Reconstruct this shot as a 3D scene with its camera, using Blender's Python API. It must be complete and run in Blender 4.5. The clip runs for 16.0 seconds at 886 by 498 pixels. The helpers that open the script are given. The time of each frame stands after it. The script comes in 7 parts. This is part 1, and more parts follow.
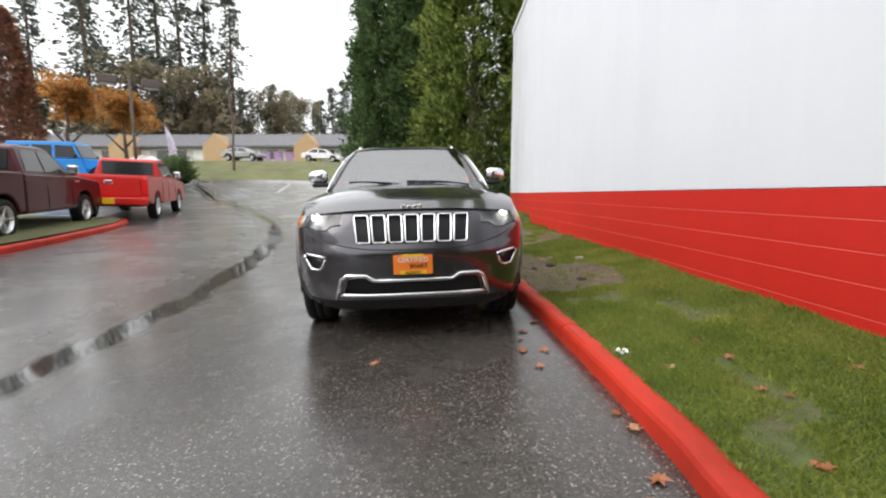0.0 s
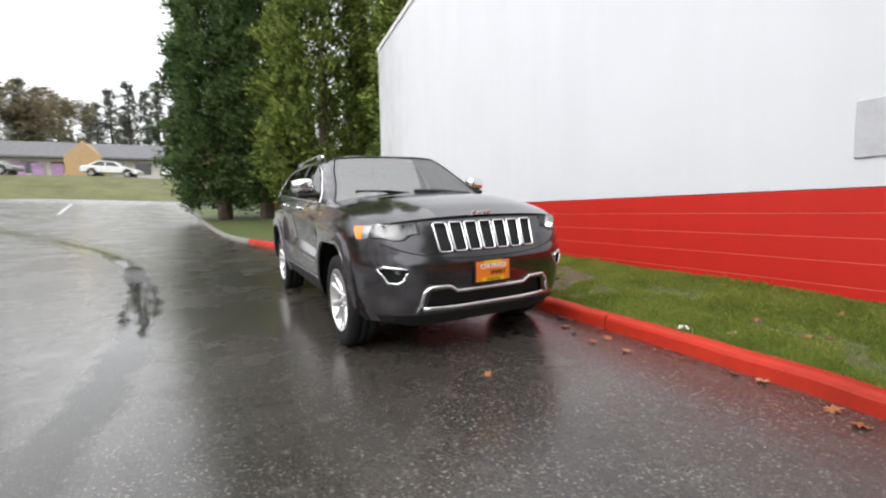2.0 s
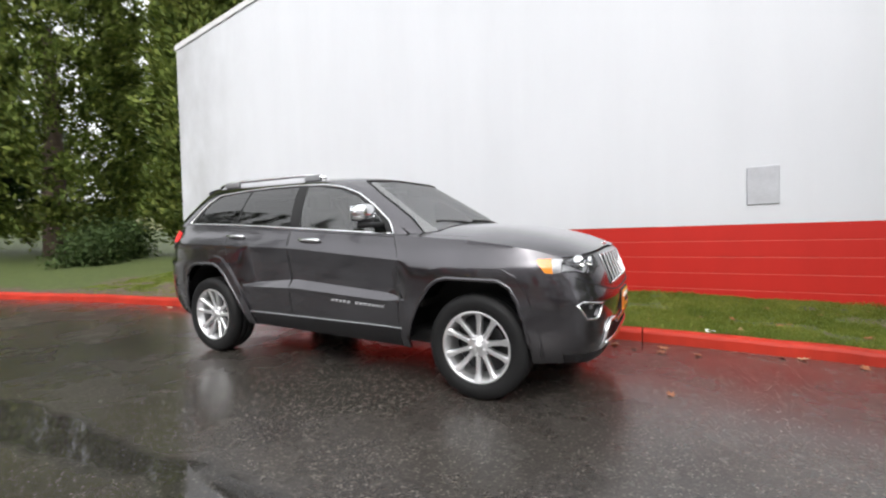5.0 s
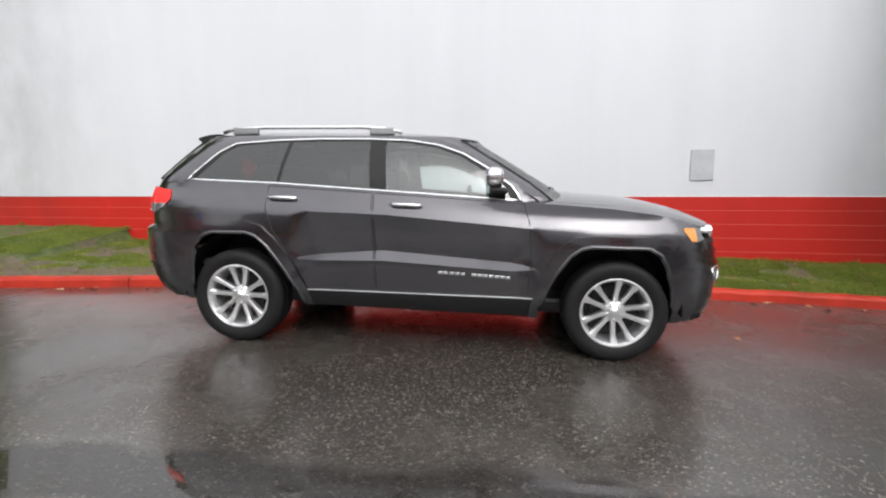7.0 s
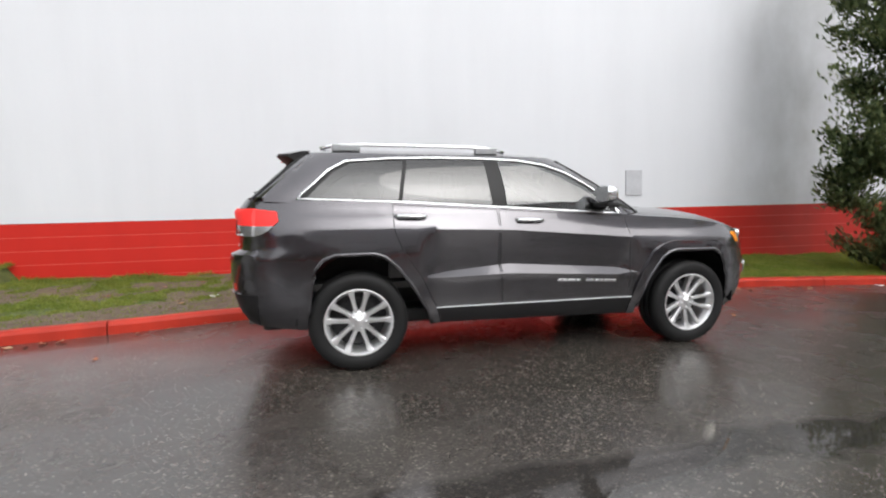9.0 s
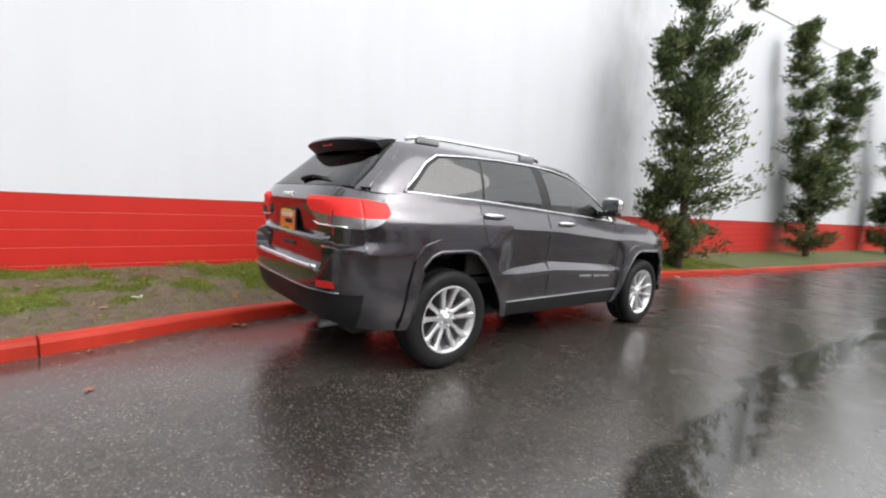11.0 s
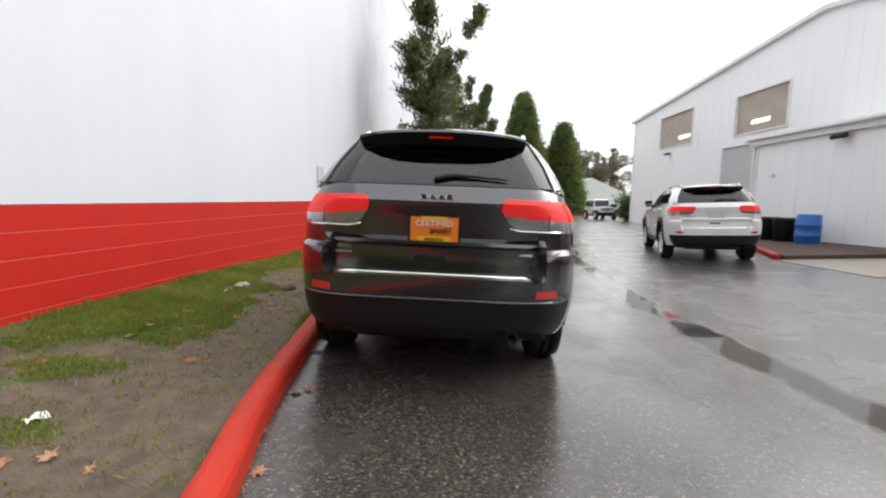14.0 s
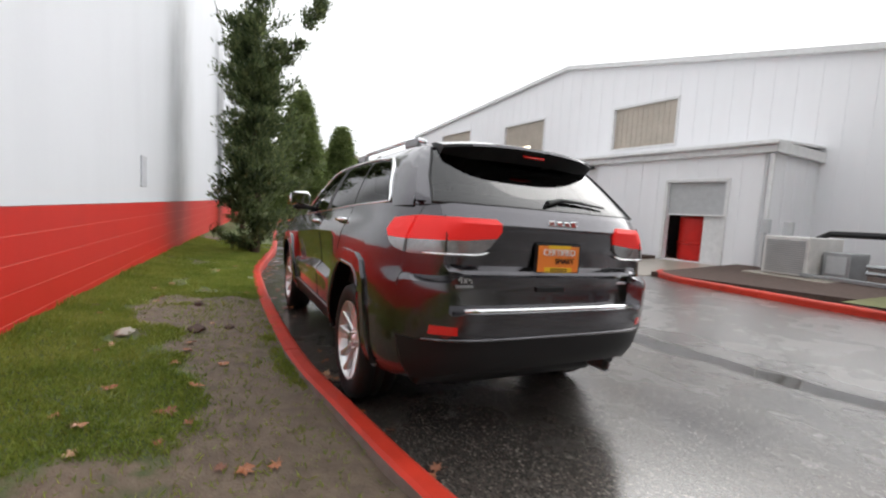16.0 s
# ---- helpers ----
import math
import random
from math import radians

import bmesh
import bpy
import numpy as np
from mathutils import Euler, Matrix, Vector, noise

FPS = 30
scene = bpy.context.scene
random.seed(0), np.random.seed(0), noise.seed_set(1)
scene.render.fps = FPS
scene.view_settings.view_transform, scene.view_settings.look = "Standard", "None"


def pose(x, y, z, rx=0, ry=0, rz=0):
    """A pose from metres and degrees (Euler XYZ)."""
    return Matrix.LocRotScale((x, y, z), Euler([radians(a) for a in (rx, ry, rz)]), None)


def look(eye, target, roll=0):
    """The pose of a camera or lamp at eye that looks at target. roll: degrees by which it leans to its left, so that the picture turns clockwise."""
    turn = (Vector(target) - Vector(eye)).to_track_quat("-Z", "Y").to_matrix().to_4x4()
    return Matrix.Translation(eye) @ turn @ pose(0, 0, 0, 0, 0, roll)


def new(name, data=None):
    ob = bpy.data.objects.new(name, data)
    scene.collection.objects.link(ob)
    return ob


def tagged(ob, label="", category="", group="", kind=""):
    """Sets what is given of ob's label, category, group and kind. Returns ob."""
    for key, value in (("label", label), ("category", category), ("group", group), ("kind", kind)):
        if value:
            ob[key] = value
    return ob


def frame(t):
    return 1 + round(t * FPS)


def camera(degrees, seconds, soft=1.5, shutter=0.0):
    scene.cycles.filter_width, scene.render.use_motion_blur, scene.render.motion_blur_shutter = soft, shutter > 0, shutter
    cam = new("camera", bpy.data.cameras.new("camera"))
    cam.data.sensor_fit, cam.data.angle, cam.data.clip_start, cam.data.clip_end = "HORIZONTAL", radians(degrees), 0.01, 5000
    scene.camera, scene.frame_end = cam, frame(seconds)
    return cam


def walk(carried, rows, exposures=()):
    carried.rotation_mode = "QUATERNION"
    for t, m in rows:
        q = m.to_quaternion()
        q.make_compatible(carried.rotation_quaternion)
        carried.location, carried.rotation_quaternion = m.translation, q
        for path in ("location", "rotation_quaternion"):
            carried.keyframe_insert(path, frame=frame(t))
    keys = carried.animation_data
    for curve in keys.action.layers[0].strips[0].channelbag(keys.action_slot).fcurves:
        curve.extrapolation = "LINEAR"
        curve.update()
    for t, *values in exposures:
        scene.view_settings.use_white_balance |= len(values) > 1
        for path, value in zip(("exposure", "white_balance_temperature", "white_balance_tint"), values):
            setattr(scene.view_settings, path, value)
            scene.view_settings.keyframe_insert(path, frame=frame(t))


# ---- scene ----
cam = camera(90.7, 16.0, soft=2.1, shutter=0.4)
METRES, EYE, TILT, LEAN, TURN = 17.0, 1.258, 1.0, -2.6, -1.1
ROWS = [
    (0.0, 0.0, 0.0, 0.0, -0.28, -8.12, 2.57),
    (0.5, -0.0212, -0.0008, -0.0007, -5.55, -7.66, 1.46),
    (1.0, -0.0474, 0.0051, -0.0018, -11.66, -6.54, 3.30),
    (1.5, -0.0773, 0.0143, -0.0006, -15.08, -6.16, 1.78),
    (2.0, -0.1082, 0.0258, -0.0, -23.82, -6.93, 3.06),
    (2.5, -0.1346, 0.0452, 0.0013, -28.66, -6.03, 2.62),
    (3.0, -0.1607, 0.0651, 0.0027, -35.58, -6.36, 3.68),
    (3.5, -0.1773, 0.0863, 0.0046, -38.71, -6.31, 4.65),
    (4.0, -0.1939, 0.1031, 0.0053, -44.26, -4.74, 3.24),
    (6.5, -0.258, 0.2427, 0.0106, -73.71, -9.05, 0.75),
    (7.0, -0.2638, 0.2737, 0.0107, -78.67, -9.67, -0.45),
    (7.5, -0.2736, 0.3038, 0.0104, -83.47, -8.98, -0.29),
    (8.0, -0.2746, 0.3341, 0.0107, -87.71, -9.43, -0.82),
    (8.5, -0.2778, 0.3654, 0.0105, -92.95, -8.16, -0.11),
    (11.0, -0.2376, 0.5183, 0.0082, -124.2, -7.25, -4.86),
    (11.5, -0.2131, 0.5435, 0.0066, -133.39, -6.7, -4.82),
    (12.0, -0.1876, 0.5688, 0.0055, -142.44, -7.29, -3.56),
    (12.5, -0.1582, 0.5861, 0.0047, -148.64, -6.73, -3.65),
    (13.0, -0.1274, 0.6039, 0.0033, -156.89, -7.22, -2.87),
    (13.5, -0.0941, 0.6124, 0.002, -164.25, -6.36, -3.47),
    (14.0, -0.0613, 0.62, 0.0006, -171.7, -6.0, -3.64),
    (14.5, -0.0311, 0.6163, -0.0003, -178.22, -4.98, -5.15),
    (15.0, 0.0, 0.6128, -0.0002, -187.46, -3.18, -6.61),
    (15.5, 0.0288, 0.6023, -0.0022, -195.46, -3.64, -4.92),
    (16.0, 0.0548, 0.5845, -0.001, -201.92, -3.23, -5.35),
]
walk(cam, [(t, pose(0, 0, EYE, TILT, LEAN, TURN) @ pose(METRES * x, METRES * y, METRES * z, 90 + pitch, roll, yaw)) for t, x, y, z, yaw, pitch, roll in ROWS],
     exposures=((0.0, 0.0), (4.0, -0.02), (7.0, -0.15), (8.5, -0.17), (11.0, -0.05), (12.5, 0.08), (14.0, -0.06), (16.0, -0.14)))

# ---- light: a bright overcast sky and one very soft sun ----
world = bpy.data.worlds.new("overcast")
scene.world = world
world.use_nodes = True
wn, wl = world.node_tree.nodes, world.node_tree.links
wn.clear()
sky = wn.new("ShaderNodeTexSky")
sky.sky_type = "NISHITA"
sky.sun_disc = False
sky.sun_elevation, sky.sun_rotation = radians(38), radians(250)
sky.air_density, sky.dust_density, sky.ozone_density = 1.0, 6.0, 0.5
grey = wn.new("ShaderNodeHueSaturation")
grey.inputs["Saturation"].default_value = 0.10
veil = wn.new("ShaderNodeMix")
veil.data_type = "RGBA"
veil.inputs["Factor"].default_value = 0.62
veil.inputs["B"].default_value = (9.6, 9.75, 10.0, 1)
bg = wn.new("ShaderNodeBackground")
bg.inputs["Strength"].default_value = 0.15
wout = wn.new("ShaderNodeOutputWorld")
wl.new(sky.outputs["Color"], grey.inputs["Color"])
wl.new(grey.outputs["Color"], veil.inputs["A"])
# a thin bright overcast, a little stronger overhead
wtc = wn.new("ShaderNodeTexCoord")
wsep = wn.new("ShaderNodeSeparateXYZ")
wl.new(wtc.outputs["Generated"], wsep.inputs["Vector"])
wmul = wn.new("ShaderNodeMath")
wmul.operation, wmul.use_clamp = "MULTIPLY_ADD", False
wmax = wn.new("ShaderNodeMath")
wmax.operation = "MAXIMUM"
wl.new(wsep.outputs["Z"], wmax.inputs[0])
wmax.inputs[1].default_value = 0.0
wl.new(wmax.outputs[0], wmul.inputs[0])
wmul.inputs[1].default_value, wmul.inputs[2].default_value = 0.45, 1.22
wvm = wn.new("ShaderNodeVectorMath")
wvm.operation = "SCALE"
wl.new(veil.outputs["Result"], wvm.inputs[0])
wl.new(wmul.outputs[0], wvm.inputs["Scale"])
wl.new(wvm.outputs["Vector"], bg.inputs["Color"])
wl.new(bg.outputs["Background"], wout.inputs["Surface"])
sun_data = bpy.data.lights.new("sun", "SUN")
sun_data.energy, sun_data.angle, sun_data.color = 0.8, radians(40), (1.0, 0.97, 0.93)
sun = new("sun", sun_data)
sun.matrix_world = look((-20, -12, 25), (0, 5, 0))


# ---- materials ----
def node_mat(name):
    m = bpy.data.materials.new(name)
    m.use_nodes = True
    nt = m.node_tree
    nt.nodes.clear()
    b = nt.nodes.new("ShaderNodeBsdfPrincipled")
    o = nt.nodes.new("ShaderNodeOutputMaterial")
    nt.links.new(b.outputs["BSDF"], o.inputs["Surface"])
    return m, nt, b


def noise_node(nt, scale, detail=4, rough=0.6, vec=None, stretch=None):
    tc = nt.nodes.new("ShaderNodeTexCoord")
    n = nt.nodes.new("ShaderNodeTexNoise")
    n.inputs["Scale"].default_value = scale
    n.inputs["Detail"].default_value = detail
    n.inputs["Roughness"].default_value = rough
    src = tc.outputs["Object"]
    if stretch:
        mp = nt.nodes.new("ShaderNodeMapping")
        mp.inputs["Scale"].default_value = stretch
        nt.links.new(src, mp.inputs["Vector"])
        src = mp.outputs["Vector"]
    nt.links.new(vec or src, n.inputs["Vector"])
    return n


def ramp(nt, fac, stops):
    r = nt.nodes.new("ShaderNodeValToRGB")
    while len(r.color_ramp.elements) < len(stops):
        r.color_ramp.elements.new(0.5)
    for e, (p, c) in zip(r.color_ramp.elements, stops):
        e.position = p
        e.color = (*c, 1) if len(c) == 3 else c
    nt.links.new(fac, r.inputs["Fac"])
    return r


def bump(nt, b, height, strength=0.3, dist=0.01):
    n = nt.nodes.new("ShaderNodeBump")
    n.inputs["Strength"].default_value = strength
    n.inputs["Distance"].default_value = dist
    nt.links.new(height, n.inputs["Height"])
    nt.links.new(n.outputs["Normal"], b.inputs["Normal"])
    return n


def mixc(nt, fac, a, b, mode="MIX"):
    m = nt.nodes.new("ShaderNodeMix")
    m.data_type, m.blend_type = "RGBA", mode
    for key, v in (("Factor", fac), ("A", a), ("B", b)):
        if isinstance(v, (int, float)):
            m.inputs[key].default_value = v if key == "Factor" else (v, v, v, 1)
        elif isinstance(v, tuple):
            m.inputs[key].default_value = (*v, 1)
        else:
            nt.links.new(v, m.inputs[key])
    return m.outputs["Result"]


def math_node(nt, op, a, b=None, c=None):
    m = nt.nodes.new("ShaderNodeMath")
    m.operation = op
    for k, v in enumerate((a, b, c)):
        if v is None:
            continue
        if isinstance(v, (int, float)):
            m.inputs[k].default_value = v
        else:
            nt.links.new(v, m.inputs[k])
    return m.outputs[0]


def plain(name, col, rough=0.5, metal=0.0, vary=0.12, scale=6.0, bumps=0.0, bscale=60.0, coat=0.0, spec=0.5):
    """A painted or moulded surface with two scales of slight variation."""
    m, nt, b = node_mat(name)
    n1, n2 = noise_node(nt, scale), noise_node(nt, scale * 9, 3)
    s = math_node(nt, "ADD", math_node(nt, "MULTIPLY", n1.outputs["Fac"], 0.65), math_node(nt, "MULTIPLY", n2.outputs["Fac"], 0.35))
    lo, hi = tuple(c * (1 - vary) for c in col), tuple(min(1, c * (1 + vary)) for c in col)
    nt.links.new(ramp(nt, s, [(0.3, lo), (0.7, hi)]).outputs["Color"], b.inputs["Base Color"])
    r = math_node(nt, "MULTIPLY_ADD", n2.outputs["Fac"], 0.12, rough - 0.06)
    nt.links.new(r, b.inputs["Roughness"])
    b.inputs["Metallic"].default_value = metal
    b.inputs["Coat Weight"].default_value = coat
    b.inputs["Coat Roughness"].default_value = 0.04
    b.inputs["Specular IOR Level"].default_value = spec
    if bumps:
        bump(nt, b, noise_node(nt, bscale, 3).outputs["Fac"], bumps, 0.004)
    return m


def car_paint(name, col, metal=0.5, rough=0.32, beads=0.06, coat=1.0, spec=0.5):
    """Clear-coated metallic paint with rain beads standing on it."""
    m, nt, b = node_mat(name)
    n = noise_node(nt, 3.0)
    nt.links.new(ramp(nt, n.outputs["Fac"], [(0.3, tuple(c * 0.9 for c in col)), (0.7, tuple(min(1, c * 1.08) for c in col))]).outputs["Color"], b.inputs["Base Color"])
    b.inputs["Metallic"].default_value, b.inputs["Roughness"].default_value = metal, rough
    b.inputs["Coat Weight"].default_value, b.inputs["Coat Roughness"].default_value = coat, 0.03
    b.inputs["Specular IOR Level"].default_value = spec
    v = nt.nodes.new("ShaderNodeTexVoronoi")
    v.inputs["Scale"].default_value = 130
    tc = nt.nodes.new("ShaderNodeTexCoord")
    nt.links.new(tc.outputs["Object"], v.inputs["Vector"])
    drop = ramp(nt, v.outputs["Distance"], [(0.0, (1, 1, 1)), (0.35, (0, 0, 0))])
    mask = ramp(nt, noise_node(nt, 14.0).outputs["Fac"], [(0.45, (0, 0, 0)), (0.6, (1, 1, 1))])
    bp = nt.nodes.new("ShaderNodeBump")
    bp.inputs["Strength"].default_value, bp.inputs["Distance"].default_value = beads, 0.003
    nt.links.new(mixc(nt, 1.0, drop.outputs["Color"], mask.outputs["Color"], "MULTIPLY"), bp.inputs["Height"])
    nt.links.new(bp.outputs["Normal"], b.inputs["Coat Normal"])
    return m


def glass_mat(name, tint, rough=0.0, ior=1.8):
    """Thin sheet glass: a tinted see-through sheet with a clean reflection."""
    m = bpy.data.materials.new(name)
    m.use_nodes = True
    nt = m.node_tree
    nt.nodes.clear()
    t, g, f = nt.nodes.new("ShaderNodeBsdfTransparent"), nt.nodes.new("ShaderNodeBsdfGlossy"), nt.nodes.new("ShaderNodeFresnel")
    mx, o = nt.nodes.new("ShaderNodeMixShader"), nt.nodes.new("ShaderNodeOutputMaterial")
    t.inputs["Color"].default_value = (*tint, 1)
    g.inputs["Roughness"].default_value = rough
    f.inputs["IOR"].default_value = ior
    nt.links.new(f.outputs["Fac"], mx.inputs["Fac"])
    nt.links.new(t.outputs["BSDF"], mx.inputs[1])
    nt.links.new(g.outputs["BSDF"], mx.inputs[2])
    nt.links.new(mx.outputs["Shader"], o.inputs["Surface"])
    return m


def emitter(name, col, strength):
    m, nt, b = node_mat(name)
    b.inputs["Base Color"].default_value = (*col, 1)
    b.inputs["Emission Color"].default_value = (*col, 1)
    b.inputs["Emission Strength"].default_value = strength
    return m


def road_mat():
    """Wet asphalt: dark binder, pale stones, a broken water film, and a gutter line of still water."""
    m, nt, b = node_mat("wet_asphalt")
    tc = nt.nodes.new("ShaderNodeTexCoord")
    P3 = tc.outputs["Object"]
    v = nt.nodes.new("ShaderNodeTexVoronoi")
    v.inputs["Scale"].default_value = 110
    nt.links.new(P3, v.inputs["Vector"])
    wn_ = nt.nodes.new("ShaderNodeTexWhiteNoise")
    nt.links.new(v.outputs["Position"], wn_.inputs["Vector"])
    stone = ramp(nt, wn_.outputs["Value"], [(0.0, (0.029, 0.026, 0.023)), (0.80, (0.062, 0.055, 0.049)), (0.95, (0.11, 0.10, 0.088)), (0.99, (0.24, 0.22, 0.195))])
    big = noise_node(nt, 0.55, 5, 0.62)
    tone = ramp(nt, big.outputs["Fac"], [(0.3, (0.72, 0.72, 0.74)), (0.7, (1.3, 1.28, 1.24))])
    col = mixc(nt, 1.0, stone.outputs["Color"], tone.outputs["Color"], "MULTIPLY")
    # the gutter line of still water: x wanders about -2.7
    sep = nt.nodes.new("ShaderNodeSeparateXYZ")
    nt.links.new(P3, sep.inputs["Vector"])
    wob = noise_node(nt, 0.35, 3, stretch=(0.2, 1, 1))
    fine = noise_node(nt, 1.6, 4)
    past = math_node(nt, "MAXIMUM", math_node(nt, "ADD", sep.outputs["Y"], -3.0), 0.0)
    far = math_node(nt, "MULTIPLY", math_node(nt, "MULTIPLY", past, past), -0.02)
    south = math_node(nt, "MULTIPLY", math_node(nt, "MAXIMUM", math_node(nt, "MULTIPLY_ADD", sep.outputs["Y"], -1.0, 0.0), 0.0), -0.105)
    centre = math_node(nt, "ADD", math_node(nt, "ADD", math_node(nt, "MULTIPLY_ADD", wob.outputs["Fac"], 0.5, -2.92), far), south)
    dist = math_node(nt, "ABSOLUTE", math_node(nt, "SUBTRACT", sep.outputs["X"], centre))
    edge = math_node(nt, "ADD", dist, math_node(nt, "MULTIPLY_ADD", fine.outputs["Fac"], 0.40, -0.20))
    line = ramp(nt, edge, [(0.11, (1, 1, 1)), (0.20, (0, 0, 0))])
    pool = ramp(nt, edge, [(0.25, (1, 1, 1)), (1.3, (0, 0, 0))])
    gaps = ramp(nt, noise_node(nt, 0.45, 3, stretch=(0.1, 1, 1)).outputs["Fac"], [(0.36, (0, 0, 0)), (0.42, (1, 1, 1))])
    drain = mixc(nt, 1.0, line.outputs["Color"], gaps.outputs["Color"], "MULTIPLY")
    col = mixc(nt, math_node(nt, "MULTIPLY", drain, 0.65), col, (0.020, 0.019, 0.018))
    nt.links.new(col, b.inputs["Base Color"])
    film = noise_node(nt, 0.9, 5, 0.65)
    grit = noise_node(nt, 160, 2)
    r = ramp(nt, film.outputs["Fac"], [(0.34, (0.12, 0.12, 0.12)), (0.68, (0.36, 0.36, 0.36))])
    rr = math_node(nt, "MULTIPLY_ADD", grit.outputs["Fac"], 0.10, math_node(nt, "ADD", r.outputs["Color"], -0.03))
    rr = math_node(nt, "MULTIPLY_ADD", drain, 0.30, rr)
    nt.links.new(rr, b.inputs["Roughness"])
    spec = math_node(nt, "MULTIPLY_ADD", drain, -0.40, 0.45)
    nt.links.new(spec, b.inputs["Specular IOR Level"])
    # standing water: a smooth clear film, thickest beside the drain
    wet = ramp(nt, film.outputs["Fac"], [(0.44, (1, 1, 1)), (0.68, (0.45, 0.45, 0.45))])
    wet = math_node(nt, "MAXIMUM", wet.outputs["Color"], pool.outputs["Color"])
    # the open lot beyond the drain lies wetter than the strip by the kerb
    lot = ramp(nt, math_node(nt, "MULTIPLY_ADD", math_node(nt, "ADD", sep.outputs["X"], math_node(nt, "MULTIPLY", wob.outputs["Fac"], 0.8)), -0.5, -0.6), [(0.0, (0, 0, 0)), (0.9, (1, 1, 1))]).outputs["Color"]
    wet = math_node(nt, "MULTIPLY", math_node(nt, "MAXIMUM", wet, lot), math_node(nt, "MULTIPLY_ADD", lot, 0.42, 0.58))
    wet = math_node(nt, "MULTIPLY", wet, math_node(nt, "MULTIPLY_ADD", drain, -1.0, 1.0))
    wet = math_node(nt, "ADD", wet, drain)
    nt.links.new(wet, b.inputs["Coat Weight"])
    crough = math_node(nt, "MULTIPLY_ADD", pool.outputs["Color"], -0.10, math_node(nt, "MULTIPLY_ADD", film.outputs["Fac"], 0.20, 0.15))
    crough = math_node(nt, "MAXIMUM", math_node(nt, "MULTIPLY_ADD", lot, 0.07, crough), 0.08)
    crough = math_node(nt, "MULTIPLY_ADD", math_node(nt, "MULTIPLY", crough, drain), -0.80, crough)
    nt.links.new(crough, b.inputs["Coat Roughness"])
    nt.links.new(math_node(nt, "MULTIPLY_ADD", lot, 0.42, 1.50), b.inputs["Coat IOR"])
    h = math_node(nt, "ADD", math_node(nt, "MULTIPLY", v.outputs["Distance"], 0.6), math_node(nt, "MULTIPLY", grit.outputs["Fac"], 0.4))
    bump(nt, b, h, 0.22, 0.002)
    return m


def lawn_mat():
    m, nt, b = node_mat("lawn_soil")
    n1, n2, n3 = noise_node(nt, 0.9, 5, 0.6), noise_node(nt, 9, 4), noise_node(nt, 70, 3)
    dirt = ramp(nt, n2.outputs["Fac"], [(0.3, (0.085, 0.062, 0.042)), (0.7, (0.175, 0.132, 0.092))])
    moss = ramp(nt, n2.outputs["Fac"], [(0.3, (0.05, 0.075, 0.018)), (0.7, (0.12, 0.15, 0.04))])
    sep = nt.nodes.new("ShaderNodeAttribute")
    sep.attribute_name = "bare"
    k = math_node(nt, "ADD", math_node(nt, "MULTIPLY_ADD", n2.outputs["Fac"], 0.5, -0.25), sep.outputs["Fac"])
    msk = ramp(nt, k, [(0.44, (0, 0, 0)), (0.58, (1, 1, 1))])
    nt.links.new(mixc(nt, msk.outputs["Color"], moss.outputs["Color"], dirt.outputs["Color"]), b.inputs["Base Color"])
    b.inputs["Roughness"].default_value = 0.72
    bump(nt, b, n3.outputs["Fac"], 0.7, 0.02)
    return m


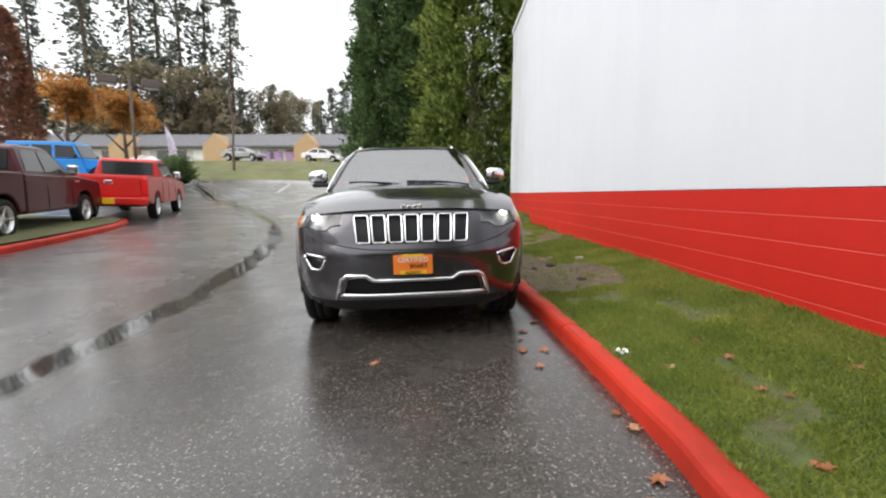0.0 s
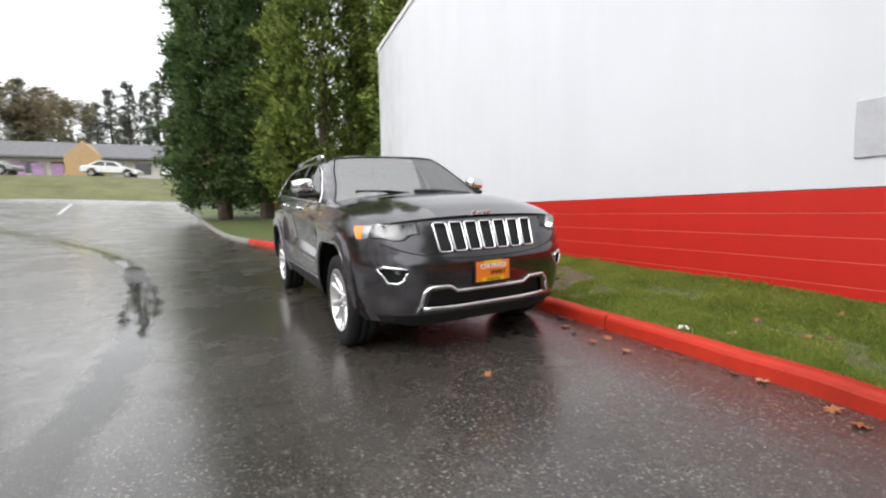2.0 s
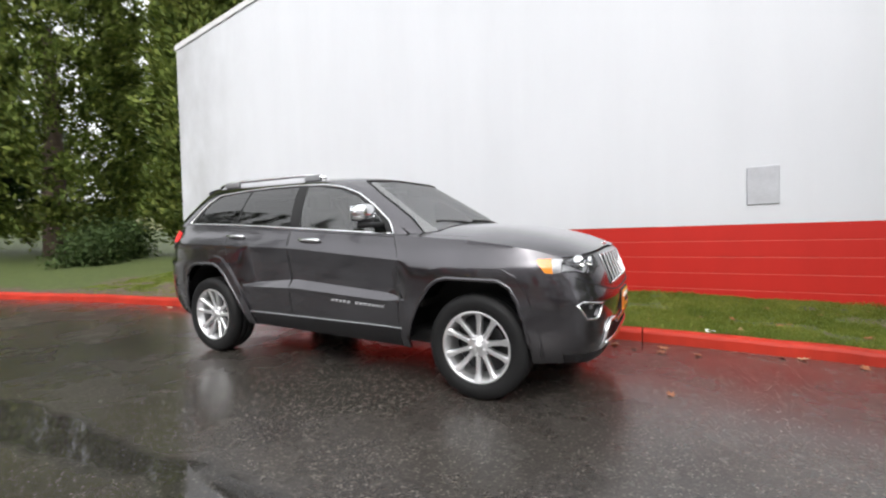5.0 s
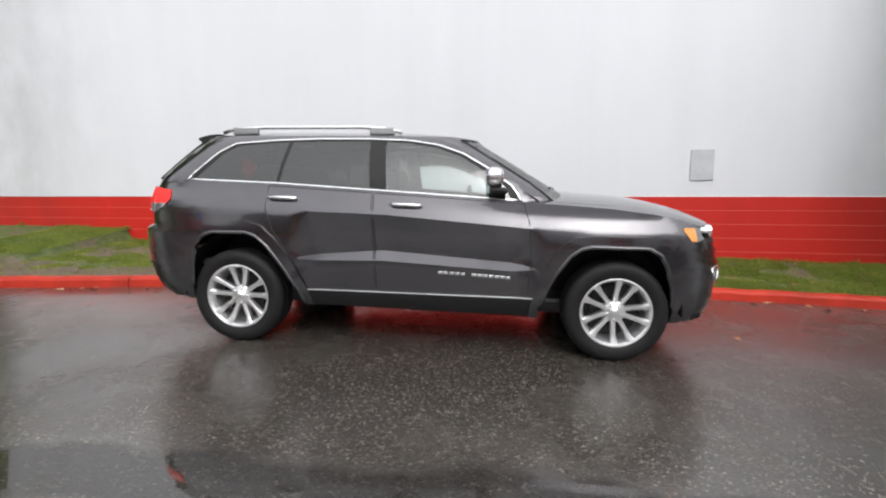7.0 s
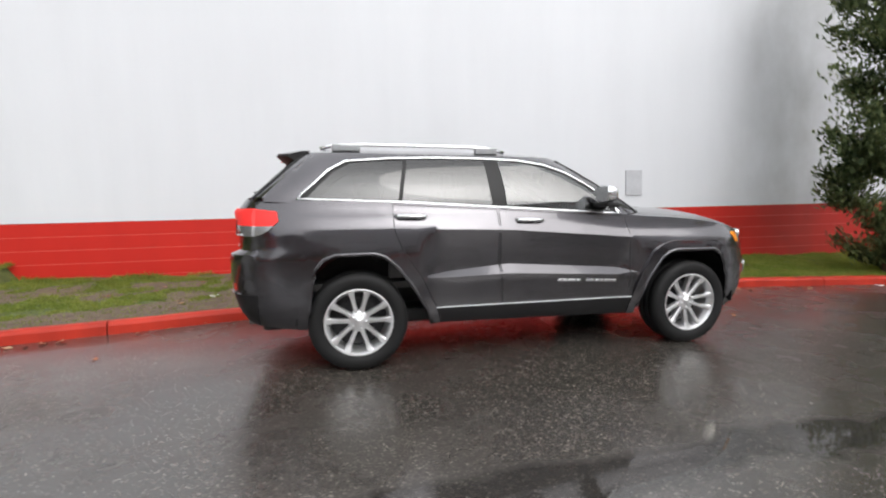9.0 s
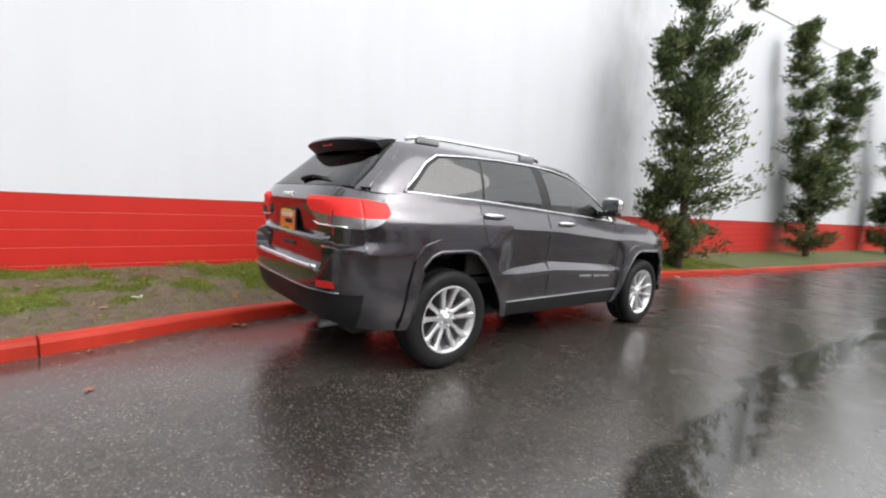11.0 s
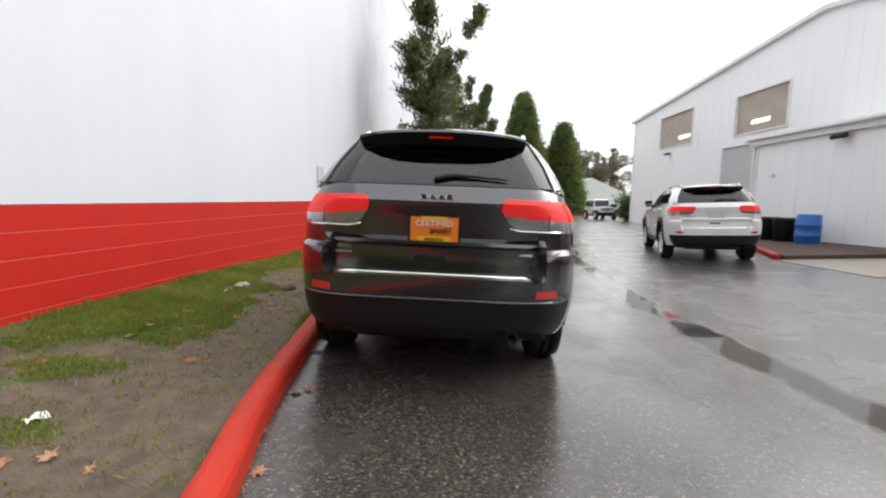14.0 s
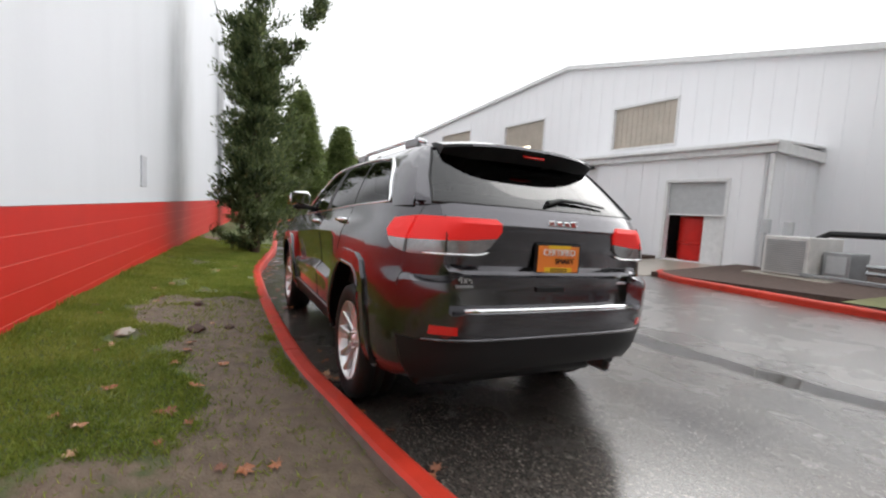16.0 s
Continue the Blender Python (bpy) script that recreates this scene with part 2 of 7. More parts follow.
def wall_mat(name, col, dirty, smudge_shade_col=None, spec=0.5):
    """Painted concrete block: faint patches, streaks running down, a stipple."""
    m, nt, b = node_mat(name)
    n1 = noise_node(nt, 0.35, 4)
    n2 = noise_node(nt, 2.2, 5, 0.6, stretch=(1, 1, 0.12))
    n3 = noise_node(nt, 120, 2)
    s = math_node(nt, "ADD", math_node(nt, "MULTIPLY", n1.outputs["Fac"], 0.5), math_node(nt, "MULTIPLY", n2.outputs["Fac"], 0.5))
    c = ramp(nt, s, [(0.3, tuple(x * (1 - dirty) for x in col)), (0.62, col)])
    out = c.outputs["Color"]
    if smudge_shade_col:
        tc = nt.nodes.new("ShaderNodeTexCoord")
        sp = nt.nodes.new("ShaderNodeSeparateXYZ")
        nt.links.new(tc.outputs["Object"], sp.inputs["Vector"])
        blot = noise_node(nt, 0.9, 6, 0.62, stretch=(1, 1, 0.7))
        smudge_mask = None
        # blotchy smudges about these y; the one at 15.6 paints in the cedars' shade
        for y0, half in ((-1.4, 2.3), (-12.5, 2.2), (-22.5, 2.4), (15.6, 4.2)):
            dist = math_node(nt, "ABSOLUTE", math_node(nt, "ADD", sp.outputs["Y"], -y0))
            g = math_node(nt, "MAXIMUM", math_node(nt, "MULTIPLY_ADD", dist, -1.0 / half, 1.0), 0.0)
            smudge_mask = g if smudge_mask is None else math_node(nt, "MAXIMUM", smudge_mask, g)
        k = math_node(nt, "MULTIPLY", smudge_mask, math_node(nt, "MULTIPLY_ADD", blot.outputs["Fac"], 2.2, -0.45))
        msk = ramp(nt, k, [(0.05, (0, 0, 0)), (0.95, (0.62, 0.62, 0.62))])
        out = mixc(nt, msk.outputs["Color"], out, smudge_shade_col)
    nt.links.new(out, b.inputs["Base Color"])
    b.inputs["Roughness"].default_value = 0.5
    b.inputs["Specular IOR Level"].default_value = spec
    h = n3.outputs["Fac"]
    if smudge_shade_col:
        # shallow block joints, filled by paint here and there
        fr = math_node(nt, "FRACT", math_node(nt, "DIVIDE", math_node(nt, "ADD", sp.outputs["Z"], -1.31), 0.203))
        jt = math_node(nt, "LESS_THAN", fr, 0.045)
        some = ramp(nt, noise_node(nt, 0.9, 3, stretch=(1, 0.5, 3)).outputs["Fac"], [(0.46, (0, 0, 0)), (0.60, (1, 1, 1))])
        h = math_node(nt, "MULTIPLY_ADD", math_node(nt, "MULTIPLY", jt, some.outputs["Color"]), -2.5, h)
    bump(nt, b, h, 0.3, 0.003)
    return m


def leaf_mat(name, cols, rough=0.55):
    m, nt, b = node_mat(name)
    g = nt.nodes.new("ShaderNodeNewGeometry")
    n = noise_node(nt, 0.7, 3)
    n2 = noise_node(nt, 2.4, 3)
    f = math_node(nt, "MULTIPLY_ADD", n.outputs["Fac"], 0.4, math_node(nt, "MULTIPLY_ADD", g.outputs["Random Per Island"], 0.35, math_node(nt, "MULTIPLY_ADD", n2.outputs["Fac"], 0.75, -0.28)))
    k = len(cols) - 1
    nt.links.new(ramp(nt, f, [(0.15 + 0.7 * i / k, c) for i, c in enumerate(cols)]).outputs["Color"], b.inputs["Base Color"])
    b.inputs["Roughness"].default_value = rough
    b.inputs["Specular IOR Level"].default_value = 0.25
    # leaves let some of the light through
    tr = nt.nodes.new("ShaderNodeBsdfTranslucent")
    nt.links.new(b.inputs["Base Color"].links[0].from_socket, tr.inputs["Color"])
    mx = nt.nodes.new("ShaderNodeMixShader")
    mx.inputs["Fac"].default_value = 0.45
    nt.links.new(b.outputs["BSDF"], mx.inputs[1])
    nt.links.new(tr.outputs["BSDF"], mx.inputs[2])
    nt.links.new(mx.outputs["Shader"], nt.nodes["Material Output"].inputs["Surface"])
    return m


M_ROAD, M_LAWN = road_mat(), lawn_mat()
M_GRASSFAR = plain("far_grass", (0.125, 0.13, 0.05), 0.85, vary=0.45, scale=0.5, bumps=0.8, bscale=20)
# second colour: wall smudges, and the cedar shade painted at the north end
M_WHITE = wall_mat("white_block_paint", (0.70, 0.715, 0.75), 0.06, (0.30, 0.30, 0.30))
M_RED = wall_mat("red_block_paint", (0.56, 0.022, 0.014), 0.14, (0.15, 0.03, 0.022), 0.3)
# joint colour lightened to paint in the highlight along the block edges
M_REDJOINT = wall_mat("worn_red_joint", (0.72, 0.17, 0.14), 0.25, None, 0.3)
M_KERB = wall_mat("red_kerb_paint", (0.58, 0.038, 0.017), 0.55, None, 0.3)
M_KERBGREY = plain("kerb_concrete", (0.24, 0.23, 0.21), 0.7, vary=0.25, scale=8, bumps=0.4)
M_BARK = plain("bark", (0.12, 0.085, 0.065), 0.85, vary=0.4, scale=5, bumps=0.9, bscale=14)
M_CEDAR = leaf_mat("cedar_sprays", [(0.045, 0.085, 0.022), (0.23, 0.30, 0.065), (0.50, 0.53, 0.14)])
M_CEDARDARK = leaf_mat("dark_cedar_sprays", [(0.028, 0.062, 0.026), (0.10, 0.175, 0.055), (0.24, 0.31, 0.10)])
M_CYPRESS = leaf_mat("juniper_needles", [(0.045, 0.075, 0.038), (0.16, 0.205, 0.085), (0.36, 0.40, 0.17)])
M_CYPRESSFAR = leaf_mat("cypress_sprays", [(0.13, 0.18, 0.055), (0.22, 0.285, 0.095), (0.31, 0.36, 0.13)])
# needle colours paled to stand for mist in front of the hill
M_FIR = leaf_mat("fir_needles", [(0.14, 0.17, 0.14), (0.24, 0.27, 0.215), (0.33, 0.35, 0.28)])
M_BROWNLEAF = leaf_mat("brown_leaves", [(0.26, 0.11, 0.07), (0.42, 0.19, 0.12), (0.52, 0.28, 0.19)])
M_ORANGELEAF = leaf_mat("orange_leaves", [(0.62, 0.27, 0.08), (0.80, 0.40, 0.12), (0.86, 0.52, 0.20)])
M_DULLLEAF = leaf_mat("late_autumn_leaves", [(0.32, 0.28, 0.19), (0.44, 0.38, 0.25), (0.54, 0.45, 0.30)])
M_HEDGE = leaf_mat("hedge_leaves", [(0.07, 0.12, 0.045), (0.13, 0.20, 0.07), (0.22, 0.28, 0.10)])
M_GRASSBLADE = leaf_mat("grass_blades", [(0.11, 0.165, 0.028), (0.24, 0.30, 0.055), (0.42, 0.42, 0.12)])
M_METALSIDING = wall_mat("white_metal_siding", (0.86, 0.86, 0.88), 0.05)
M_TANWIN = plain("tan_fibreglass_panel", (0.42, 0.37, 0.31), 0.45, vary=0.15, scale=1.5)
M_TRIMWHITE = plain("white_trim", (0.72, 0.72, 0.72), 0.45)
M_GREYROOF = plain("grey_shingles", (0.16, 0.16, 0.17), 0.8, vary=0.25, scale=3, bumps=0.5)
M_SHUTTER = plain("grey_shutter", (0.48, 0.49, 0.50), 0.45)
M_CONCRETE = plain("wet_concrete", (0.34, 0.30, 0.25), 0.3, vary=0.2, scale=2)
M_BARKMULCH = plain("bark_mulch", (0.07, 0.042, 0.032), 0.85, vary=0.45, scale=12, bumps=0.9, bscale=40)
M_BLUEPLASTIC = plain("blue_plastic", (0.02, 0.13, 0.42), 0.4)
M_DARK = plain("black_plastic", (0.012, 0.012, 0.0125), 0.5, spec=0.35)
M_RUBBER = plain("tyre_rubber", (0.013, 0.013, 0.0135), 0.6, bumps=0.2, bscale=90, spec=0.3)
M_CHROME = plain("chrome", (0.86, 0.87, 0.88), 0.09, 1.0, vary=0.02)
M_ALLOY = plain("polished_alloy", (0.80, 0.80, 0.81), 0.34, 0.85, vary=0.04)
M_STEEL = plain("grey_steel", (0.35, 0.36, 0.37), 0.45, 0.7)
M_POLE = plain("brown_painted_steel", (0.10, 0.075, 0.06), 0.5)
M_TAN = plain("tan_stucco", (0.45, 0.30, 0.16), 0.7)
M_COVER = plain("grey_plate_paint", (0.50, 0.51, 0.54), 0.6)
M_BEIGE = plain("pale_panel", (0.6, 0.58, 0.56), 0.6)
M_PLATEORANGE = plain("orange_print", (0.85, 0.23, 0.03), 0.35, vary=0.04)
M_PLATEYELLOW = plain("yellow_print", (0.85, 0.52, 0.02), 0.35, vary=0.04)
M_PRINTWHITE = plain("white_print", (0.85, 0.85, 0.85), 0.4, vary=0.03)
M_PAINT = car_paint("granite_grey_paint", (0.098, 0.094, 0.103), 0.92, 0.21)
M_REFLECTOR = plain("lamp_reflector", (0.82, 0.83, 0.84), 0.25, vary=0.03)
# disc colour darkened to stand for the shade behind the spokes
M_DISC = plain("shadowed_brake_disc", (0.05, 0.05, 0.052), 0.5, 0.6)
M_PAINTWHITE = car_paint("white_car_paint", (0.78, 0.78, 0.79), 0.0, 0.35)
M_PAINTRED = car_paint("red_truck_paint", (0.56, 0.020, 0.015), 0.0, 0.4, coat=0.35, spec=0.25)
M_PAINTMAROON = car_paint("maroon_truck_paint", (0.075, 0.014, 0.018), 0.3, 0.35, coat=0.4, spec=0.25)
M_PAINTBLUE = car_paint("bright_blue_paint", (0.03, 0.26, 0.70), 0.0, 0.4, coat=0.4, spec=0.25)
M_CLADDING = plain("grey_body_cladding", (0.016, 0.0155, 0.0165), 0.5, spec=0.3)
M_GLASSCLEAR = glass_mat("clear_car_glass", (0.74, 0.82, 0.79), ior=2.3)
M_WINDSCREEN = glass_mat("windscreen_glass", (0.74, 0.82, 0.79), ior=4.0)
M_GLASSDARK = glass_mat("privacy_glass", (0.16, 0.16, 0.165), ior=2.0)
M_REARGLASS = glass_mat("rear_privacy_glass", (0.16, 0.16, 0.165), ior=1.7)
M_GLASSLENS = glass_mat("lamp_lens", (0.92, 0.93, 0.94))
M_REDLENS = plain("red_tail_lens", (0.72, 0.018, 0.018), 0.12, vary=0.06, coat=1.0)
M_TAILLENS = emitter("glowing_tail_lens", (0.80, 0.025, 0.022), 0.30)
M_CLEARLENS = plain("silver_lamp_lens", (0.34, 0.34, 0.35), 0.2, 0.6, vary=0.35, scale=14, coat=1.0)
M_AMBER = plain("amber_lens", (0.95, 0.30, 0.02), 0.15, coat=1.0)
M_HEADLIT = emitter("lit_headlamp", (1.0, 0.98, 0.90), 20.0)
M_INTERIOR = plain("dark_cabin_trim", (0.07, 0.068, 0.066), 0.7)
M_LAMPWARM = emitter("warm_shop_lamp", (1.0, 0.9, 0.7), 3.0)


# ---- mesh helpers ----
def link_mesh(name, bm, material, parent=None, label="", smooth=False):
    me = bpy.data.meshes.new(name)
    bm.to_mesh(me)
    bm.free()
    if material:
        me.materials.append(material)
    if smooth:
        me.polygons.foreach_set("use_smooth", [True] * len(me.polygons))
    ob = new(name, me)
    if parent:
        ob.parent = parent
    if label:
        tagged(ob, label)
    return ob


def part(name, bm, material, parent, label="", smooth=False):
    return link_mesh(name, bm, material, parent, label, smooth)


def thing(name, label, category, m=None, group="", kind=""):
    e = new(name)
    e.empty_display_size = 0.2
    if m is not None:
        e.matrix_basis = m
    return tagged(e, label, category, group, kind)


def bm_box(size, at=(0, 0, 0), bevel=0.0, rot=None, bm=None):
    own = bm is None
    bm = bmesh.new() if own else bm
    r = bmesh.ops.create_cube(bm, size=1.0)
    vs = r["verts"]
    if bevel:
        bmesh.ops.scale(bm, vec=size, verts=vs)
        es = list({e for v in vs for e in v.link_edges})
        g = bmesh.ops.bevel(bm, geom=es, offset=bevel, segments=2, profile=0.5, affect="EDGES")
        vs = list({v for f in g["faces"] for v in f.verts} | {v for v in vs if v.is_valid})
    else:
        bmesh.ops.scale(bm, vec=size, verts=vs)
    mt = Matrix.Translation(at) @ (rot or Matrix.Identity(4))
    bmesh.ops.transform(bm, matrix=mt, verts=vs)
    return bm


def bm_cyl(r1, r2, depth, m=None, seg=20, bm=None, caps=True):
    own = bm is None
    bm = bmesh.new() if own else bm
    r = bmesh.ops.create_cone(bm, cap_ends=caps, segments=seg, radius1=r1, radius2=r2, depth=depth)
    bmesh.ops.transform(bm, matrix=m or Matrix.Identity(4), verts=r["verts"])
    return bm


def bm_poly_prism(pts, z0, z1):
    """A prism on a plan outline."""
    bm = bmesh.new()
    a = [bm.verts.new((x, y, z0)) for x, y in pts]
    b = [bm.verts.new((x, y, z1)) for x, y in pts]
    n = len(pts)
    for i in range(n):
        bm.faces.new((a[i], a[(i + 1) % n], b[(i + 1) % n], b[i]))
    bm.faces.new(b), bm.faces.new(a[::-1])
    bmesh.ops.recalc_face_normals(bm, faces=bm.faces)
    return bm


def bm_tube(points, r, seg=6, closed=False, r_end=None):
    """A round bar along a line of points."""
    bm = bmesh.new()
    P_ = [Vector(p) for p in points]
    n, rings = len(P_), []
    for i, p in enumerate(P_):
        a = P_[(i - 1) % n] if closed or i else P_[i]
        c = P_[(i + 1) % n] if closed or i < n - 1 else P_[i]
        d = (c - a).normalized()
        u = d.orthogonal() if abs(d.z) > 0.95 else d.cross(Vector((0, 0, 1)))
        u.normalize()
        w = d.cross(u)
        rad = r + ((r_end if r_end is not None else r) - r) * i / max(1, n - 1)
        rings.append([bm.verts.new(p + rad * (math.cos(k * math.tau / seg) * u + math.sin(k * math.tau / seg) * w)) for k in range(seg)])
    for i in range(n if closed else n - 1):
        A, B = rings[i], rings[(i + 1) % n]
        for k in range(seg):
            bm.faces.new((A[k], A[(k + 1) % seg], B[(k + 1) % seg], B[k]))
    if not closed:
        bm.faces.new(rings[0][::-1]), bm.faces.new(rings[-1])
    bmesh.ops.recalc_face_normals(bm, faces=bm.faces)
    return bm


# ---- the ground: one sheet, falling to a drain line and rising up the hill ----
def gz(x, y):
    z = 0.0175 * max(-40.0, min(16.0, y))
    if y > 16:
        t = min(y, 39.0) - 16
        z += 0.0175 * t + 0.0024 * t * t
    if y > 39:
        t = min(y, 48.0) - 39
        z += 2.5 * (t / 9) ** 0.9
    if y > 62:
        z += min(1.0, (y - 62) / 60) * 6.0
    z += 0.055 + 0.022 * min(3.0, x) if x > -2.6 else 0.0
    if x < -2.6:
        z += 0.035 * min(11.0, -2.6 - x)
    # a low terrace behind the trucks
    def ease(a):
        a = max(0.0, min(1.0, a))
        return a * a * (3 - 2 * a)
    z += 0.85 * ease((-12.6 - x) / 2.2) * ease((y - 14) / 3.5) * ease((33 - y) / 5)
    return z


KERB = [(-16, -44), (-8, -43.5), (-3, -42), (-1.5, -39), (-0.8, -33), (-0.2, -24), (0.3, -11), (0.55, -4), (0.85, -0.5), (1.02, 1.4), (1.0, 2.8), (0.90, 4.7), (0.74, 6.5), (0.55, 7.5), (0.36, 8.35), (0.10, 9.2), (-0.25, 10.5), (-0.55, 11.8), (-1.1, 13.6), (-1.85, 16.2), (-2.6, 20), (-3.3, 24.6), (-4.3, 31), (-5.8, 38.8)]


def smooth_line(pts, step):
    """A rounded line through plan points, at even steps."""
    out = []
    P_ = [Vector((*p, 0)) for p in pts]
    P_ = [2 * P_[0] - P_[1], *P_, 2 * P_[-1] - P_[-2]]
    for a, b, c, d in zip(P_, P_[1:], P_[2:], P_[3:]):
        n = max(2, int((c - b).length / step))
        for k in range(n):
            t = k / n
            out.append(0.5 * (2 * b + (c - a) * t + (2 * a - 5 * b + 4 * c - d) * t * t + (3 * b - a - 3 * c + d) * t ** 3))
    out.append(P_[-2])
    return out


def offset_line(line, d):
    res = []
    for i, p in enumerate(line):
        t = (line[min(i + 1, len(line) - 1)] - line[max(i - 1, 0)]).normalized()
        res.append(p + d * Vector((t.y, -t.x, 0)))
    return res


def ground_sheet():
    xs = sorted(set([-900, -500, -300, -200, -140, -100, -80, -65] + [-55 + 2.5 * i for i in range(17)] + [-12 + 0.8 * i for i in range(24)] + [8, 12, 20, 30, 45, 65, 100, 200, 400, 900]))
    ys = sorted(set([-900, -500, -300, -180, -120, -80, -60] + [-50 + 2.5 * i for i in range(16)] + [-10 + 0.8 * i for i in range(36)] + [20 + 1.5 * i for i in range(36)] + [80, 95, 110, 125, 160, 220, 400, 900]))
    bm = bmesh.new()
    g = [[bm.verts.new((x, y, gz(x, y))) for x in xs] for y in ys]
    for j in range(len(ys) - 1):
        for i in range(len(xs) - 1):
            f = bm.faces.new((g[j][i], g[j][i + 1], g[j + 1][i + 1], g[j + 1][i]))
            cx, cy = f.calc_center_median().xy
            road = -44 < cy < 39 and -60 < cx < 8
            f.material_index = 0 if road else 1
    ob = link_mesh("ground", bm, M_ROAD, smooth=True)
    ob.data.materials.append(M_GRASSFAR)
    return tagged(ob, "wet dark asphalt lot rising to a grass bank", "ground", kind="structure")


ground_sheet()
KLINE = smooth_line(KERB, 0.12)
WALL_X, WALL_Y0, WALL_Y1 = 2.68, -36.0, 15.2
KERB_Y, KERB_X = [p.y for p in KLINE], [p.x for p in KLINE]


def kerb_x(y):
    return float(np.interp(y, KERB_Y, KERB_X))


def kerb_stones(name, line, label, red_from, red_to, length=3.05, side=1):
    """A kerb of cast lengths with rounded tops and narrow open joints."""
    root = thing(name, label, "kerb", kind="structure")
    prof = [(0.0, -0.12), (0.012, 0.085), (0.024, 0.108), (0.05, 0.122), (0.120, 0.125), (0.148, 0.118), (0.156, -0.12)]
    run, i0, sections = 0.0, 0, []
    for i in range(1, len(line)):
        run += (line[i] - line[i - 1]).length
        if run >= length or i == len(line) - 1:
            sections.append((i0, i))
            i0, run = i, 0.0
    for a, b in sections:
        pts = line[a:b + 1]
        bm = bmesh.new()
        rows = []
        for k, p in enumerate(pts):
            i = a + k
            t = (line[min(i + 1, len(line) - 1)] - line[max(i - 1, 0)]).normalized()
            out = Vector((t.y, -t.x, 0)) * side
            q = p.copy()
            if k == 0:
                q = p + t * 0.006
            if k == len(pts) - 1:
                q = p - t * 0.006
            base = gz(q.x, q.y)
            chip = 0.008 * noise.noise(Vector((q.x * 3, q.y * 3, 0)))
            rows.append([bm.verts.new((q.x + out.x * (o + chip), q.y + out.y * (o + chip), base + h + (chip if h > 0 else 0))) for o, h in prof])
        for A, B in zip(rows, rows[1:]):
            for k in range(len(prof) - 1):
                bm.faces.new((A[k], A[k + 1], B[k + 1], B[k])).material_index = 1 if k == len(prof) - 2 else 0
        bm.faces.new(rows[0]), bm.faces.new(rows[-1][::-1])
        bmesh.ops.recalc_face_normals(bm, faces=bm.faces)
        ym = pts[len(pts) // 2].y
        part("kerb_stone", bm, M_KERB if red_from < ym < red_to else M_KERBGREY, root).data.materials.append(M_KERBGREY)
    return root


kerb_stones("kerb_1", KLINE, "red-painted concrete kerb along the lawn, chipped and wet", -60, 15.6)


# ---- lawn between the kerb and the wall ----
def bare_amount(x, y):
    """How far the turf is worn off: along the kerb behind the car and in a trodden band near the wall."""
    kx = kerb_x(y)
    v = 0.30 + 0.50 * noise.noise(Vector((x * 0.9, y * 0.55, 3.0))) + 0.32 * noise.noise(Vector((x * 2.3, y * 1.7, 8.0)))
    d = x - kx
    if y > 3.6:
        v += 0.75 * max(0, 1 - abs(d - 0.45) / 0.55) * min(1, (y - 3.6) / 1.5)
    v += 0.40 * max(0, 1 - abs(x - 1.95) / 0.35) * max(0, 1 - abs(y - 4.8) / 3.2)
    v += 0.45 * max(0, 1 - abs(y - 9.5) / 2.5)
    if y > 14:
        v -= 0.25
    return v


def lawn_z(x, y):
    kx = kerb_x(y)
    f = max(0.0, min(1.0, (x - kx - 0.16) / max(0.3, WALL_X - kx - 0.16)))
    return gz(kx, y) + 0.112 - 0.045 * min(1.0, max(0.0, (y - 5.0) / 3.0)) + (0.17 if y < 12 else 0.40) * f ** 1.3 + 0.018 * noise.noise(Vector((x * 2.5, y * 2.5, 7)))


def lawn():
    bm = bmesh.new()
    layer = bm.verts.layers.float.new("bare")
    ys = [-42 + 0.9 * i for i in range(44)] + [-2.6 + 0.16 * i for i in range(95)] + [12.7 + 0.6 * i for i in range(40)]
    rows = []
    for y in ys:
        kx = kerb_x(y)
        wx = WALL_X + 0.05 if y < WALL_Y1 - 0.2 else WALL_X + 0.05 + (y - WALL_Y1 + 0.2) * 4
        wx = min(wx, 14.0)
        row = []
        for k in range(26):
            x = kx + 0.125 + (wx - kx - 0.125) * k / 25
            v = bm.verts.new((x, y, lawn_z(x, y)))
            v[layer] = bare_amount(x, y)
            row.append(v)
        rows.append(row)
    for A, B in zip(rows, rows[1:]):
        for k in range(25):
            bm.faces.new((A[k], A[k + 1], B[k + 1], B[k]))
    ob = link_mesh("lawn", bm, M_LAWN, smooth=True)
    return tagged(ob, "patchy mossy lawn with bare trodden soil beside the wall", "lawn", kind="structure")


lawn()


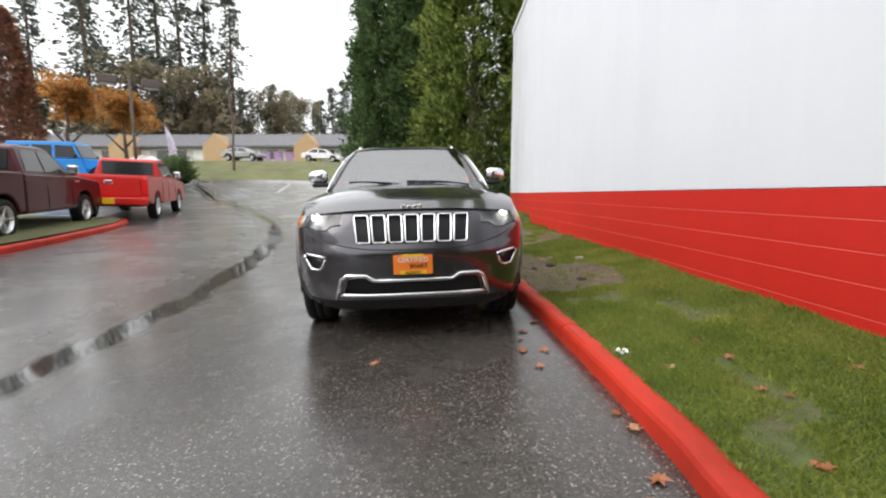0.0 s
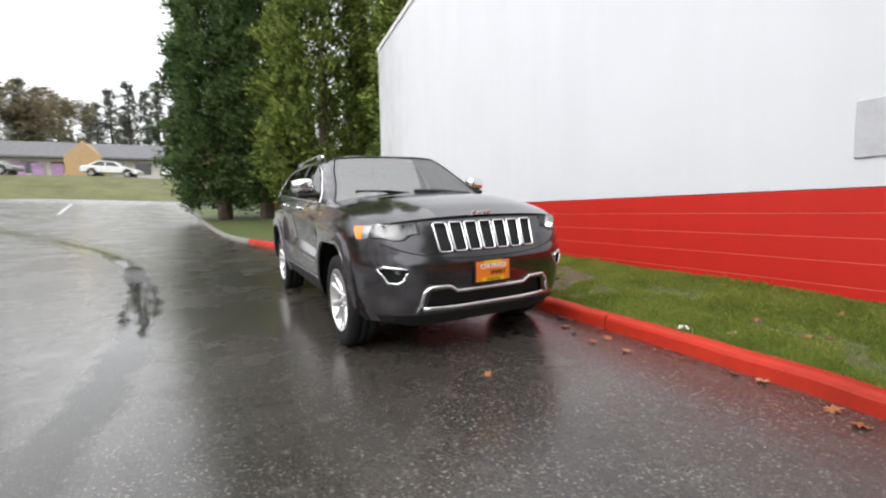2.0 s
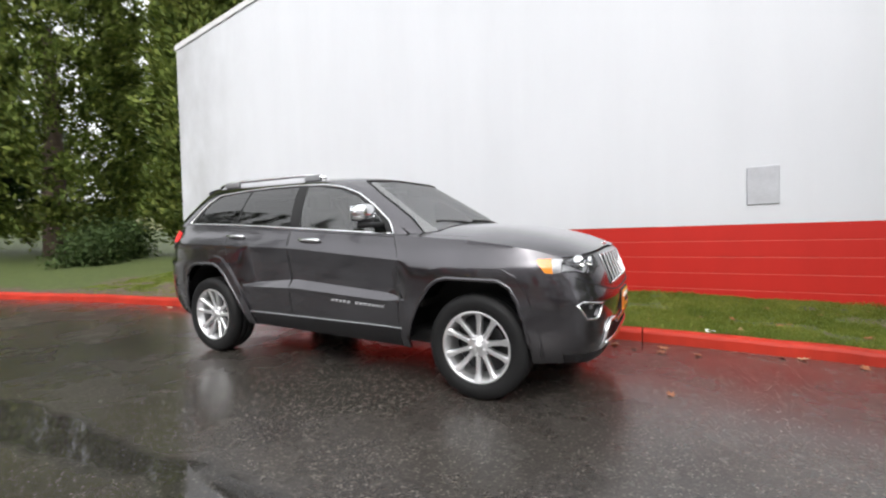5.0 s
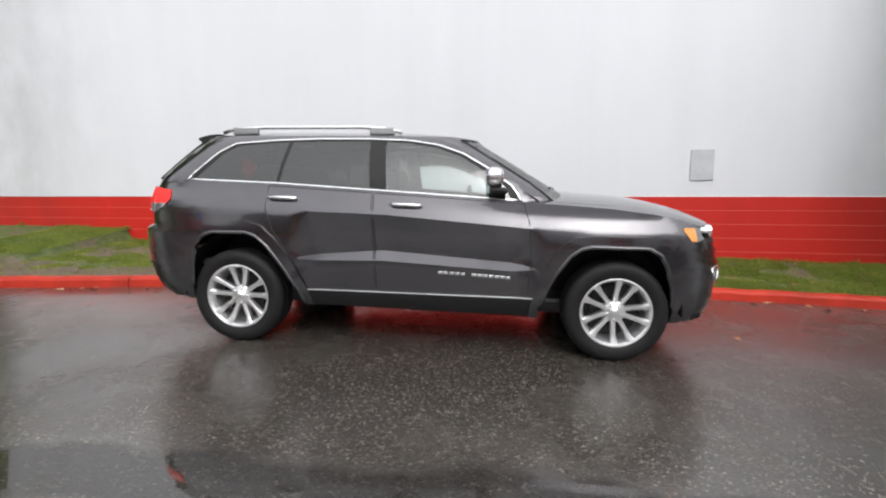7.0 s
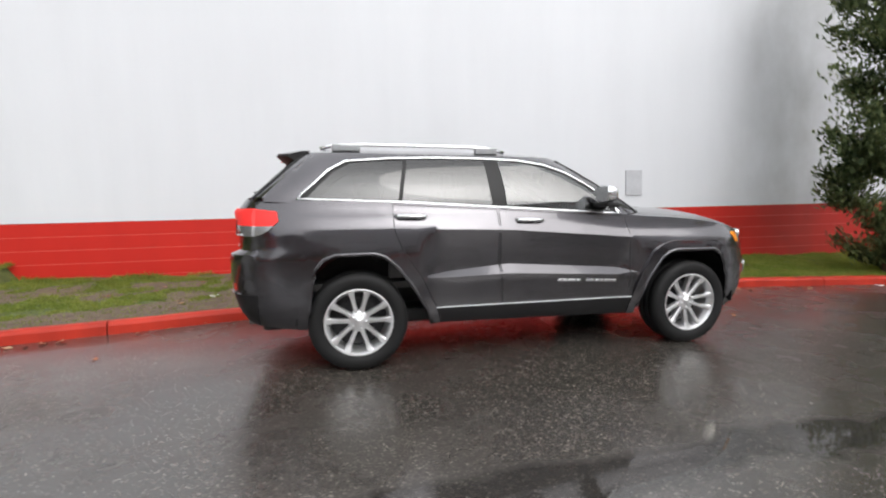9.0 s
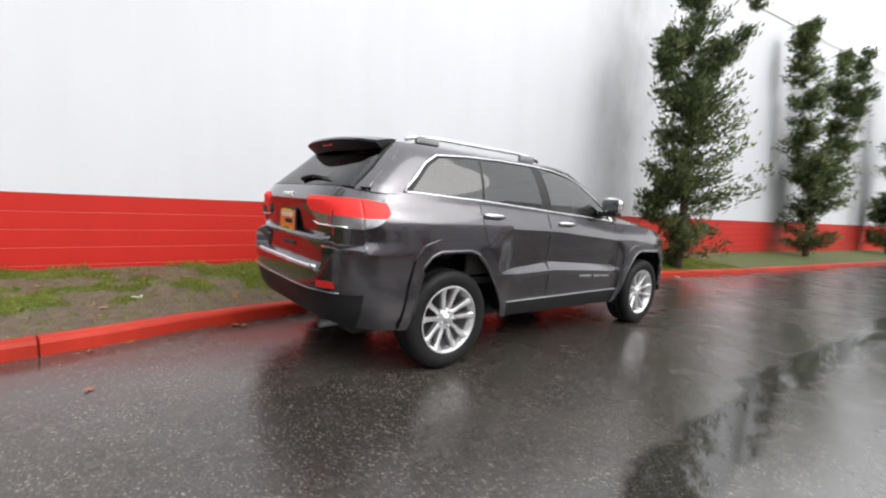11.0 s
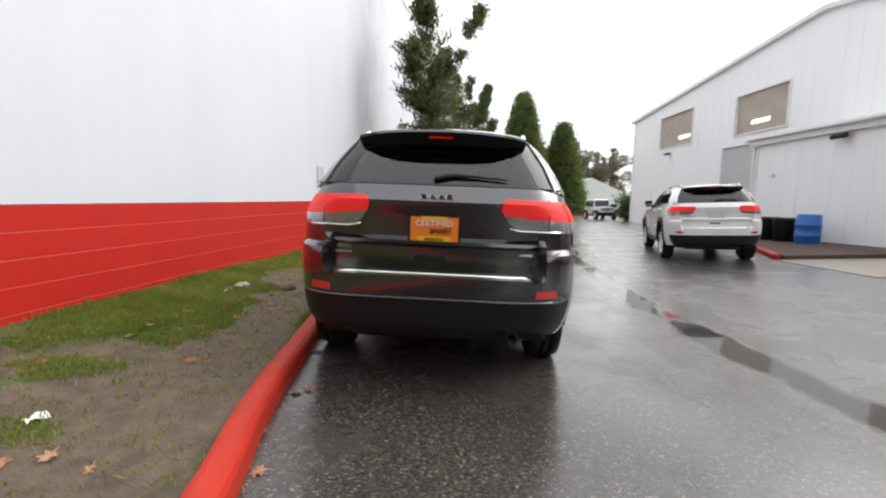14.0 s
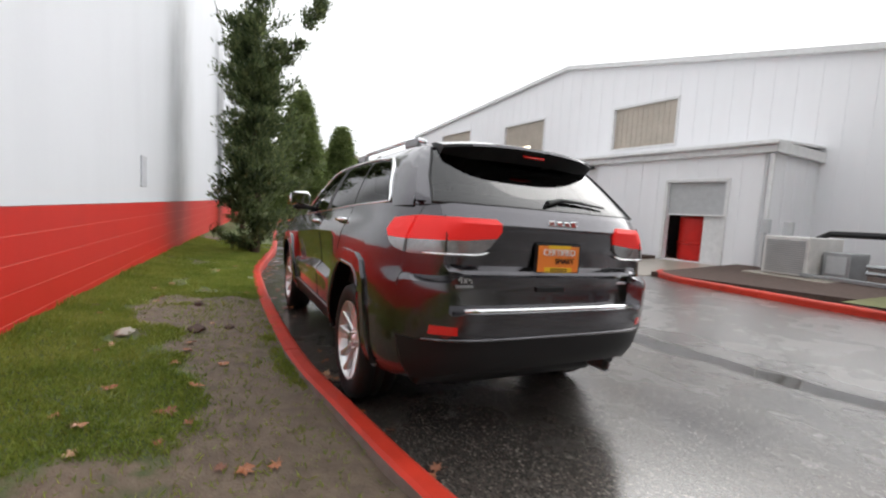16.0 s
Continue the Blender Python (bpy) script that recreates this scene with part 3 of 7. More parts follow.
# ---- the long block wall: white above a red base ----
def block_wall():
    root = thing("wall_east", "long white-painted block wall with a bright red base", "wall", kind="structure")
    y0, y1, zt = WALL_Y0, WALL_Y1, 1.31
    def top(y):
        return 6.55 + (WALL_Y1 - y) * 0.08
    bm = bmesh.new()
    def quad(a, b, c, d):
        bm.faces.new([bm.verts.new(p) for p in (a, b, c, d)])
    # white upper body, with its end faces and top
    for (xa, xb) in ((WALL_X, WALL_X + 0.4),):
        lo, hi0, hi1 = zt, top(y0), top(y1)
        vs = [bm.verts.new(p) for p in ((xa, y0, lo), (xa, y1, lo), (xa, y1, hi1), (xa, y0, hi0), (xb, y0, lo), (xb, y1, lo), (xb, y1, hi1), (xb, y0, hi0))]
        for q in ((0, 1, 2, 3), (5, 4, 7, 6), (1, 5, 6, 2), (4, 0, 3, 7), (3, 2, 6, 7)):
            bm.faces.new([vs[k] for k in q])
    bmesh.ops.recalc_face_normals(bm, faces=bm.faces)
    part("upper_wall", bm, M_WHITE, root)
    # red courses, each a long band with a struck joint between
    zb, k = -1.2, 0
    h = 0.203
    z = zt
    while z > zb:
        bm = bm_box((0.396, y1 - y0, h - 0.006), (WALL_X + 0.2 - 0.003, (y0 + y1) / 2, z - h / 2 - 0.003), 0.003)
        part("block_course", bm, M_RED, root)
        z -= h
    bm = bm_box((0.39, y1 - y0 - 0.02, zt - zb), (WALL_X + 0.1975, (y0 + y1) / 2, (zt + zb) / 2 - 0.01))
    part("joint_mortar", bm, M_REDJOINT, root)
    # cap flashing
    bm = bmesh.new()
    vs = [bm.verts.new((x, y, top(y) + dz)) for y in (y0 - 0.03, y1 + 0.03) for x, dz in ((WALL_X - 0.03, -0.02), (WALL_X - 0.03, 0.12), (WALL_X + 0.43, 0.12), (WALL_X + 0.43, -0.02))]
    for q in ((0, 1, 5, 4), (1, 2, 6, 5), (2, 3, 7, 6), (0, 3, 2, 1), (4, 5, 6, 7)):
        bm.faces.new([vs[k] for k in q])
    bmesh.ops.recalc_face_normals(bm, faces=bm.faces)
    part("cap_flashing", bm, M_TRIMWHITE, root)
    # end wall running away from the road
    part("end_wall", bm_box((14, 0.3, 7.6), (WALL_X + 7.41, WALL_Y1 - 0.16, 2.3)), M_WHITE, root)
    part("end_wall", bm_box((14, 0.3, 11.6), (WALL_X + 7.41, WALL_Y0 + 0.16, 3.8)), M_WHITE, root)
    part("roof_deck", bm_box((13.9, y1 - y0 - 0.8, 0.2), (WALL_X + 7.45, (y0 + y1) / 2, 5.6)), M_GREYROOF, root)
    return root


block_wall()
cover = thing("wall_cover_plate", "grey metal cover plate on the white wall", "cover plate")
part("plate", bm_box((0.02, 0.32, 0.45), (WALL_X - 0.01, 2.16, 1.765), 0.008), M_COVER, cover)


# ---- sport utility car: a shell drawn on its side, front and rear, with real openings ----
from mathutils import geometry

PX, PR = 4.0, 5.0
S0F, S0R = 1.2, -1.3
NOSE, REAR = 1.95, -2.25
ZF = [0.26, 0.32, 0.40, 0.48, 0.56, 0.62, 0.70, 0.745, 0.78, 0.86, 0.95, 1.02, 1.06]
SF = [2.12, 2.16, 2.195, 2.21, 2.215, 2.225, 2.230, 2.224, 2.205, 2.185, 2.150, 2.115, 2.07]
# the tail: in the middle the gate stands back above the bumper, at the corners the bumper rises to a shelf under the lamps
ZR = [0.30, 0.38, 0.46, 0.55, 0.59, 0.61, 0.72, 0.745, 0.768, 0.86, 0.915, 0.935, 0.955, 0.98, 1.10, 1.185, 1.20, 1.285, 1.33]
SR = [-2.33, -2.40, -2.45, -2.475, -2.485, -2.50, -2.512, -2.508, -2.415, -2.405, -2.412, -2.445, -2.440, -2.405, -2.420, -2.452, -2.452, -2.395, -2.36]
ZRC = [0.30, 0.38, 0.46, 0.55, 0.59, 0.61, 0.72, 0.86, 0.895, 0.925, 1.03, 1.20, 1.285, 1.33]
SRC = [-2.33, -2.40, -2.45, -2.475, -2.485, -2.50, -2.512, -2.515, -2.508, -2.44, -2.44, -2.445, -2.395, -2.36]


def sfz(z):
    return float(np.interp(z, ZF, SF))


def srz(z, y=1.0):
    k = min(1.0, max(0.0, (abs(y) - 0.658) / 0.03))
    return (1 - k) * float(np.interp(z, ZR, SR)) + k * float(np.interp(z, ZRC, SRC))


def crease_z(s):
    return float(np.interp(s, [-1.3, -1.04, -0.37, 0.6, 0.8, 1.2], [1.08, 1.067, 1.054, 0.985, 0.97, 0.96]))


def ledge(s):
    """Middle and half-height of the bright ledge along the doors."""
    return float(np.interp(s, [-1.0, -0.35, 0.75], [0.705, 0.742, 0.680])), float(np.interp(s, [-1.02, -0.90, -0.35, 0.70, 0.78], [0.006, 0.020, 0.036, 0.027, 0.006]))


DOOR_W = np.array([0.84, 0.89, 0.918, 0.932, 0.950, 0.958, 0.906, 0.908, 0.925, 0.946, 0.951, 0.944, 0.920, 0.893, 0.858, 0.82])
WING_W = np.array([0.85, 0.90, 0.930, 0.950, 0.958, 0.958, 0.960, 0.960, 0.960, 0.956, 0.952, 0.945, 0.922, 0.893, 0.858, 0.82])


def flank_w(s, z):
    """Half-width of the flanks: hollow doors with a ledge, full wings round the wheels."""
    zc, (zm, hm) = crease_z(s), ledge(s)
    k = float(np.interp(s, [-1.08, -0.92, 0.70, 0.84], [0, 1, 1, 0]))
    zz = [0.26, 0.34, 0.42, 0.52, zm - hm - 0.02, zm - hm, zm + hm, zm + hm + 0.03, (zm + hm + zc) / 2 + 0.02, zc - 0.02, zc, zc + 0.02, zc + 0.08, 1.20, 1.32, 1.45]
    w = float(np.interp(z, zz, k * DOOR_W + (1 - k) * WING_W))
    d = min(abs(s - 1.375), abs(s + 1.54)) / 0.75
    return w + 0.012 * max(0.0, 1 - d * d) * min(1.0, max(0.0, (1.05 - z) / 0.15))


def side_w(s, z):
    """Half-width of the lower body."""
    w = flank_w(s, z)
    if s > S0F:
        f = min(0.9999, (s - S0F) / (sfz(z) - S0F))
        return w * (1 - f ** PX) ** (1 / PX)
    if s < S0R:
        f = min(0.9999, (S0R - s) / (S0R - srz(z)))
        return w * (1 - f ** PR) ** (1 / PR)
    return w


def front_s(y, z):
    return S0F + (sfz(z) - S0F) * (1 - min(0.9999, abs(y) / flank_w(NOSE, z)) ** PX) ** (1 / PX)


def rear_s(y, z):
    return S0R - (S0R - srz(z, y)) * (1 - min(0.9999, abs(y) / flank_w(REAR, z)) ** PR) ** (1 / PR)


def belt(s):
    """Top edge of the lower body: the window sill, then the hood's side."""
    return float(np.interp(s, [-2.3, -1.96, -1.2, 0.67, 0.9, 1.3, 1.6, 1.8, 1.95], [1.30, 1.285, 1.262, 1.163, 1.15, 1.125, 1.09, 1.05, 1.005]))


ZGW = [1.10, 1.20, 1.30, 1.40, 1.50, 1.58, 1.63, 1.66]
WGW = [0.885, 0.872, 0.848, 0.812, 0.765, 0.718, 0.675, 0.635]


def gfz(z):
    return 1.00 - 1.66 * (z - 1.234)


def grz(z):
    return -2.352 + 1.03 * (z - 1.30) if z > 1.30 else -2.352


def glass_w(s, z):
    w = float(np.interp(z, ZGW, WGW))
    a, b = gfz(z) - 0.8, grz(z) + 0.6
    if s > a:
        return w * (1 - min(0.9999, (s - a) / 0.8) ** 4) ** 0.25
    if s < b:
        return w * (1 - min(0.9999, (b - s) / 0.6) ** 5) ** 0.2
    return w


def glass_front(y, z):
    w = float(np.interp(z, ZGW, WGW))
    return gfz(z) - 0.8 + 0.8 * (1 - min(0.9999, abs(y) / w) ** 4) ** 0.25


def glass_rear(y, z):
    w = float(np.interp(z, ZGW, WGW))
    return grz(z) + 0.6 - 0.6 * (1 - min(0.9999, abs(y) / w) ** 5) ** 0.2


def resample(poly, step, closed=True):
    out, n = [], len(poly)
    for i in range(n if closed else n - 1):
        a, b = Vector(poly[i]), Vector(poly[(i + 1) % n])
        k = max(1, round((b - a).length / step))
        out += [a.lerp(b, j / k) for j in range(k)]
    if not closed:
        out.append(Vector(poly[-1]))
    return out


def inside(p, poly):
    x, y, c, n = p[0], p[1], False, len(poly)
    for i in range(n):
        (x1, y1), (x2, y2) = poly[i - 1], poly[i]
        if (y1 > y) != (y2 > y) and x < (x2 - x1) * (y - y1) / (y2 - y1) + x1:
            c = not c
    return c


def chart(outline, regions, step=0.045, lines=()):
    """Triangles of a flat outline, cut exactly along the regions; returns points and a list of triangles for each region."""
    pts, edges = [], []

    def loop(poly, closed=True):
        p = resample(poly, step, closed)
        k0 = len(pts)
        pts.extend(p)
        n = len(p)
        edges.extend((k0 + i, k0 + (i + 1) % n) for i in range(n if closed else n - 1))
    loop(outline)
    for _, poly in regions:
        loop(poly)
    for ln in lines:
        loop(ln, False)
    arr = np.array([tuple(p) for p in pts])
    lo, hi = arr.min(0), arr.max(0)
    for i in range(int((hi[0] - lo[0]) / step) + 1):
        for j in range(int((hi[1] - lo[1]) / step) + 1):
            q = (lo[0] + (i + 0.5 * (j % 2)) * step, lo[1] + j * step)
            if ((arr - q) ** 2).sum(1).min() > (0.45 * step) ** 2 and inside(q, outline):
                pts.append(Vector(q))
    r = geometry.delaunay_2d_cdt(pts, edges, [], 0, 1e-5)
    verts, tris = r[0], r[2]
    out = {}
    for t in tris:
        c = ((verts[t[0]].x + verts[t[1]].x + verts[t[2]].x) / 3, (verts[t[0]].y + verts[t[1]].y + verts[t[2]].y) / 3)
        if not inside(c, outline):
            continue
        name = next((n for n, poly in regions if inside(c, poly)), "body")
        out.setdefault(name, []).append(tuple(t))
    return verts, out


def shell(bm, verts, tris, fn, flip=False, skirt=0.02):
    """Maps chart triangles to space and turns their open rims inwards."""
    used, made = {}, []
    cnt = {}
    for t in tris:
        for a, b in ((t[0], t[1]), (t[1], t[2]), (t[2], t[0])):
            cnt[frozenset((a, b))] = cnt.get(frozenset((a, b)), 0) + 1
    def v(i, d=0.0):
        if (i, d) not in used:
            used[i, d] = bm.verts.new(fn(verts[i].x, verts[i].y, -d))
        return used[i, d]
    for t in tris:
        q = [v(i) for i in t]
        try:
            bm.faces.new(q[::-1] if flip else q)
        except ValueError:
            pass
    if skirt:
        for t in tris:
            for a, b in ((t[0], t[1]), (t[1], t[2]), (t[2], t[0])):
                if cnt[frozenset((a, b))] == 1:
                    q = [v(b, 1e-6), v(a, 1e-6), v(a, skirt), v(b, skirt)]
                    try:
                        bm.faces.new(q[::-1] if flip else q)
                    except ValueError:
                        pass


ARCH_REAR = [(-1.93, 0.2), (-1.90, 0.44), (-1.875, 0.66), (-1.84, 0.79), (-1.78, 0.86), (-1.70, 0.89), (-1.42, 0.895), (-1.34, 0.868), (-1.25, 0.79), (-1.13, 0.63), (-1.02, 0.45), (-0.98, 0.33), (-0.98, 0.2)]
BAND_REAR = [(-2.00, 0.2), (-1.975, 0.44), (-1.95, 0.68), (-1.91, 0.84), (-1.83, 0.94), (-1.72, 0.975), (-1.41, 0.98), (-1.30, 0.95), (-1.19, 0.85), (-1.06, 0.68), (-0.95, 0.46), (-0.91, 0.33), (-0.91, 0.2)]
ARCH_FRONT = [(0.82, 0.2), (0.82, 0.38), (0.87, 0.53), (0.93, 0.65), (1.03, 0.79), (1.10, 0.84), (1.17, 0.858), (1.56, 0.855), (1.64, 0.81), (1.69, 0.72), (1.74, 0.56), (1.765, 0.40), (1.77, 0.2)]
BAND_FRONT = [(0.75, 0.2), (0.755, 0.40), (0.80, 0.56), (0.86, 0.70), (0.955, 0.85), (1.04, 0.91), (1.15, 0.938), (1.58, 0.935), (1.68, 0.885), (1.755, 0.76), (1.81, 0.6), (1.84, 0.42), (1.845, 0.2)]
AXF, AXR = 1.375, -1.540


def text_mesh(txt, size, depth=0.003):
    cu = bpy.data.curves.new("txt", "FONT")
    cu.body, cu.size, cu.extrude, cu.align_x, cu.align_y = txt, size, depth, "CENTER", "CENTER"
    tmp = bpy.data.objects.new("txt", cu)
    me = bpy.data.meshes.new_from_object(tmp)
    bpy.data.objects.remove(tmp)
    bm = bmesh.new()
    bm.from_mesh(me)
    bpy.data.meshes.remove(me)
    return bm


def lathe(prof, seg=40):
    """Turns a (y, r) outline about the y axis."""
    bm = bmesh.new()
    rings = [[bm.verts.new((r * math.cos(k * math.tau / seg), y, r * math.sin(k * math.tau / seg))) for k in range(seg)] for y, r in prof]
    for A, B in zip(rings, rings[1:]):
        for k in range(seg):
            bm.faces.new((A[k], A[(k + 1) % seg], B[(k + 1) % seg], B[k]))
    bmesh.ops.recalc_face_normals(bm, faces=bm.faces)
    return bm


def wheel_meshes(rim_mat, spokes=10, R=0.374, rr=0.252, width=0.25):
    """Tyre, rim, hub and brake disc about the y axis, the outside at -y."""
    h = width / 2
    tyre = lathe([(h * 0.6, rr), (h * 0.95, rr + 0.02), (h, R - 0.05), (h * 0.9, R - 0.012), (h * 0.62, R), (h * 0.30, R - 0.001), (h * 0.28, R - 0.009), (h * 0.22, R - 0.009), (h * 0.20, R), (-h * 0.20, R), (-h * 0.22, R - 0.009), (-h * 0.28, R - 0.009), (-h * 0.30, R - 0.001), (-h * 0.62, R), (-h * 0.9, R - 0.012), (-h, R - 0.05), (-h * 0.97, rr + 0.035), (-h * 0.86, rr + 0.008), (-h * 0.8, rr)], 48)
    rim = lathe([(-h * 0.80, rr), (-h * 0.93, rr + 0.006), (-h * 0.95, rr - 0.004), (-h * 0.82, rr - 0.016), (-h * 0.5, rr - 0.03), (h * 0.7, rr - 0.035), (h * 0.8, rr)], 48)
    for i in range(spokes):
        a = i * math.tau / spokes + (0.05 if i % 2 else -0.05)
        b = i * math.tau / spokes
        rows = []
        for rad, ang, wd, yo, dp in ((0.05, b, 0.020, -h * 0.56, 0.05), (0.12, (a + b) / 2, 0.0165, -h * 0.66, 0.05), (0.19, a, 0.0185, -h * 0.76, 0.045), (rr - 0.008, a, 0.030, -h * 0.90, 0.04)):
            c, s_ = math.cos(ang), math.sin(ang)
            row = []
            for u, d in ((-1, 0.012), (-0.55, 0), (0.55, 0), (1, 0.012), (1, dp), (-1, dp)):
                row.append(rim.verts.new((rad * c - u * wd * s_, yo + d, rad * s_ + u * wd * c)))
            rows.append(row)
        for A, B in zip(rows, rows[1:]):
            for k in range(6):
                rim.faces.new((A[k], A[(k + 1) % 6], B[(k + 1) % 6], B[k]))
        rim.faces.new(rows[0]), rim.faces.new(rows[-1][::-1])
    bmesh.ops.recalc_face_normals(rim, faces=rim.faces)
    hub = lathe([(-h * 0.30, 0.085), (-h * 0.55, 0.080), (-h * 0.60, 0.070), (-h * 0.58, 0.036), (-h * 0.70, 0.032), (-h * 0.72, 0.0)], 24)
    for i in range(5):
        a = (i + 0.5) * math.tau / 5
        bm_cyl(0.011, 0.009, 0.03, Matrix.Translation((0.056 * math.cos(a), -h * 0.63, 0.056 * math.sin(a))) @ pose(0, 0, 0, 90, 0, 0), 6, bm=hub)
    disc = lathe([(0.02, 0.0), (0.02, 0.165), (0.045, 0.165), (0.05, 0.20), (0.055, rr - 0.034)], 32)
    return tyre, rim, hub, disc


def sport_utility(name, label, m, paint, group="", near=True):
    car = thing(name, label, "car", m, group)
    st = 0.036 if near else 0.075

    # ----- lower body sides -----
    sc, rc = NOSE, REAR
    outline = [(rc, 0.36), (-2.0, 0.34), (-1.0, 0.33), (0.8, 0.30), (1.85, 0.30), (sc, 0.30)]
    outline += [(sc, z) for z in (0.5, 0.7, 0.9, belt(sc))]
    outline += [(s, belt(s)) for s in (1.8, 1.6, 1.3, 0.9, 0.67, 0, -0.6, -1.2, -1.96, rc)]
    fa, ra, ft, rt = ARCH_FRONT, ARCH_REAR, BAND_FRONT, BAND_REAR
    fdoor = [(0.735, 0.47), (0.755, 0.72), (0.735, 1.0), (0.69, belt(0.69) - 0.012), (-0.43, belt(-0.43) - 0.012), (-0.42, 0.9), (-0.40, 0.47)]
    rdoor = [(-0.415, 0.47), (-0.435, 0.9), (-0.445, belt(-0.445) - 0.012), (-1.27, belt(-1.27) - 0.012), (-1.27, 1.08), (-1.21, 0.92), (-1.06, 0.70), (-0.95, 0.47)]
    tail_side = [(-2.26, 1.100), (-2.12, 1.105), (-2.085, 1.14), (-2.10, 1.205), (-2.26, 1.225)]
    tail_low = [(-2.26, 1.03), (-2.20, 1.045), (-2.15, 1.075), (-2.12, 1.105), (-2.26, 1.100)]
    lamp_side = [(1.905, 0.905), (1.86, 0.91), (1.80, 0.985), (1.81, 1.0), (1.89, 1.0)]
    lamp_clear = [(1.96, 0.915), (1.905, 0.905), (1.89, 1.0), (1.96, 1.0)]
    sill = [(0.83, 0.2), (0.85, 0.455), (-1.06, 0.455), (-1.08, 0.2)]
    regs = [("hole", fa), ("hole", ra), ("arch_front", ft), ("arch_rear", rt), ("front_door", fdoor), ("rear_door", rdoor), ("tail", tail_side), ("tail_low", tail_low), ("lamp", lamp_side), ("lamp_clear", lamp_clear), ("sill", sill)]
    run = np.linspace(-1.0, 0.78, 12)
    creases = [[(q, ledge(q)[0] + u * ledge(q)[1]) for q in run] for u in (-1, 1)] + [[(q, crease_z(q)) for q in np.linspace(-1.9, 1.0, 12)]]
    verts, tri = chart(outline, regs, st, creases)
    off = {"arch_front": 0.020, "arch_rear": 0.020, "tail": 0.008, "tail_low": 0.008, "lamp": 0.004, "sill": 0.012}
    mats = {"body": paint, "front_door": paint, "rear_door": paint, "arch_front": paint if near else M_CLADDING, "arch_rear": paint if near else M_CLADDING, "tail": M_TAILLENS, "tail_low": M_CLEARLENS, "lamp": M_AMBER, "lamp_clear": M_CLEARLENS, "sill": M_CLADDING}
    names = {"body": "side_panel", "arch_front": "arch_trim", "arch_rear": "arch_trim", "tail": "tail_lens", "tail_low": "reverse_lens", "lamp": "side_marker", "lamp_clear": "headlamp_side", "sill": "rocker_panel"}
    kept = {}
    for sg in (-1, 1):
        for k, t in tri.items():
            if k == "hole":
                continue
            o = off.get(k, 0.0)
            bm = bmesh.new()
            shell(bm, verts, t, lambda s, z, d, sg=sg, o=o: (s, sg * (side_w(s, z) + o + d), z), flip=sg > 0, skirt=0.03)
            kept[k, sg] = part(names.get(k, k), bm, mats[k], car, smooth=True)
            kept[k, sg].data.set_sharp_from_angle(angle=radians(24))

    for sg in (-1, 1):
        for poly, host in ((fa, "arch_front"), (ra, "arch_rear")):
            ln = [p for p in resample(poly[1:-1], 0.05, False) if p.y > 0.33]
            part("arch_lip", bm_tube([(p.x, sg * (side_w(p.x, p.y) + 0.012), p.y) for p in ln], 0.016, 6), paint if near else M_CLADDING, kept[host, sg], smooth=True)

    # ----- front fascia -----
    def top_f(y):
        yc = side_w(sc, belt(sc))
        return 1.030 - 0.025 * (abs(y) / yc) ** 2
    cz = [0.30, 0.40, 0.5, 0.6, 0.7, 0.8, 0.9, belt(sc)]
    right = [(side_w(sc, z), z) for z in cz]
    topl = [(right[-1][0] * (1 - 2 * k / 12), 0) for k in range(1, 12)]
    topl = [(y, top_f(y)) for y, _ in topl]
    outline = right + topl + [(-y, z) for y, z in right[::-1]] + [(-0.6, 0.27), (0.6, 0.27)]
    def mir(poly):
        return [(-y, z) for y, z in poly[::-1]]
    head = [(0.535, 0.932), (0.60, 0.928), (0.655, 0.894), (0.72, 0.892), (0.79, 0.915), (0.95, 0.915), (0.95, 1.05), (0.80, 1.008), (0.535, 1.008)]
    fog = [(0.650, 0.697), (0.682, 0.615), (0.715, 0.598), (0.775, 0.603), (0.83, 0.700), (0.80, 0.715)]
    mouth = [(-0.53, 0.405), (0.53, 0.405), (0.49, 0.525), (0.355, 0.535), (0.29, 0.498), (-0.29, 0.498), (-0.355, 0.535), (-0.49, 0.525)]
    gr = [(-0.45, 1.005), (-0.40, 0.79), (0.40, 0.79), (0.45, 1.005)]
    chin = [(-0.95, 0.2), (0.95, 0.2), (0.95, 0.37), (0.60, 0.355), (-0.60, 0.355), (-0.95, 0.37)]
    regs = [("headlamp", head), ("headlamp_r", mir(head)), ("fog", fog), ("fog_r", mir(fog)), ("mouth", mouth), ("grille", gr), ("chin", chin)]
    verts, tri = chart(outline, regs, st)
    fd = {"headlamp": 0.0, "headlamp_r": 0.0, "fog": -0.03, "fog_r": -0.03, "mouth": -0.05, "grille": -0.02, "chin": 0.0}
    fm = {"body": paint, "headlamp": M_GLASSLENS, "headlamp_r": M_GLASSLENS, "fog": M_DARK, "fog_r": M_DARK, "mouth": M_DARK, "grille": M_DARK, "chin": M_CLADDING}
    fnm = {"body": "front_bumper", "headlamp_r": "headlamp", "fog": "fog_lamp", "fog_r": "fog_lamp", "mouth": "lower_grille", "grille": "grille_panel", "chin": "lower_valance"}
    for k, t in tri.items():
        bm = bmesh.new()
        o = fd.get(k, 0.0)
        shell(bm, verts, t, lambda y, z, d, o=o: (front_s(y, z) + o + d, y, z), skirt=0.0 if "headlamp" in k else 0.06)
        kept[k] = part(fnm.get(k, k), bm, fm[k], car, smooth=True)
        kept[k].data.set_sharp_from_angle(angle=radians(24))
    # grille slots: chrome frames over black bars
    gp = kept["grille"]
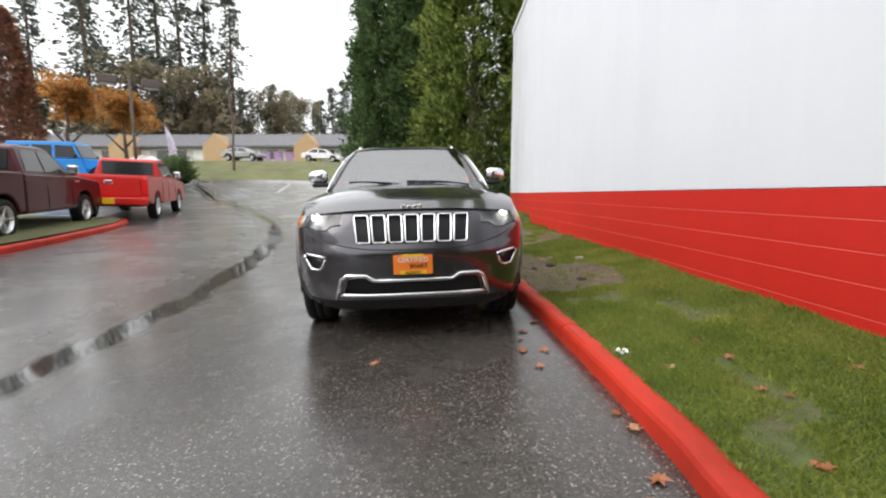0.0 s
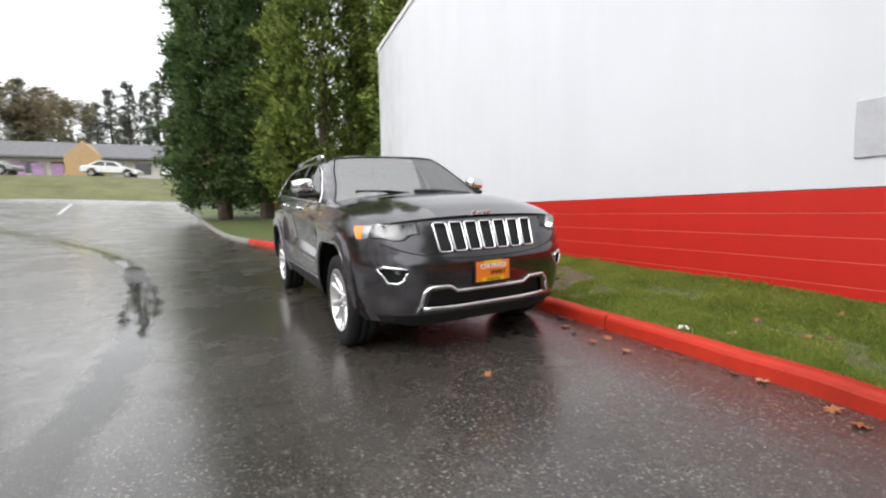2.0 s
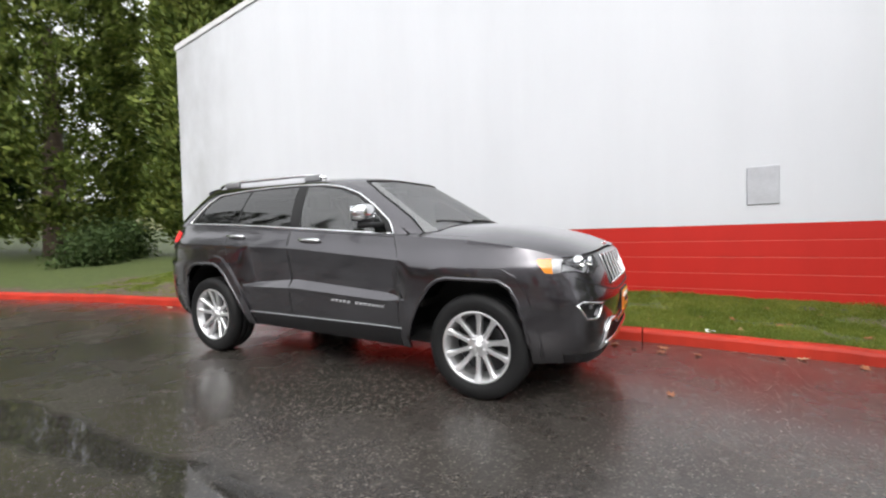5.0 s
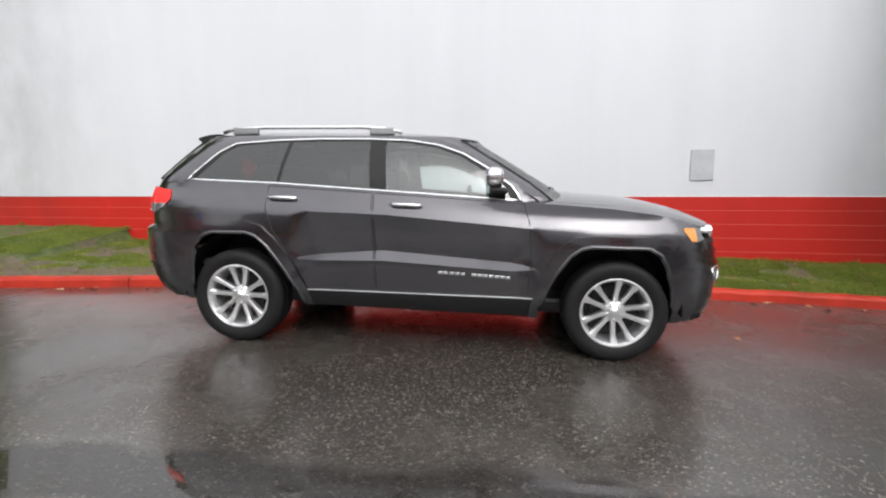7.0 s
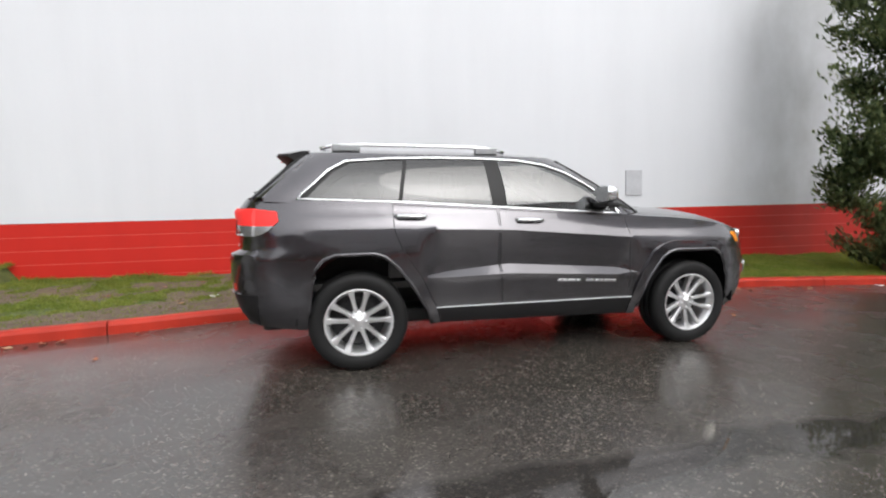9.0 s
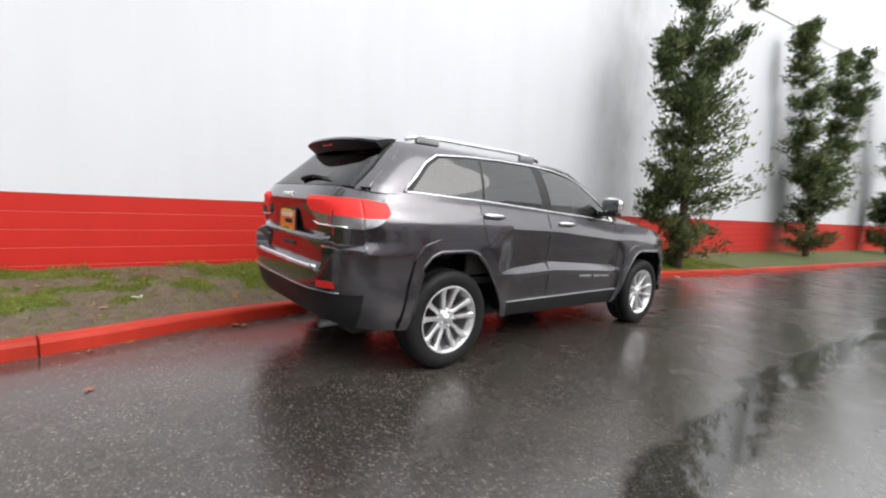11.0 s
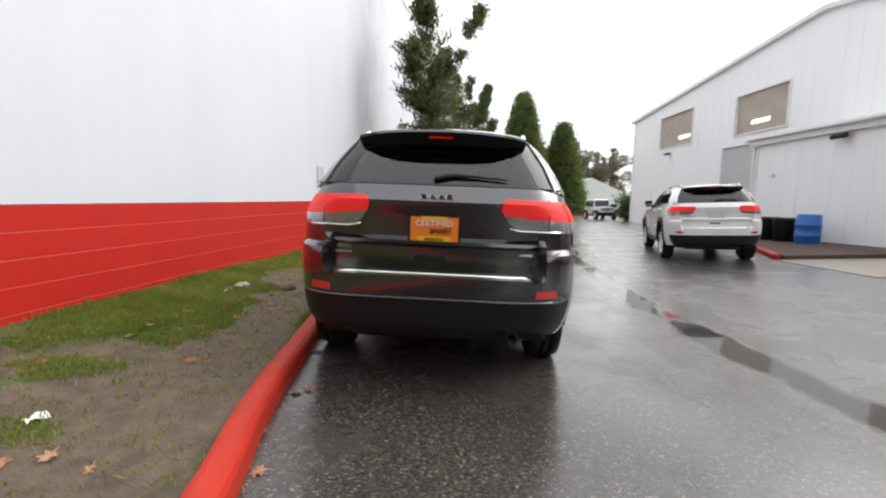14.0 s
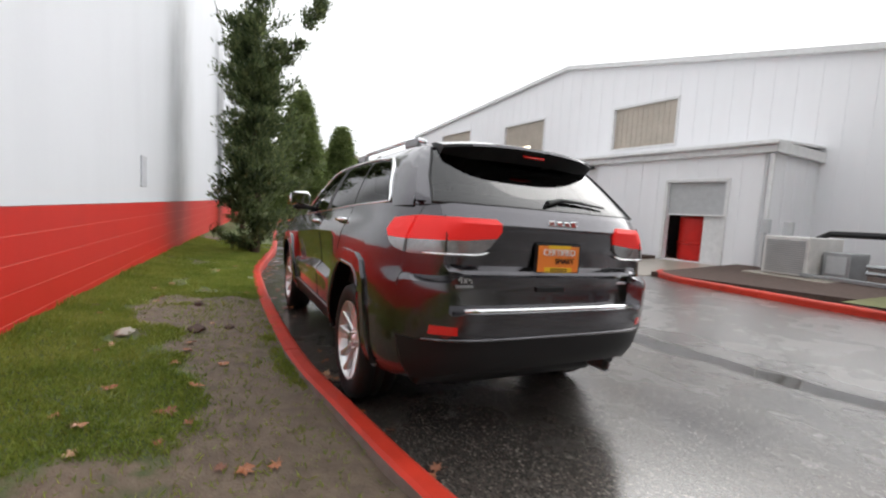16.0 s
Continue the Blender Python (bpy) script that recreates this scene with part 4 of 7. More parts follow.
    for i in range(7):
        yc = (i - 3) * 0.1245
        tw = 0.006 * (i - 3)
        pts = []
        for u, z in ((-0.050, 0.815), (-0.046, 0.803), (-0.038, 0.798), (0.038, 0.798), (0.046, 0.803), (0.050, 0.815), (0.052, 0.985), (0.048, 0.997), (0.040, 1.0), (-0.040, 1.0), (-0.048, 0.997), (-0.052, 0.985)):
            y = yc + u + tw * (z - 0.9) * 5
            pts.append((front_s(y, z) + 0.004, y, z))
        part("slot_frame", bm_tube(pts, 0.0085, 6, True), M_CHROME, gp, smooth=True)
        bars = bmesh.new()
        for b_ in range(4):
            u = -0.03 + 0.02 * b_
            a0 = yc + u + tw * -0.45
            a1 = yc + u + tw * 0.45
            t_ = bm_tube([(front_s(a0, 0.80) - 0.016, a0, 0.80), (front_s(a1, 1.0) - 0.016, a1, 1.0)], 0.004, 4)
            me = bpy.data.meshes.new("tmp")
            t_.to_mesh(me)
            t_.free()
            bars.from_mesh(me)
            bpy.data.meshes.remove(me)
        part("slot_bars", bars, M_DARK, gp)
    # chrome round the lower grille
    for pl, rad in (([(-0.588, 0.372), (-0.542, 0.525), (-0.497, 0.556), (-0.355, 0.553), (-0.295, 0.514), (0.295, 0.514), (0.355, 0.553), (0.497, 0.556), (0.542, 0.525), (0.588, 0.372)], 0.015), ([(-0.55, 0.404), (-0.3, 0.397), (0.3, 0.397), (0.55, 0.404)], 0.017)):
        pl = resample(pl, 0.05, False)
        part("chrome_molding", bm_tube([(front_s(p.x, p.y) + 0.006, p.x, p.y) for p in pl], rad, 8), M_CHROME, car, smooth=True)
    part("bumper_gap", bm_tube([(front_s(y, 0.745 + 0.25 * abs(y) ** 3) + 0.0005, y, 0.745 + 0.25 * abs(y) ** 3) for y in np.linspace(-0.80, 0.80, 25)], 0.0045, 5), M_DARK, car)
    # lamps
    for sg, k in ((1, "headlamp"), (-1, "headlamp_r")):
        lamp = kept[k]
        back = bmesh.new()
        p = [(front_s(sg * y, z) - 0.045, sg * y, z) for y, z in ((0.53, 0.925), (0.64, 0.885), (0.75, 0.885), (0.87, 0.91), (0.87, 1.01), (0.53, 1.012))]
        back.faces.new([back.verts.new(q) for q in p])
        part("reflector", back, M_REFLECTOR, lamp)
        for yy, rad in ((0.605, 0.036), (0.715, 0.050)):
            x0 = front_s(sg * yy, 0.965) - 0.055
            rot = Matrix.Translation((x0, sg * yy, 0.966)) @ pose(0, 0, 0, 0, 90, 0)
            part("lamp_bezel", bm_cyl(rad, rad * 1.05, 0.14, rot @ Matrix.Translation((0, 0, -0.02)), 20, caps=False), M_CHROME, lamp, smooth=True)
            part("bulb", bm_cyl(rad * 0.96, rad * 0.96, 0.01, Matrix.Translation((x0 - 0.085, sg * yy, 0.966)) @ pose(0, 0, 0, 0, 90, 0), 20), M_HEADLIT if near else M_CLEARLENS, lamp)
        edge = [(0.535, 0.932), (0.60, 0.928), (0.655, 0.894), (0.72, 0.892), (0.79, 0.915), (0.85, 0.915)]
        part("lamp_trim", bm_tube([(front_s(sg * y, z) + 0.002, sg * y, z) for y, z in edge], 0.005, 5), M_DARK, lamp)
        fl = kept["fog" if sg > 0 else "fog_r"]
        pts = [(front_s(sg * p.x, p.y) + 0.004, sg * p.x, p.y) for p in resample(fog, 0.05)]
        part("fog_bezel", bm_tube(pts, 0.010, 8, True), M_CHROME, fl, smooth=True)
        rot = Matrix.Translation((front_s(sg * 0.735, 0.655) - 0.02, sg * 0.70, 0.69)) @ pose(0, 0, 0, 0, 90, 0) @ pose(0, 0, 0, 18 * sg, 0, 0)
        part("fog_bulb", bm_cyl(0.036, 0.030, 0.03, rot, 20), M_CLEARLENS, fl, smooth=True)

    # ----- rear -----
    right = [(side_w(rc, z), z) for z in (0.36, 0.45, 0.55, 0.65, 0.75, 0.85, 1.0, 1.1, 1.2, belt(rc))]
    outline = right + [(-y, z) for y, z in right[::-1]] + [(-0.6, 0.41), (0.6, 0.41)]
    tl = [(0.425, 1.128), (0.60, 1.110), (0.95, 1.100), (0.95, 1.225), (0.44, 1.228), (0.412, 1.205), (0.406, 1.165)]
    tc = [(0.425, 1.128), (0.455, 1.080), (0.51, 1.043), (0.60, 1.028), (0.95, 1.030), (0.95, 1.100), (0.60, 1.110)]
    gate = [(-0.62, 0.768), (0.62, 0.768), (0.655, 0.80), (0.655, 0.925), (0.70, 0.945), (0.70, 1.27), (-0.70, 1.27), (-0.70, 0.945), (-0.655, 0.925), (-0.655, 0.80)]
    refl = [(0.635, 0.632), (0.775, 0.636), (0.77, 0.682), (0.64, 0.676)]
    low = [(-0.95, 0.3), (0.95, 0.3), (0.95, 0.60), (-0.95, 0.60)]
    regs = [("tail_clear", tc), ("tail_clear_r", mir(tc)), ("tail_lamp", tl), ("tail_lamp_r", mir(tl)), ("tailgate", gate), ("reflector", refl), ("reflector_r", mir(refl)), ("low", low)]
    rim_lines = [[(u * 0.692, z), (u * 0.87, z)] for u in (-1, 1) for z in (0.896, 0.925)] + [[(-0.60, z), (0.60, z)] for z in (0.745, 0.915, 0.937, 0.957, 0.98)] + [[(-0.40, z), (0.40, z)] for z in (1.185, 1.20)]
    rim_lines += [[(u * 0.692, 0.75), (u * 0.692, 0.896)] for u in (-1, 1)]
    verts, tri = chart(outline, regs, st, rim_lines)
    rm = {"body": paint, "tail_clear": M_CLEARLENS, "tail_clear_r": M_CLEARLENS, "tail_lamp": M_TAILLENS, "tail_lamp_r": M_TAILLENS, "tailgate": paint, "reflector": M_REDLENS, "reflector_r": M_REDLENS, "low": M_CLADDING if near else M_DARK}
    rnm = {"body": "rear_bumper", "tail_clear": "reverse_lamp", "tail_clear_r": "reverse_lamp", "tail_lamp_r": "tail_lamp", "reflector": "rear_reflector", "reflector_r": "rear_reflector", "low": "lower_bumper"}
    ro = {"tail_lamp": 0.018, "tail_lamp_r": 0.018, "tail_clear": 0.018, "tail_clear_r": 0.018, "low": 0.006}
    for k, t in tri.items():
        bm = bmesh.new()
        o = ro.get(k, 0.0)
        shell(bm, verts, t, lambda y, z, d, o=o: (rear_s(y, z) - o - d, y, z), flip=True, skirt=0.03)
        kept["rear_" + k] = part(rnm.get(k, k), bm, rm[k], car, smooth=True)
        kept["rear_" + k].data.set_sharp_from_angle(angle=radians(24))
    gate_ob = kept["rear_tailgate"]
    for sg in (-1, 1):
        part("lamp_trim", bm_tube([(rear_s(sg * y, 1.04) - 0.018, sg * y, 1.036 + 0.9 * max(0, 0.53 - y) ** 1.5) for y in np.linspace(0.46, 0.80, 10)], 0.007, 6), M_CHROME, kept["rear_tail_lamp" if sg > 0 else "rear_tail_lamp_r"], smooth=True)
        part("lamp_gap", bm_tube([(rear_s(sg * 0.70, z) - 0.02, sg * 0.70, z) for z in (1.04, 1.13, 1.235)], 0.004, 5), M_DARK, kept["rear_tail_lamp" if sg > 0 else "rear_tail_lamp_r"])
    part("chrome_strip", bm_tube([(rear_s(y, 0.750) + 0.008, y, 0.752) for y in np.linspace(-0.60, 0.60, 15)], 0.017, 8), M_CHROME, car, smooth=True)
    part("bumper_crease", bm_tube([(rear_s(y, 0.605) - 0.004, y, 0.605) for y in np.linspace(-0.80, 0.80, 21)], 0.009, 6), paint, car, smooth=True)
    part("gate_handle", bm_box((0.02, 0.20, 0.03), (-2.410, 0.02, 0.853), 0.006), M_DARK, gate_ob)
    part("exhaust_tip", bm_cyl(0.034, 0.034, 0.16, Matrix.Translation((-2.30, -0.52, 0.345)) @ pose(0, 0, 0, 0, 90, 0), 20, caps=False), M_STEEL, car, smooth=True)

    # ----- hood -----
    bm = bmesh.new()
    ycn = side_w(sc, belt(sc))
    rows, nu, nv = [], 24, 22
    for j in range(nv + 1):
        v = j / nv
        s_ = 0.70 + (sc - 0.70) * v
        zb_ = belt(s_)
        yb_ = side_w(s_, zb_)
        h = float(np.interp(v, [0, 0.25, 0.6, 0.85, 1], [0.085, 0.090, 0.096, 0.075, 0.042]))
        row = []
        for i in range(nu + 1):
            u = -1 + 2 * i / nu
            s = s_ + v ** 2 * (front_s(u * ycn, top_f(u * ycn)) - sc) + (1 - v) ** 2 * 0.28 * (1 - u * u)
            bulge = 0.006 * math.exp(-((abs(u) - 0.55) / 0.22) ** 2) * v * (1 - v) * 4
            row.append(bm.verts.new((s, u * yb_, zb_ + h * (1 - abs(u) ** 2.6) + bulge)))
        rows.append(row)
    for A, B in zip(rows, rows[1:]):
        for i in range(nu):
            bm.faces.new((A[i], B[i], B[i + 1], A[i + 1]))
    hood = part("hood", bm, paint, car, smooth=True)
    for sg in (-1, 1):
        pts = []
        for k in range(14):
            v = k / 13
            s_ = 0.78 + (1.86 - 0.78) * v
            y = side_w(s_, belt(s_)) * (0.93 - 0.02 * v)
            u = y / side_w(s_, belt(s_))
            vv = (s_ - 0.70) / (sc - 0.70)
            h = float(np.interp(vv, [0, 0.25, 0.6, 0.85, 1], [0.085, 0.090, 0.096, 0.075, 0.042]))
            pts.append((s_, sg * y, belt(s_) + h * (1 - u ** 2.6) - 0.001))
        part("hood_gap", bm_tube(pts, 0.0035, 5), M_DARK, hood)
    part("front_edge_gap", bm_tube([(front_s(y, top_f(y)) + 0.001, y, top_f(y) - 0.004) for y in np.linspace(-0.76, 0.76, 21)], 0.005, 5), M_DARK, hood)

    # ----- glasshouse -----
    zt = 1.655
    def corner_f(z):
        return gfz(z) - 0.30
    def corner_r(z):
        return grz(z) + 0.14
    zs = [1.16, 1.25, 1.35, 1.45, 1.55, 1.61, zt]
    outline = [(s, belt(s) - 0.02) for s in (-2.20, -1.6, -0.6, 0.0, 0.5, corner_f(1.16))]
    outline += [(corner_f(z), z) for z in zs[1:]] + [(-0.6, zt), (-1.4, zt)] + [(corner_r(z), z) for z in zs[::-1] if z > 1.28]
    bl = lambda s: belt(s) + 0.012
    win_f = [(-0.34, bl(-0.34)), (0.60, bl(0.60)), (0.545, 1.275), (0.40, 1.385), (0.22, 1.490), (0.03, 1.556), (-0.19, 1.592), (-0.375, 1.603)]
    win_r = [(-1.195, bl(-1.195)), (-0.47, bl(-0.47)), (-0.505, 1.606), (-0.91, 1.606), (-1.135, 1.599)]
    win_q = [(-1.90, bl(-1.90)), (-1.225, bl(-1.225)), (-1.165, 1.597), (-1.28, 1.592), (-1.58, 1.566), (-1.70, 1.498)]
    dlo = [(-1.96, bl(-1.96) - 0.004), (-1.2, bl(-1.2) - 0.004), (0.67, bl(0.67) - 0.004), (0.60, 1.275), (0.425, 1.402), (0.235, 1.512), (0.04, 1.578), (-0.19, 1.613), (-0.5, 1.625), (-0.91, 1.625), (-1.28, 1.611), (-1.61, 1.583), (-1.735, 1.512)]
    regs = [("front_window", win_f), ("rear_window", win_r), ("quarter_window", win_q), ("pillar", dlo)]
    verts, tri = chart(outline, regs, st)
    gm = {"body": paint, "front_window": M_GLASSCLEAR, "rear_window": M_GLASSDARK, "quarter_window": M_GLASSDARK, "pillar": M_DARK}
    for sg in (-1, 1):
        for k, t in tri.items():
            bm = bmesh.new()
            shell(bm, verts, t, lambda s, z, d, sg=sg: (s, sg * (glass_w(s, z) + d), z), flip=sg > 0, skirt=0.0 if "window" in k else 0.025)
            kept["g_" + k, sg] = part({"body": "roof_side", "pillar": "black_pillar"}.get(k, k), bm, gm[k], car, smooth=True)
        pts = [(p.x, sg * (glass_w(p.x, p.y) + 0.004), p.y) for p in resample(dlo, 0.06)]
        part("chrome_window_trim", bm_tube(pts, 0.0105, 6, True), M_CHROME, car, smooth=True)
    # shoulder between the lower body and the glasshouse
    bm = bmesh.new()
    line = []
    for s in np.linspace(0.70, -2.25, 40):
        line.append(((s, side_w(s, belt(s)), belt(s)), (s, glass_w(max(s, -2.19), belt(s) + 0.006) - 0.012, belt(s) + 0.006)))
    ye = side_w(rc, belt(rc))
    for y in np.linspace(ye, -ye, 30):
        zr = belt(rc)
        line.append(((rear_s(y, zr), y, zr), (glass_rear(min(max(y, -0.80), 0.80), zr + 0.004) + 0.012, y * 0.985, zr + 0.004)))
    for s in np.linspace(-2.25, 0.70, 40):
        line.append(((s, -side_w(s, belt(s)), belt(s)), (s, -glass_w(max(s, -2.19), belt(s) + 0.006) + 0.012, belt(s) + 0.006)))
    pr = [(bm.verts.new(a), bm.verts.new(b)) for a, b in line]
    for (a, b), (c, d) in zip(pr, pr[1:]):
        bm.faces.new((a, b, d, c))
    bmesh.ops.recalc_face_normals(bm, faces=bm.faces)
    part("shoulder_panel", bm, paint, car, smooth=True)
    # windscreen and rear window
    for nm, fn, cz, zlo, poly in (("windscreen", glass_front, corner_f, 1.16, [(-0.80, 1.17), (0.80, 1.17), (0.735, 1.30), (0.66, 1.50), (0.585, 1.628), (0.3, 1.642), (-0.3, 1.642), (-0.585, 1.628), (-0.66, 1.50), (-0.735, 1.30)]), ("rear_screen", glass_rear, corner_r, 1.285, [(-0.735, 1.298), (0.735, 1.298), (0.69, 1.45), (0.60, 1.63), (-0.60, 1.63), (-0.69, 1.45)])):
        zz = [zlo] + [z for z in zs if z > zlo + 0.02]
        right = [(glass_w(cz(z), z), z) for z in zz]
        outline = right + [(-y, z) for y, z in right[::-1]]
        verts, tri = chart(outline, [("glass", poly)], st)
        for k, t in tri.items():
            bm = bmesh.new()
            shell(bm, verts, t, lambda y, z, d, fn=fn, sgn=1 if nm == "windscreen" else -1: (fn(y, z) + sgn * d, y, z), flip=nm != "windscreen", skirt=0.0 if k == "glass" else 0.025)
            kept[nm, k] = part(nm if k == "glass" else nm + "_surround", bm, (M_WINDSCREEN if nm == "windscreen" else M_REARGLASS) if k == "glass" else paint, car, smooth=True)
        lp = [(fn(p.x, p.y) + (0.003 if nm == "windscreen" else -0.003), p.x, p.y) for p in resample(poly, 0.06)]
        part("screen_seal", bm_tube(lp, 0.009, 5, True), M_DARK, car)
    # roof
    bm = bmesh.new()
    rim = []
    half = [(glass_front(y, zt), y) for y in np.linspace(0, glass_w(corner_f(zt), zt), 8)][:-1]
    half += [(s, glass_w(s, zt)) for s in np.linspace(corner_f(zt), corner_r(zt), 26)]
    half += [(glass_rear(y, zt), y) for y in np.linspace(glass_w(corner_r(zt), zt), 0, 8)][1:]
    ring = half + [(s, -y) for s, y in half[-2:0:-1]]
    rows = []
    for f in (1.0, 0.94, 0.85, 0.7, 0.5, 0.25):
        rows.append([bm.verts.new((-0.95 + (s + 0.95) * f, y * f, zt + 0.075 * (1 - f ** 2.8))) for s, y in ring])
    cen = bm.verts.new((-0.95, 0, zt + 0.075))
    for A, B in zip(rows, rows[1:]):
        for i in range(len(ring)):
            bm.faces.new((A[i - 1], A[i], B[i], B[i - 1]))
    for i in range(len(ring)):
        bm.faces.new((rows[-1][i - 1], rows[-1][i], cen))
    bmesh.ops.recalc_face_normals(bm, faces=bm.faces)
    roof = part("roof", bm, paint, car, smooth=True)
    for sg in (-1, 1):
        pts = [(s, sg * 0.585, z) for s, z in ((-1.80, 1.685), (-1.70, 1.715), (-1.45, 1.727), (-0.6, 1.730), (-0.42, 1.720), (-0.28, 1.69))]
        rail = part("roof_rail", bm_tube(pts, 0.015, 8), M_CHROME, car, smooth=True)
        for s, d in ((-1.60, 0.22), (-0.44, 0.20)):
            part("rail_foot", bm_box((d, 0.038, 0.06), (s, sg * 0.585, 1.698), 0.012), M_STEEL, rail)
    part("antenna_fin", bm_box((0.10, 0.025, 0.04), (-1.75, 0, 1.725), 0.01), paint, roof)

    # ----- rear spoiler -----
    bm = bmesh.new()
    rows = []
    for u in np.linspace(-1, 1, 17):
        y = 0.575 * u
        dr = 0.13 * abs(u) ** 4
        rows.append([bm.verts.new(p) for p in ((-1.92 + dr * 0.4, y, 1.708 - 0.035 * u * u), (-2.06 + dr, y, 1.700 - 0.030 * u * u), (-2.165 + dr, y, 1.675 - 0.030 * u * u), (-2.172 + dr, y, 1.660 - 0.032 * u * u), (-2.09 + dr, y, 1.585 - 0.012 * u * u), (-2.03 + dr * 0.8, y, 1.60))])
    for A, B in zip(rows, rows[1:]):
        for k in range(5):
            bm.faces.new((A[k], A[k + 1], B[k + 1], B[k]))
            
    bm.faces.new(rows[0]), bm.faces.new(rows[-1][::-1])
    bmesh.ops.recalc_face_normals(bm, faces=bm.faces)
    for f in bm.faces:
        c = f.calc_center_median()
        f.material_index = 1 if c.z < 1.652 and f.normal.x < 0.5 else 0
    sp = part("spoiler", bm, paint, car)
    sp.data.materials.append(M_DARK)
    part("brake_light", bm_box((0.012, 0.16, 0.022), (-2.142, 0, 1.628), 0.003, pose(0, 0, 0, 0, 40, 0)), M_REDLENS, sp)
    # rear wiper
    wx = lambda y, z: glass_rear(y, z) - 0.022
    part("wiper_blade", bm_tube([(wx(y, z), y, z) for y, z in ((0.02, 1.345), (-0.10, 1.372), (-0.25, 1.366), (-0.44, 1.35))], 0.017, 6, r_end=0.006), M_DARK, kept["rear_screen", "glass"])
    # front wipers
    for a, b in ((0.62, -0.02), (0.02, -0.60)):
        part("wiper_blade", bm_tube([(glass_front(y, z) + 0.012, y, z) for y, z in ((a, 1.225), ((a + b) / 2, 1.262), (b, 1.268))], 0.008, 5), M_DARK, kept["windscreen", "glass"])

    # ----- door furniture -----
    for sg in (-1, 1):
        for k, s0, z0 in (("front_door", -0.177, 1.125), ("rear_door", -1.141, 1.162)):
            w = side_w(s0, z0)
            pts = [(s0 - 0.118, sg * (w - 0.006), z0), (s0 - 0.09, sg * (w + 0.026), z0 + 0.003), (s0 + 0.06, sg * (w + 0.028), z0 + 0.001), (s0 + 0.105, sg * (w + 0.018), z0 - 0.002), (s0 + 0.118, sg * (w - 0.006), z0 - 0.003)]
            part("door_handle", bm_tube(pts, 0.0155, 8), M_CHROME, kept[k, sg], "chrome handle", smooth=True)
            part("handle_recess", bm_box((0.10, 0.008, 0.05), (s0 - 0.01, sg * (w + 0.001), z0 - 0.012), 0.003), M_DARK, kept[k, sg])
        for k, poly in (("front_door", fdoor), ("rear_door", rdoor)):
            ln = resample(poly, 0.06)
            part("door_gap", bm_tube([(p.x, sg * (side_w(p.x, p.y) - 0.002), p.y) for p in ln], 0.0042, 5, True), M_DARK, kept[k, sg])
        # nameplate as plain bars
        if near:
            for i in range(13):
                if i == 5:
                    continue
                s0 = 0.09 + i * 0.042
                z0 = 0.630 - 0.045 * (s0 - 0.09)
                part("nameplate_bar", bm_box((0.032, 0.006, 0.020), (s0, sg * (side_w(s0, z0) + 0.003), z0), 0.002), M_CHROME, kept["front_door", sg])
        part("sill_trim", bm_tube([(s, sg * (side_w(s, 0.455) + 0.008), 0.455) for s in np.linspace(-1.03, 0.80, 12)], 0.007, 6), M_STEEL, kept["sill", sg])
        # mirror
        bm = bmesh.new()
        r = bmesh.ops.create_uvsphere(bm, u_segments=20, v_segments=14, radius=1)
        for v in bm.verts:
            x, y, z = v.co
            k = (abs(x) ** 3 + abs(y) ** 3 + abs(z) ** 3) ** (-1 / 3)
            x, y, z = x * k, y * k, z * k
            v.co = (0.455 + 0.085 * x * (1.0 if x > 0 else 0.45), sg * (0.985 + 0.105 * y), 1.335 + 0.075 * z * (1 - 0.12 * y))
        mir_ob = part("door_mirror", bm, M_CHROME if near else paint, car, "chrome mirror cap" if near else "", smooth=True)
        part("mirror_base", bm_box((0.13, 0.22, 0.045), (0.50, sg * 0.935, 1.245), 0.02), M_DARK, mir_ob)
        part("mirror_glass", bm_box((0.006, 0.18, 0.115), (0.417, sg * 0.99, 1.335), 0.002), M_CHROME, mir_ob)

    # ----- badges and dealer plates -----
    if near:
        def badge(txt, mt, mat, host, size, nm="badge"):
            b = text_mesh(txt, size)
            bmesh.ops.transform(b, matrix=mt, verts=b.verts)
            part(nm, b, mat, host)
        FM = lambda y, z, o: Matrix.Translation((front_s(y, z) + o, y, z)) @ pose(0, 0, 0, 90, 0, 90)
        RM = lambda y, z, o: Matrix.Translation((rear_s(y, z) - o, y, z)) @ pose(0, 0, 0, 90, 0, -90)
        for host, sgn, x0, zc, fx in ((kept["body"], 1, 2.232, 0.635, FM), (gate_ob, -1, -2.432, 1.03, RM)):
            base = part("plate_frame", bm_box((0.014, 0.325, 0.172), (x0, 0, zc), 0.005), M_DARK, host)
            part("plate_card", bm_box((0.006, 0.295, 0.148), (x0 + sgn * 0.009, 0, zc), 0.002), M_PLATEORANGE, base)
            part("plate_band", bm_box((0.004, 0.20, 0.028), (x0 + sgn * 0.0125, 0, zc - 0.060), 0.001), M_PLATEYELLOW, base)
            part("plate_band", bm_box((0.004, 0.16, 0.02), (x0 + sgn * 0.0125, 0, zc + 0.068), 0.001), M_PLATEYELLOW, base)
            for dz in (-0.066, -0.055):
                part("plate_print", bm_box((0.002, 0.12, 0.005), (x0 + sgn * 0.0152, 0, zc + dz), 0.0), M_DARK, base)
            rot = pose(0, 0, 0, 90, 0, 90 * sgn)
            badge("CERTIFIED", Matrix.Translation((x0 + sgn * 0.0145, 0, zc + 0.036)) @ rot, M_PRINTWHITE, base, 0.050, "plate_word")
